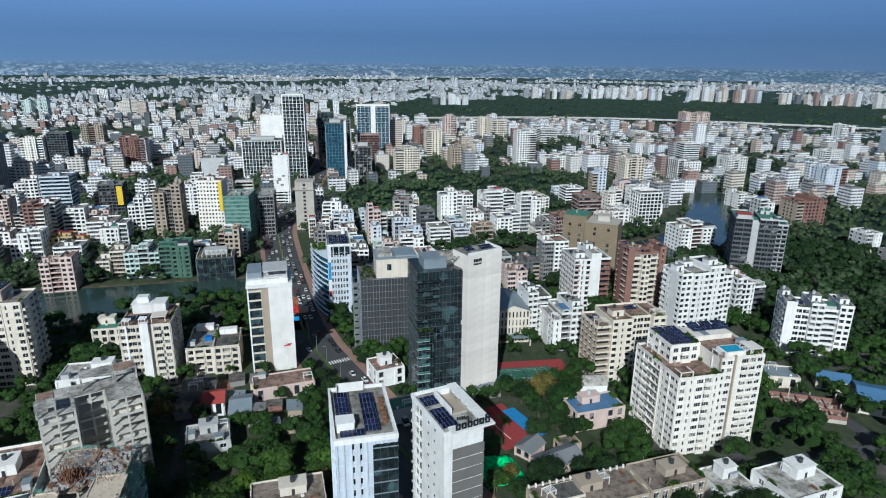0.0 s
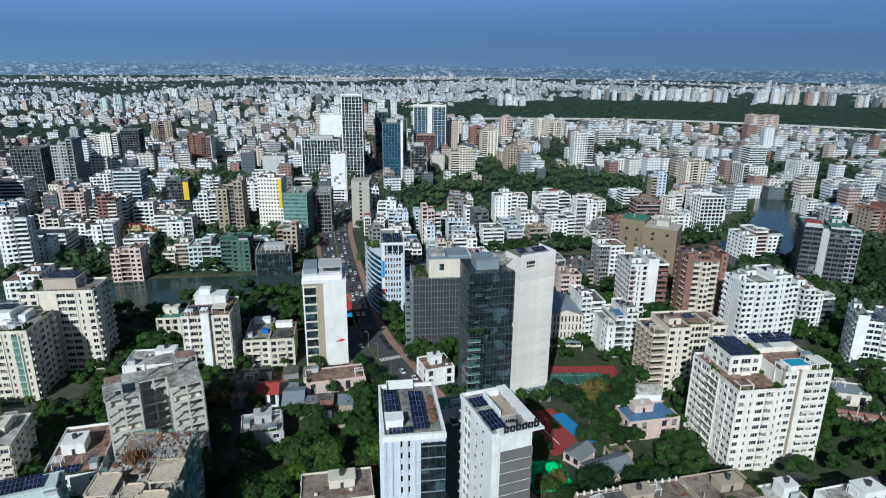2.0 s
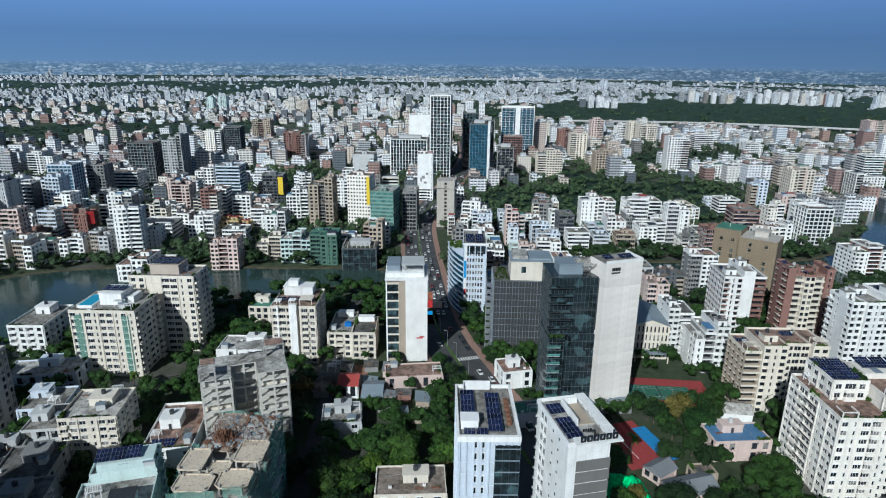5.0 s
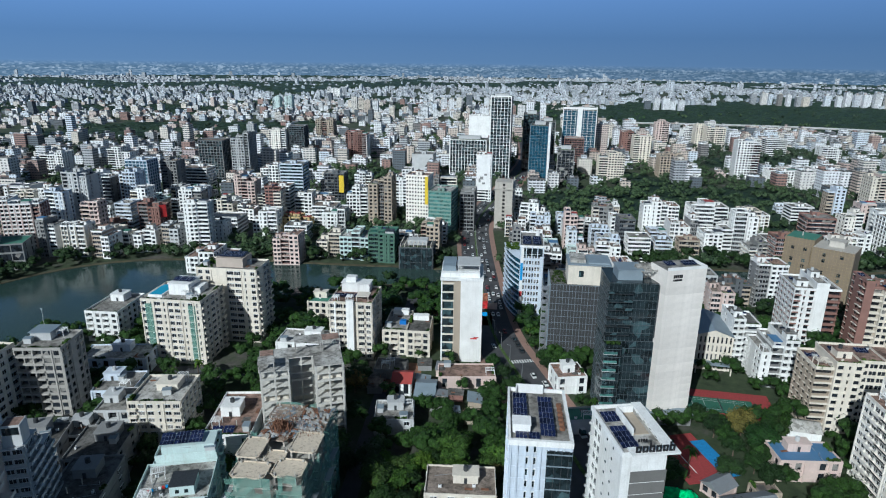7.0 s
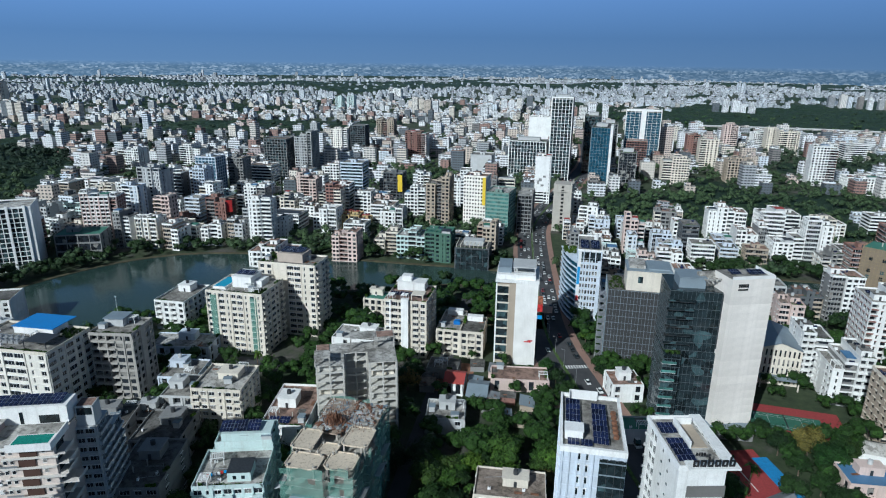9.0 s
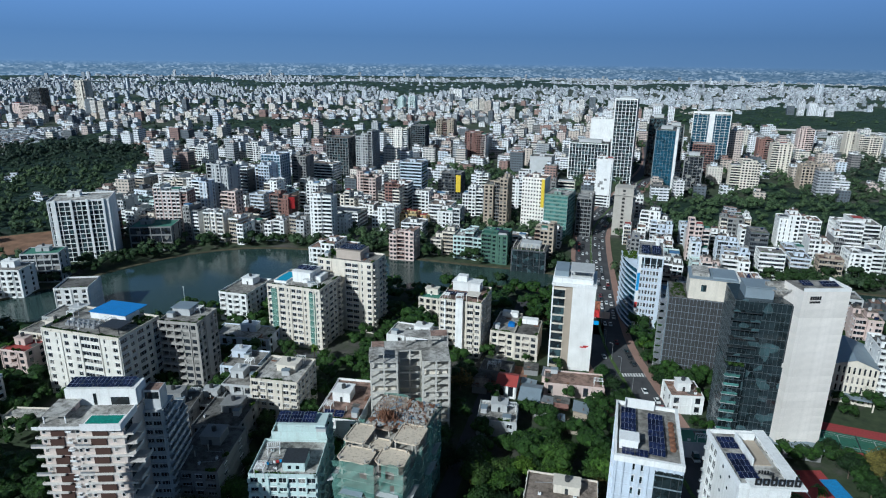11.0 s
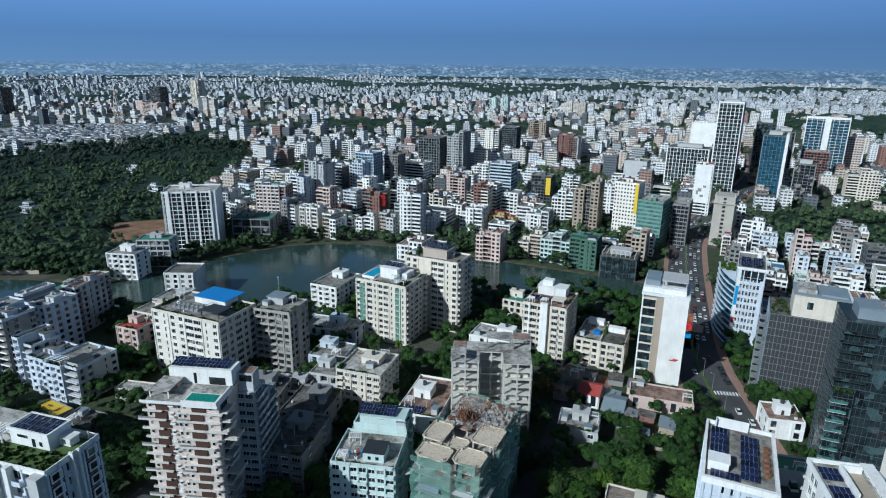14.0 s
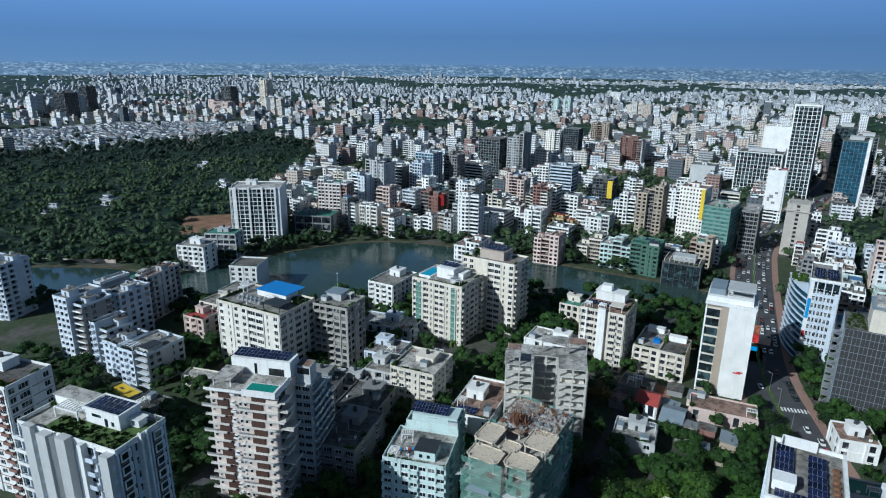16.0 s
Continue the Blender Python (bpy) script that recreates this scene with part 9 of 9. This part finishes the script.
# ---------------------------------------------------------------- traffic
def car_meshes(col, name, L=4.3, W=1.75, Ht=1.45):
    body = Shape()
    prof = [(-L / 2, 0.35), (-L / 2, 0.75), (-L / 2 + 0.9, 0.88), (L / 2 - 0.9, 0.92), (L / 2, 0.8), (L / 2, 0.35)]
    k = len(prof)
    for y in (-W / 2, W / 2):
        body.v.extend([(x, y, z) for x, z in prof])
    body.f = [tuple(range(k - 1, -1, -1)), tuple(range(k, 2 * k))] + [(i, (i + 1) % k, k + (i + 1) % k, k + i) for i in range(k)]
    body.m = [0] * len(body.f)
    cab = Shape()
    lo = [(-L / 2 + 0.95, -W / 2 + 0.08), (L / 2 - 0.5, -W / 2 + 0.08), (L / 2 - 0.5, W / 2 - 0.08), (-L / 2 + 0.95, W / 2 - 0.08)]
    hi = [(-L / 2 + 1.6, -W / 2 + 0.25), (L / 2 - 1.0, -W / 2 + 0.25), (L / 2 - 1.0, W / 2 - 0.25), (-L / 2 + 1.6, W / 2 - 0.25)]
    cab.v = [(x, y, 0.88) for x, y in lo] + [(x, y, Ht) for x, y in hi]
    cab.f = [(i, (i + 1) % 4, 4 + (i + 1) % 4, 4 + i) for i in range(4)] + [(4, 5, 6, 7)]
    cab.m = [1, 1, 1, 1, 0]
    wheel = Shape()
    for s_ in (-0.1, 0.1):
        wheel.v.extend([(0.32 * math.cos(i * math.pi / 5), s_, 0.32 + 0.32 * math.sin(i * math.pi / 5)) for i in range(10)])
    wheel.f = [tuple(range(9, -1, -1)), tuple(range(10, 20))] + [(i, (i + 1) % 10, 10 + (i + 1) % 10, 10 + i) for i in range(10)]
    wheel.m = [0] * 12
    m = plain(name, col, 0.3)
    return body.mesh("body", [m]), cab.mesh("cabin", [m, GLASSD]), wheel.mesh("wheel", [BLACK])


CARS = [(car_meshes((0.75, 0.75, 0.74), "white_car_paint"), "white parked-looking car in the traffic"), (car_meshes((0.03, 0.032, 0.035), "black_car_paint"), "black car in the traffic"), (car_meshes((0.35, 0.36, 0.37), "silver_car_paint"), "silver car in the traffic"),
        (car_meshes((0.25, 0.03, 0.03), "red_car_paint"), "dark red car in the traffic"), (car_meshes((0.6, 0.6, 0.57), "bus_paint", 9.0, 2.4, 3.0), "pale city bus in the traffic")]


def car(x, y, yaw, k, wheels=True):
    (body, cab, wheel), label = CARS[k]
    th = thing("bus" if k == 4 else "car", label, "bus" if k == 4 else "car", x, y, yaw, 0.065, group="traffic on the avenue")
    part("body", body, None, th)
    part("cabin", cab, None, th)
    if wheels:
        for a in (-1.35, 1.35) if k != 4 else (-3, 3):
            for b in (-0.78, 0.78) if k != 4 else (-1.1, 1.1):
                part("wheel", wheel, None, th, at=pose(a, b, 0))


def traffic():
    rnd = random.Random(71)
    for i in range(len(road_line) - 1):
        (ax, ay), (bx, by) = road_line[i], road_line[i + 1]
        L = math.hypot(bx - ax, by - ay)
        ux, uy = (bx - ax) / L, (by - ay) / L
        ang = math.degrees(math.atan2(uy, ux))
        dist = math.hypot(ax, ay)
        if dist < 190 or dist > 760:
            continue
        for k in range(int(L / 6.5)):
            for lane in (-9, -6.2, -3.2, 3.2, 6.2, 9):
                dense = 0.52 if dist > 320 else 0.20
                if rnd.random() < dense * (1 if lane < 0 else 0.8):
                    t = (k + rnd.uniform(0.2, 0.6)) * 6.5
                    car(ax + ux * t + uy * lane, ay + uy * t - ux * lane, ang + (180 if lane < 0 else 0), rnd.choice((0, 0, 0, 1, 1, 2, 2, 3, 4 if lane in (-9, 9) and rnd.random() < 0.25 else 0)), dist < 300)
    s = Shape()
    (ax, ay), ang = (-60.0, 272.0), 30.0
    for k in range(9):
        s.box(-5.5 + k * 1.3, -1.6, 0.064, -4.8 + k * 1.3, 1.6, 0.072)
    solid("crossing", s, TRIM, "faded white zebra crossing on the avenue", "road marking", at=pose(-49, 268, 0, 0, 0, 30))
    lt = Shape().tube(0, 0, 0, 8.5, 0.1, 0.07, 8).box(-0.05, 0, 8.4, 0.05, 1.6, 8.5)
    lamp = Shape().box(-0.12, 1.2, 8.28, 0.12, 1.9, 8.4)
    for (x, y) in road_line[8:26:1]:
        th = thing("street_lamp", "slim grey street lamp in the median", "street lamp", x, y, 70, 0.3, group="street lamps")
        part("pole", lt, METAL, th)
        part("lamp_head", lamp, PALE, th)


traffic()
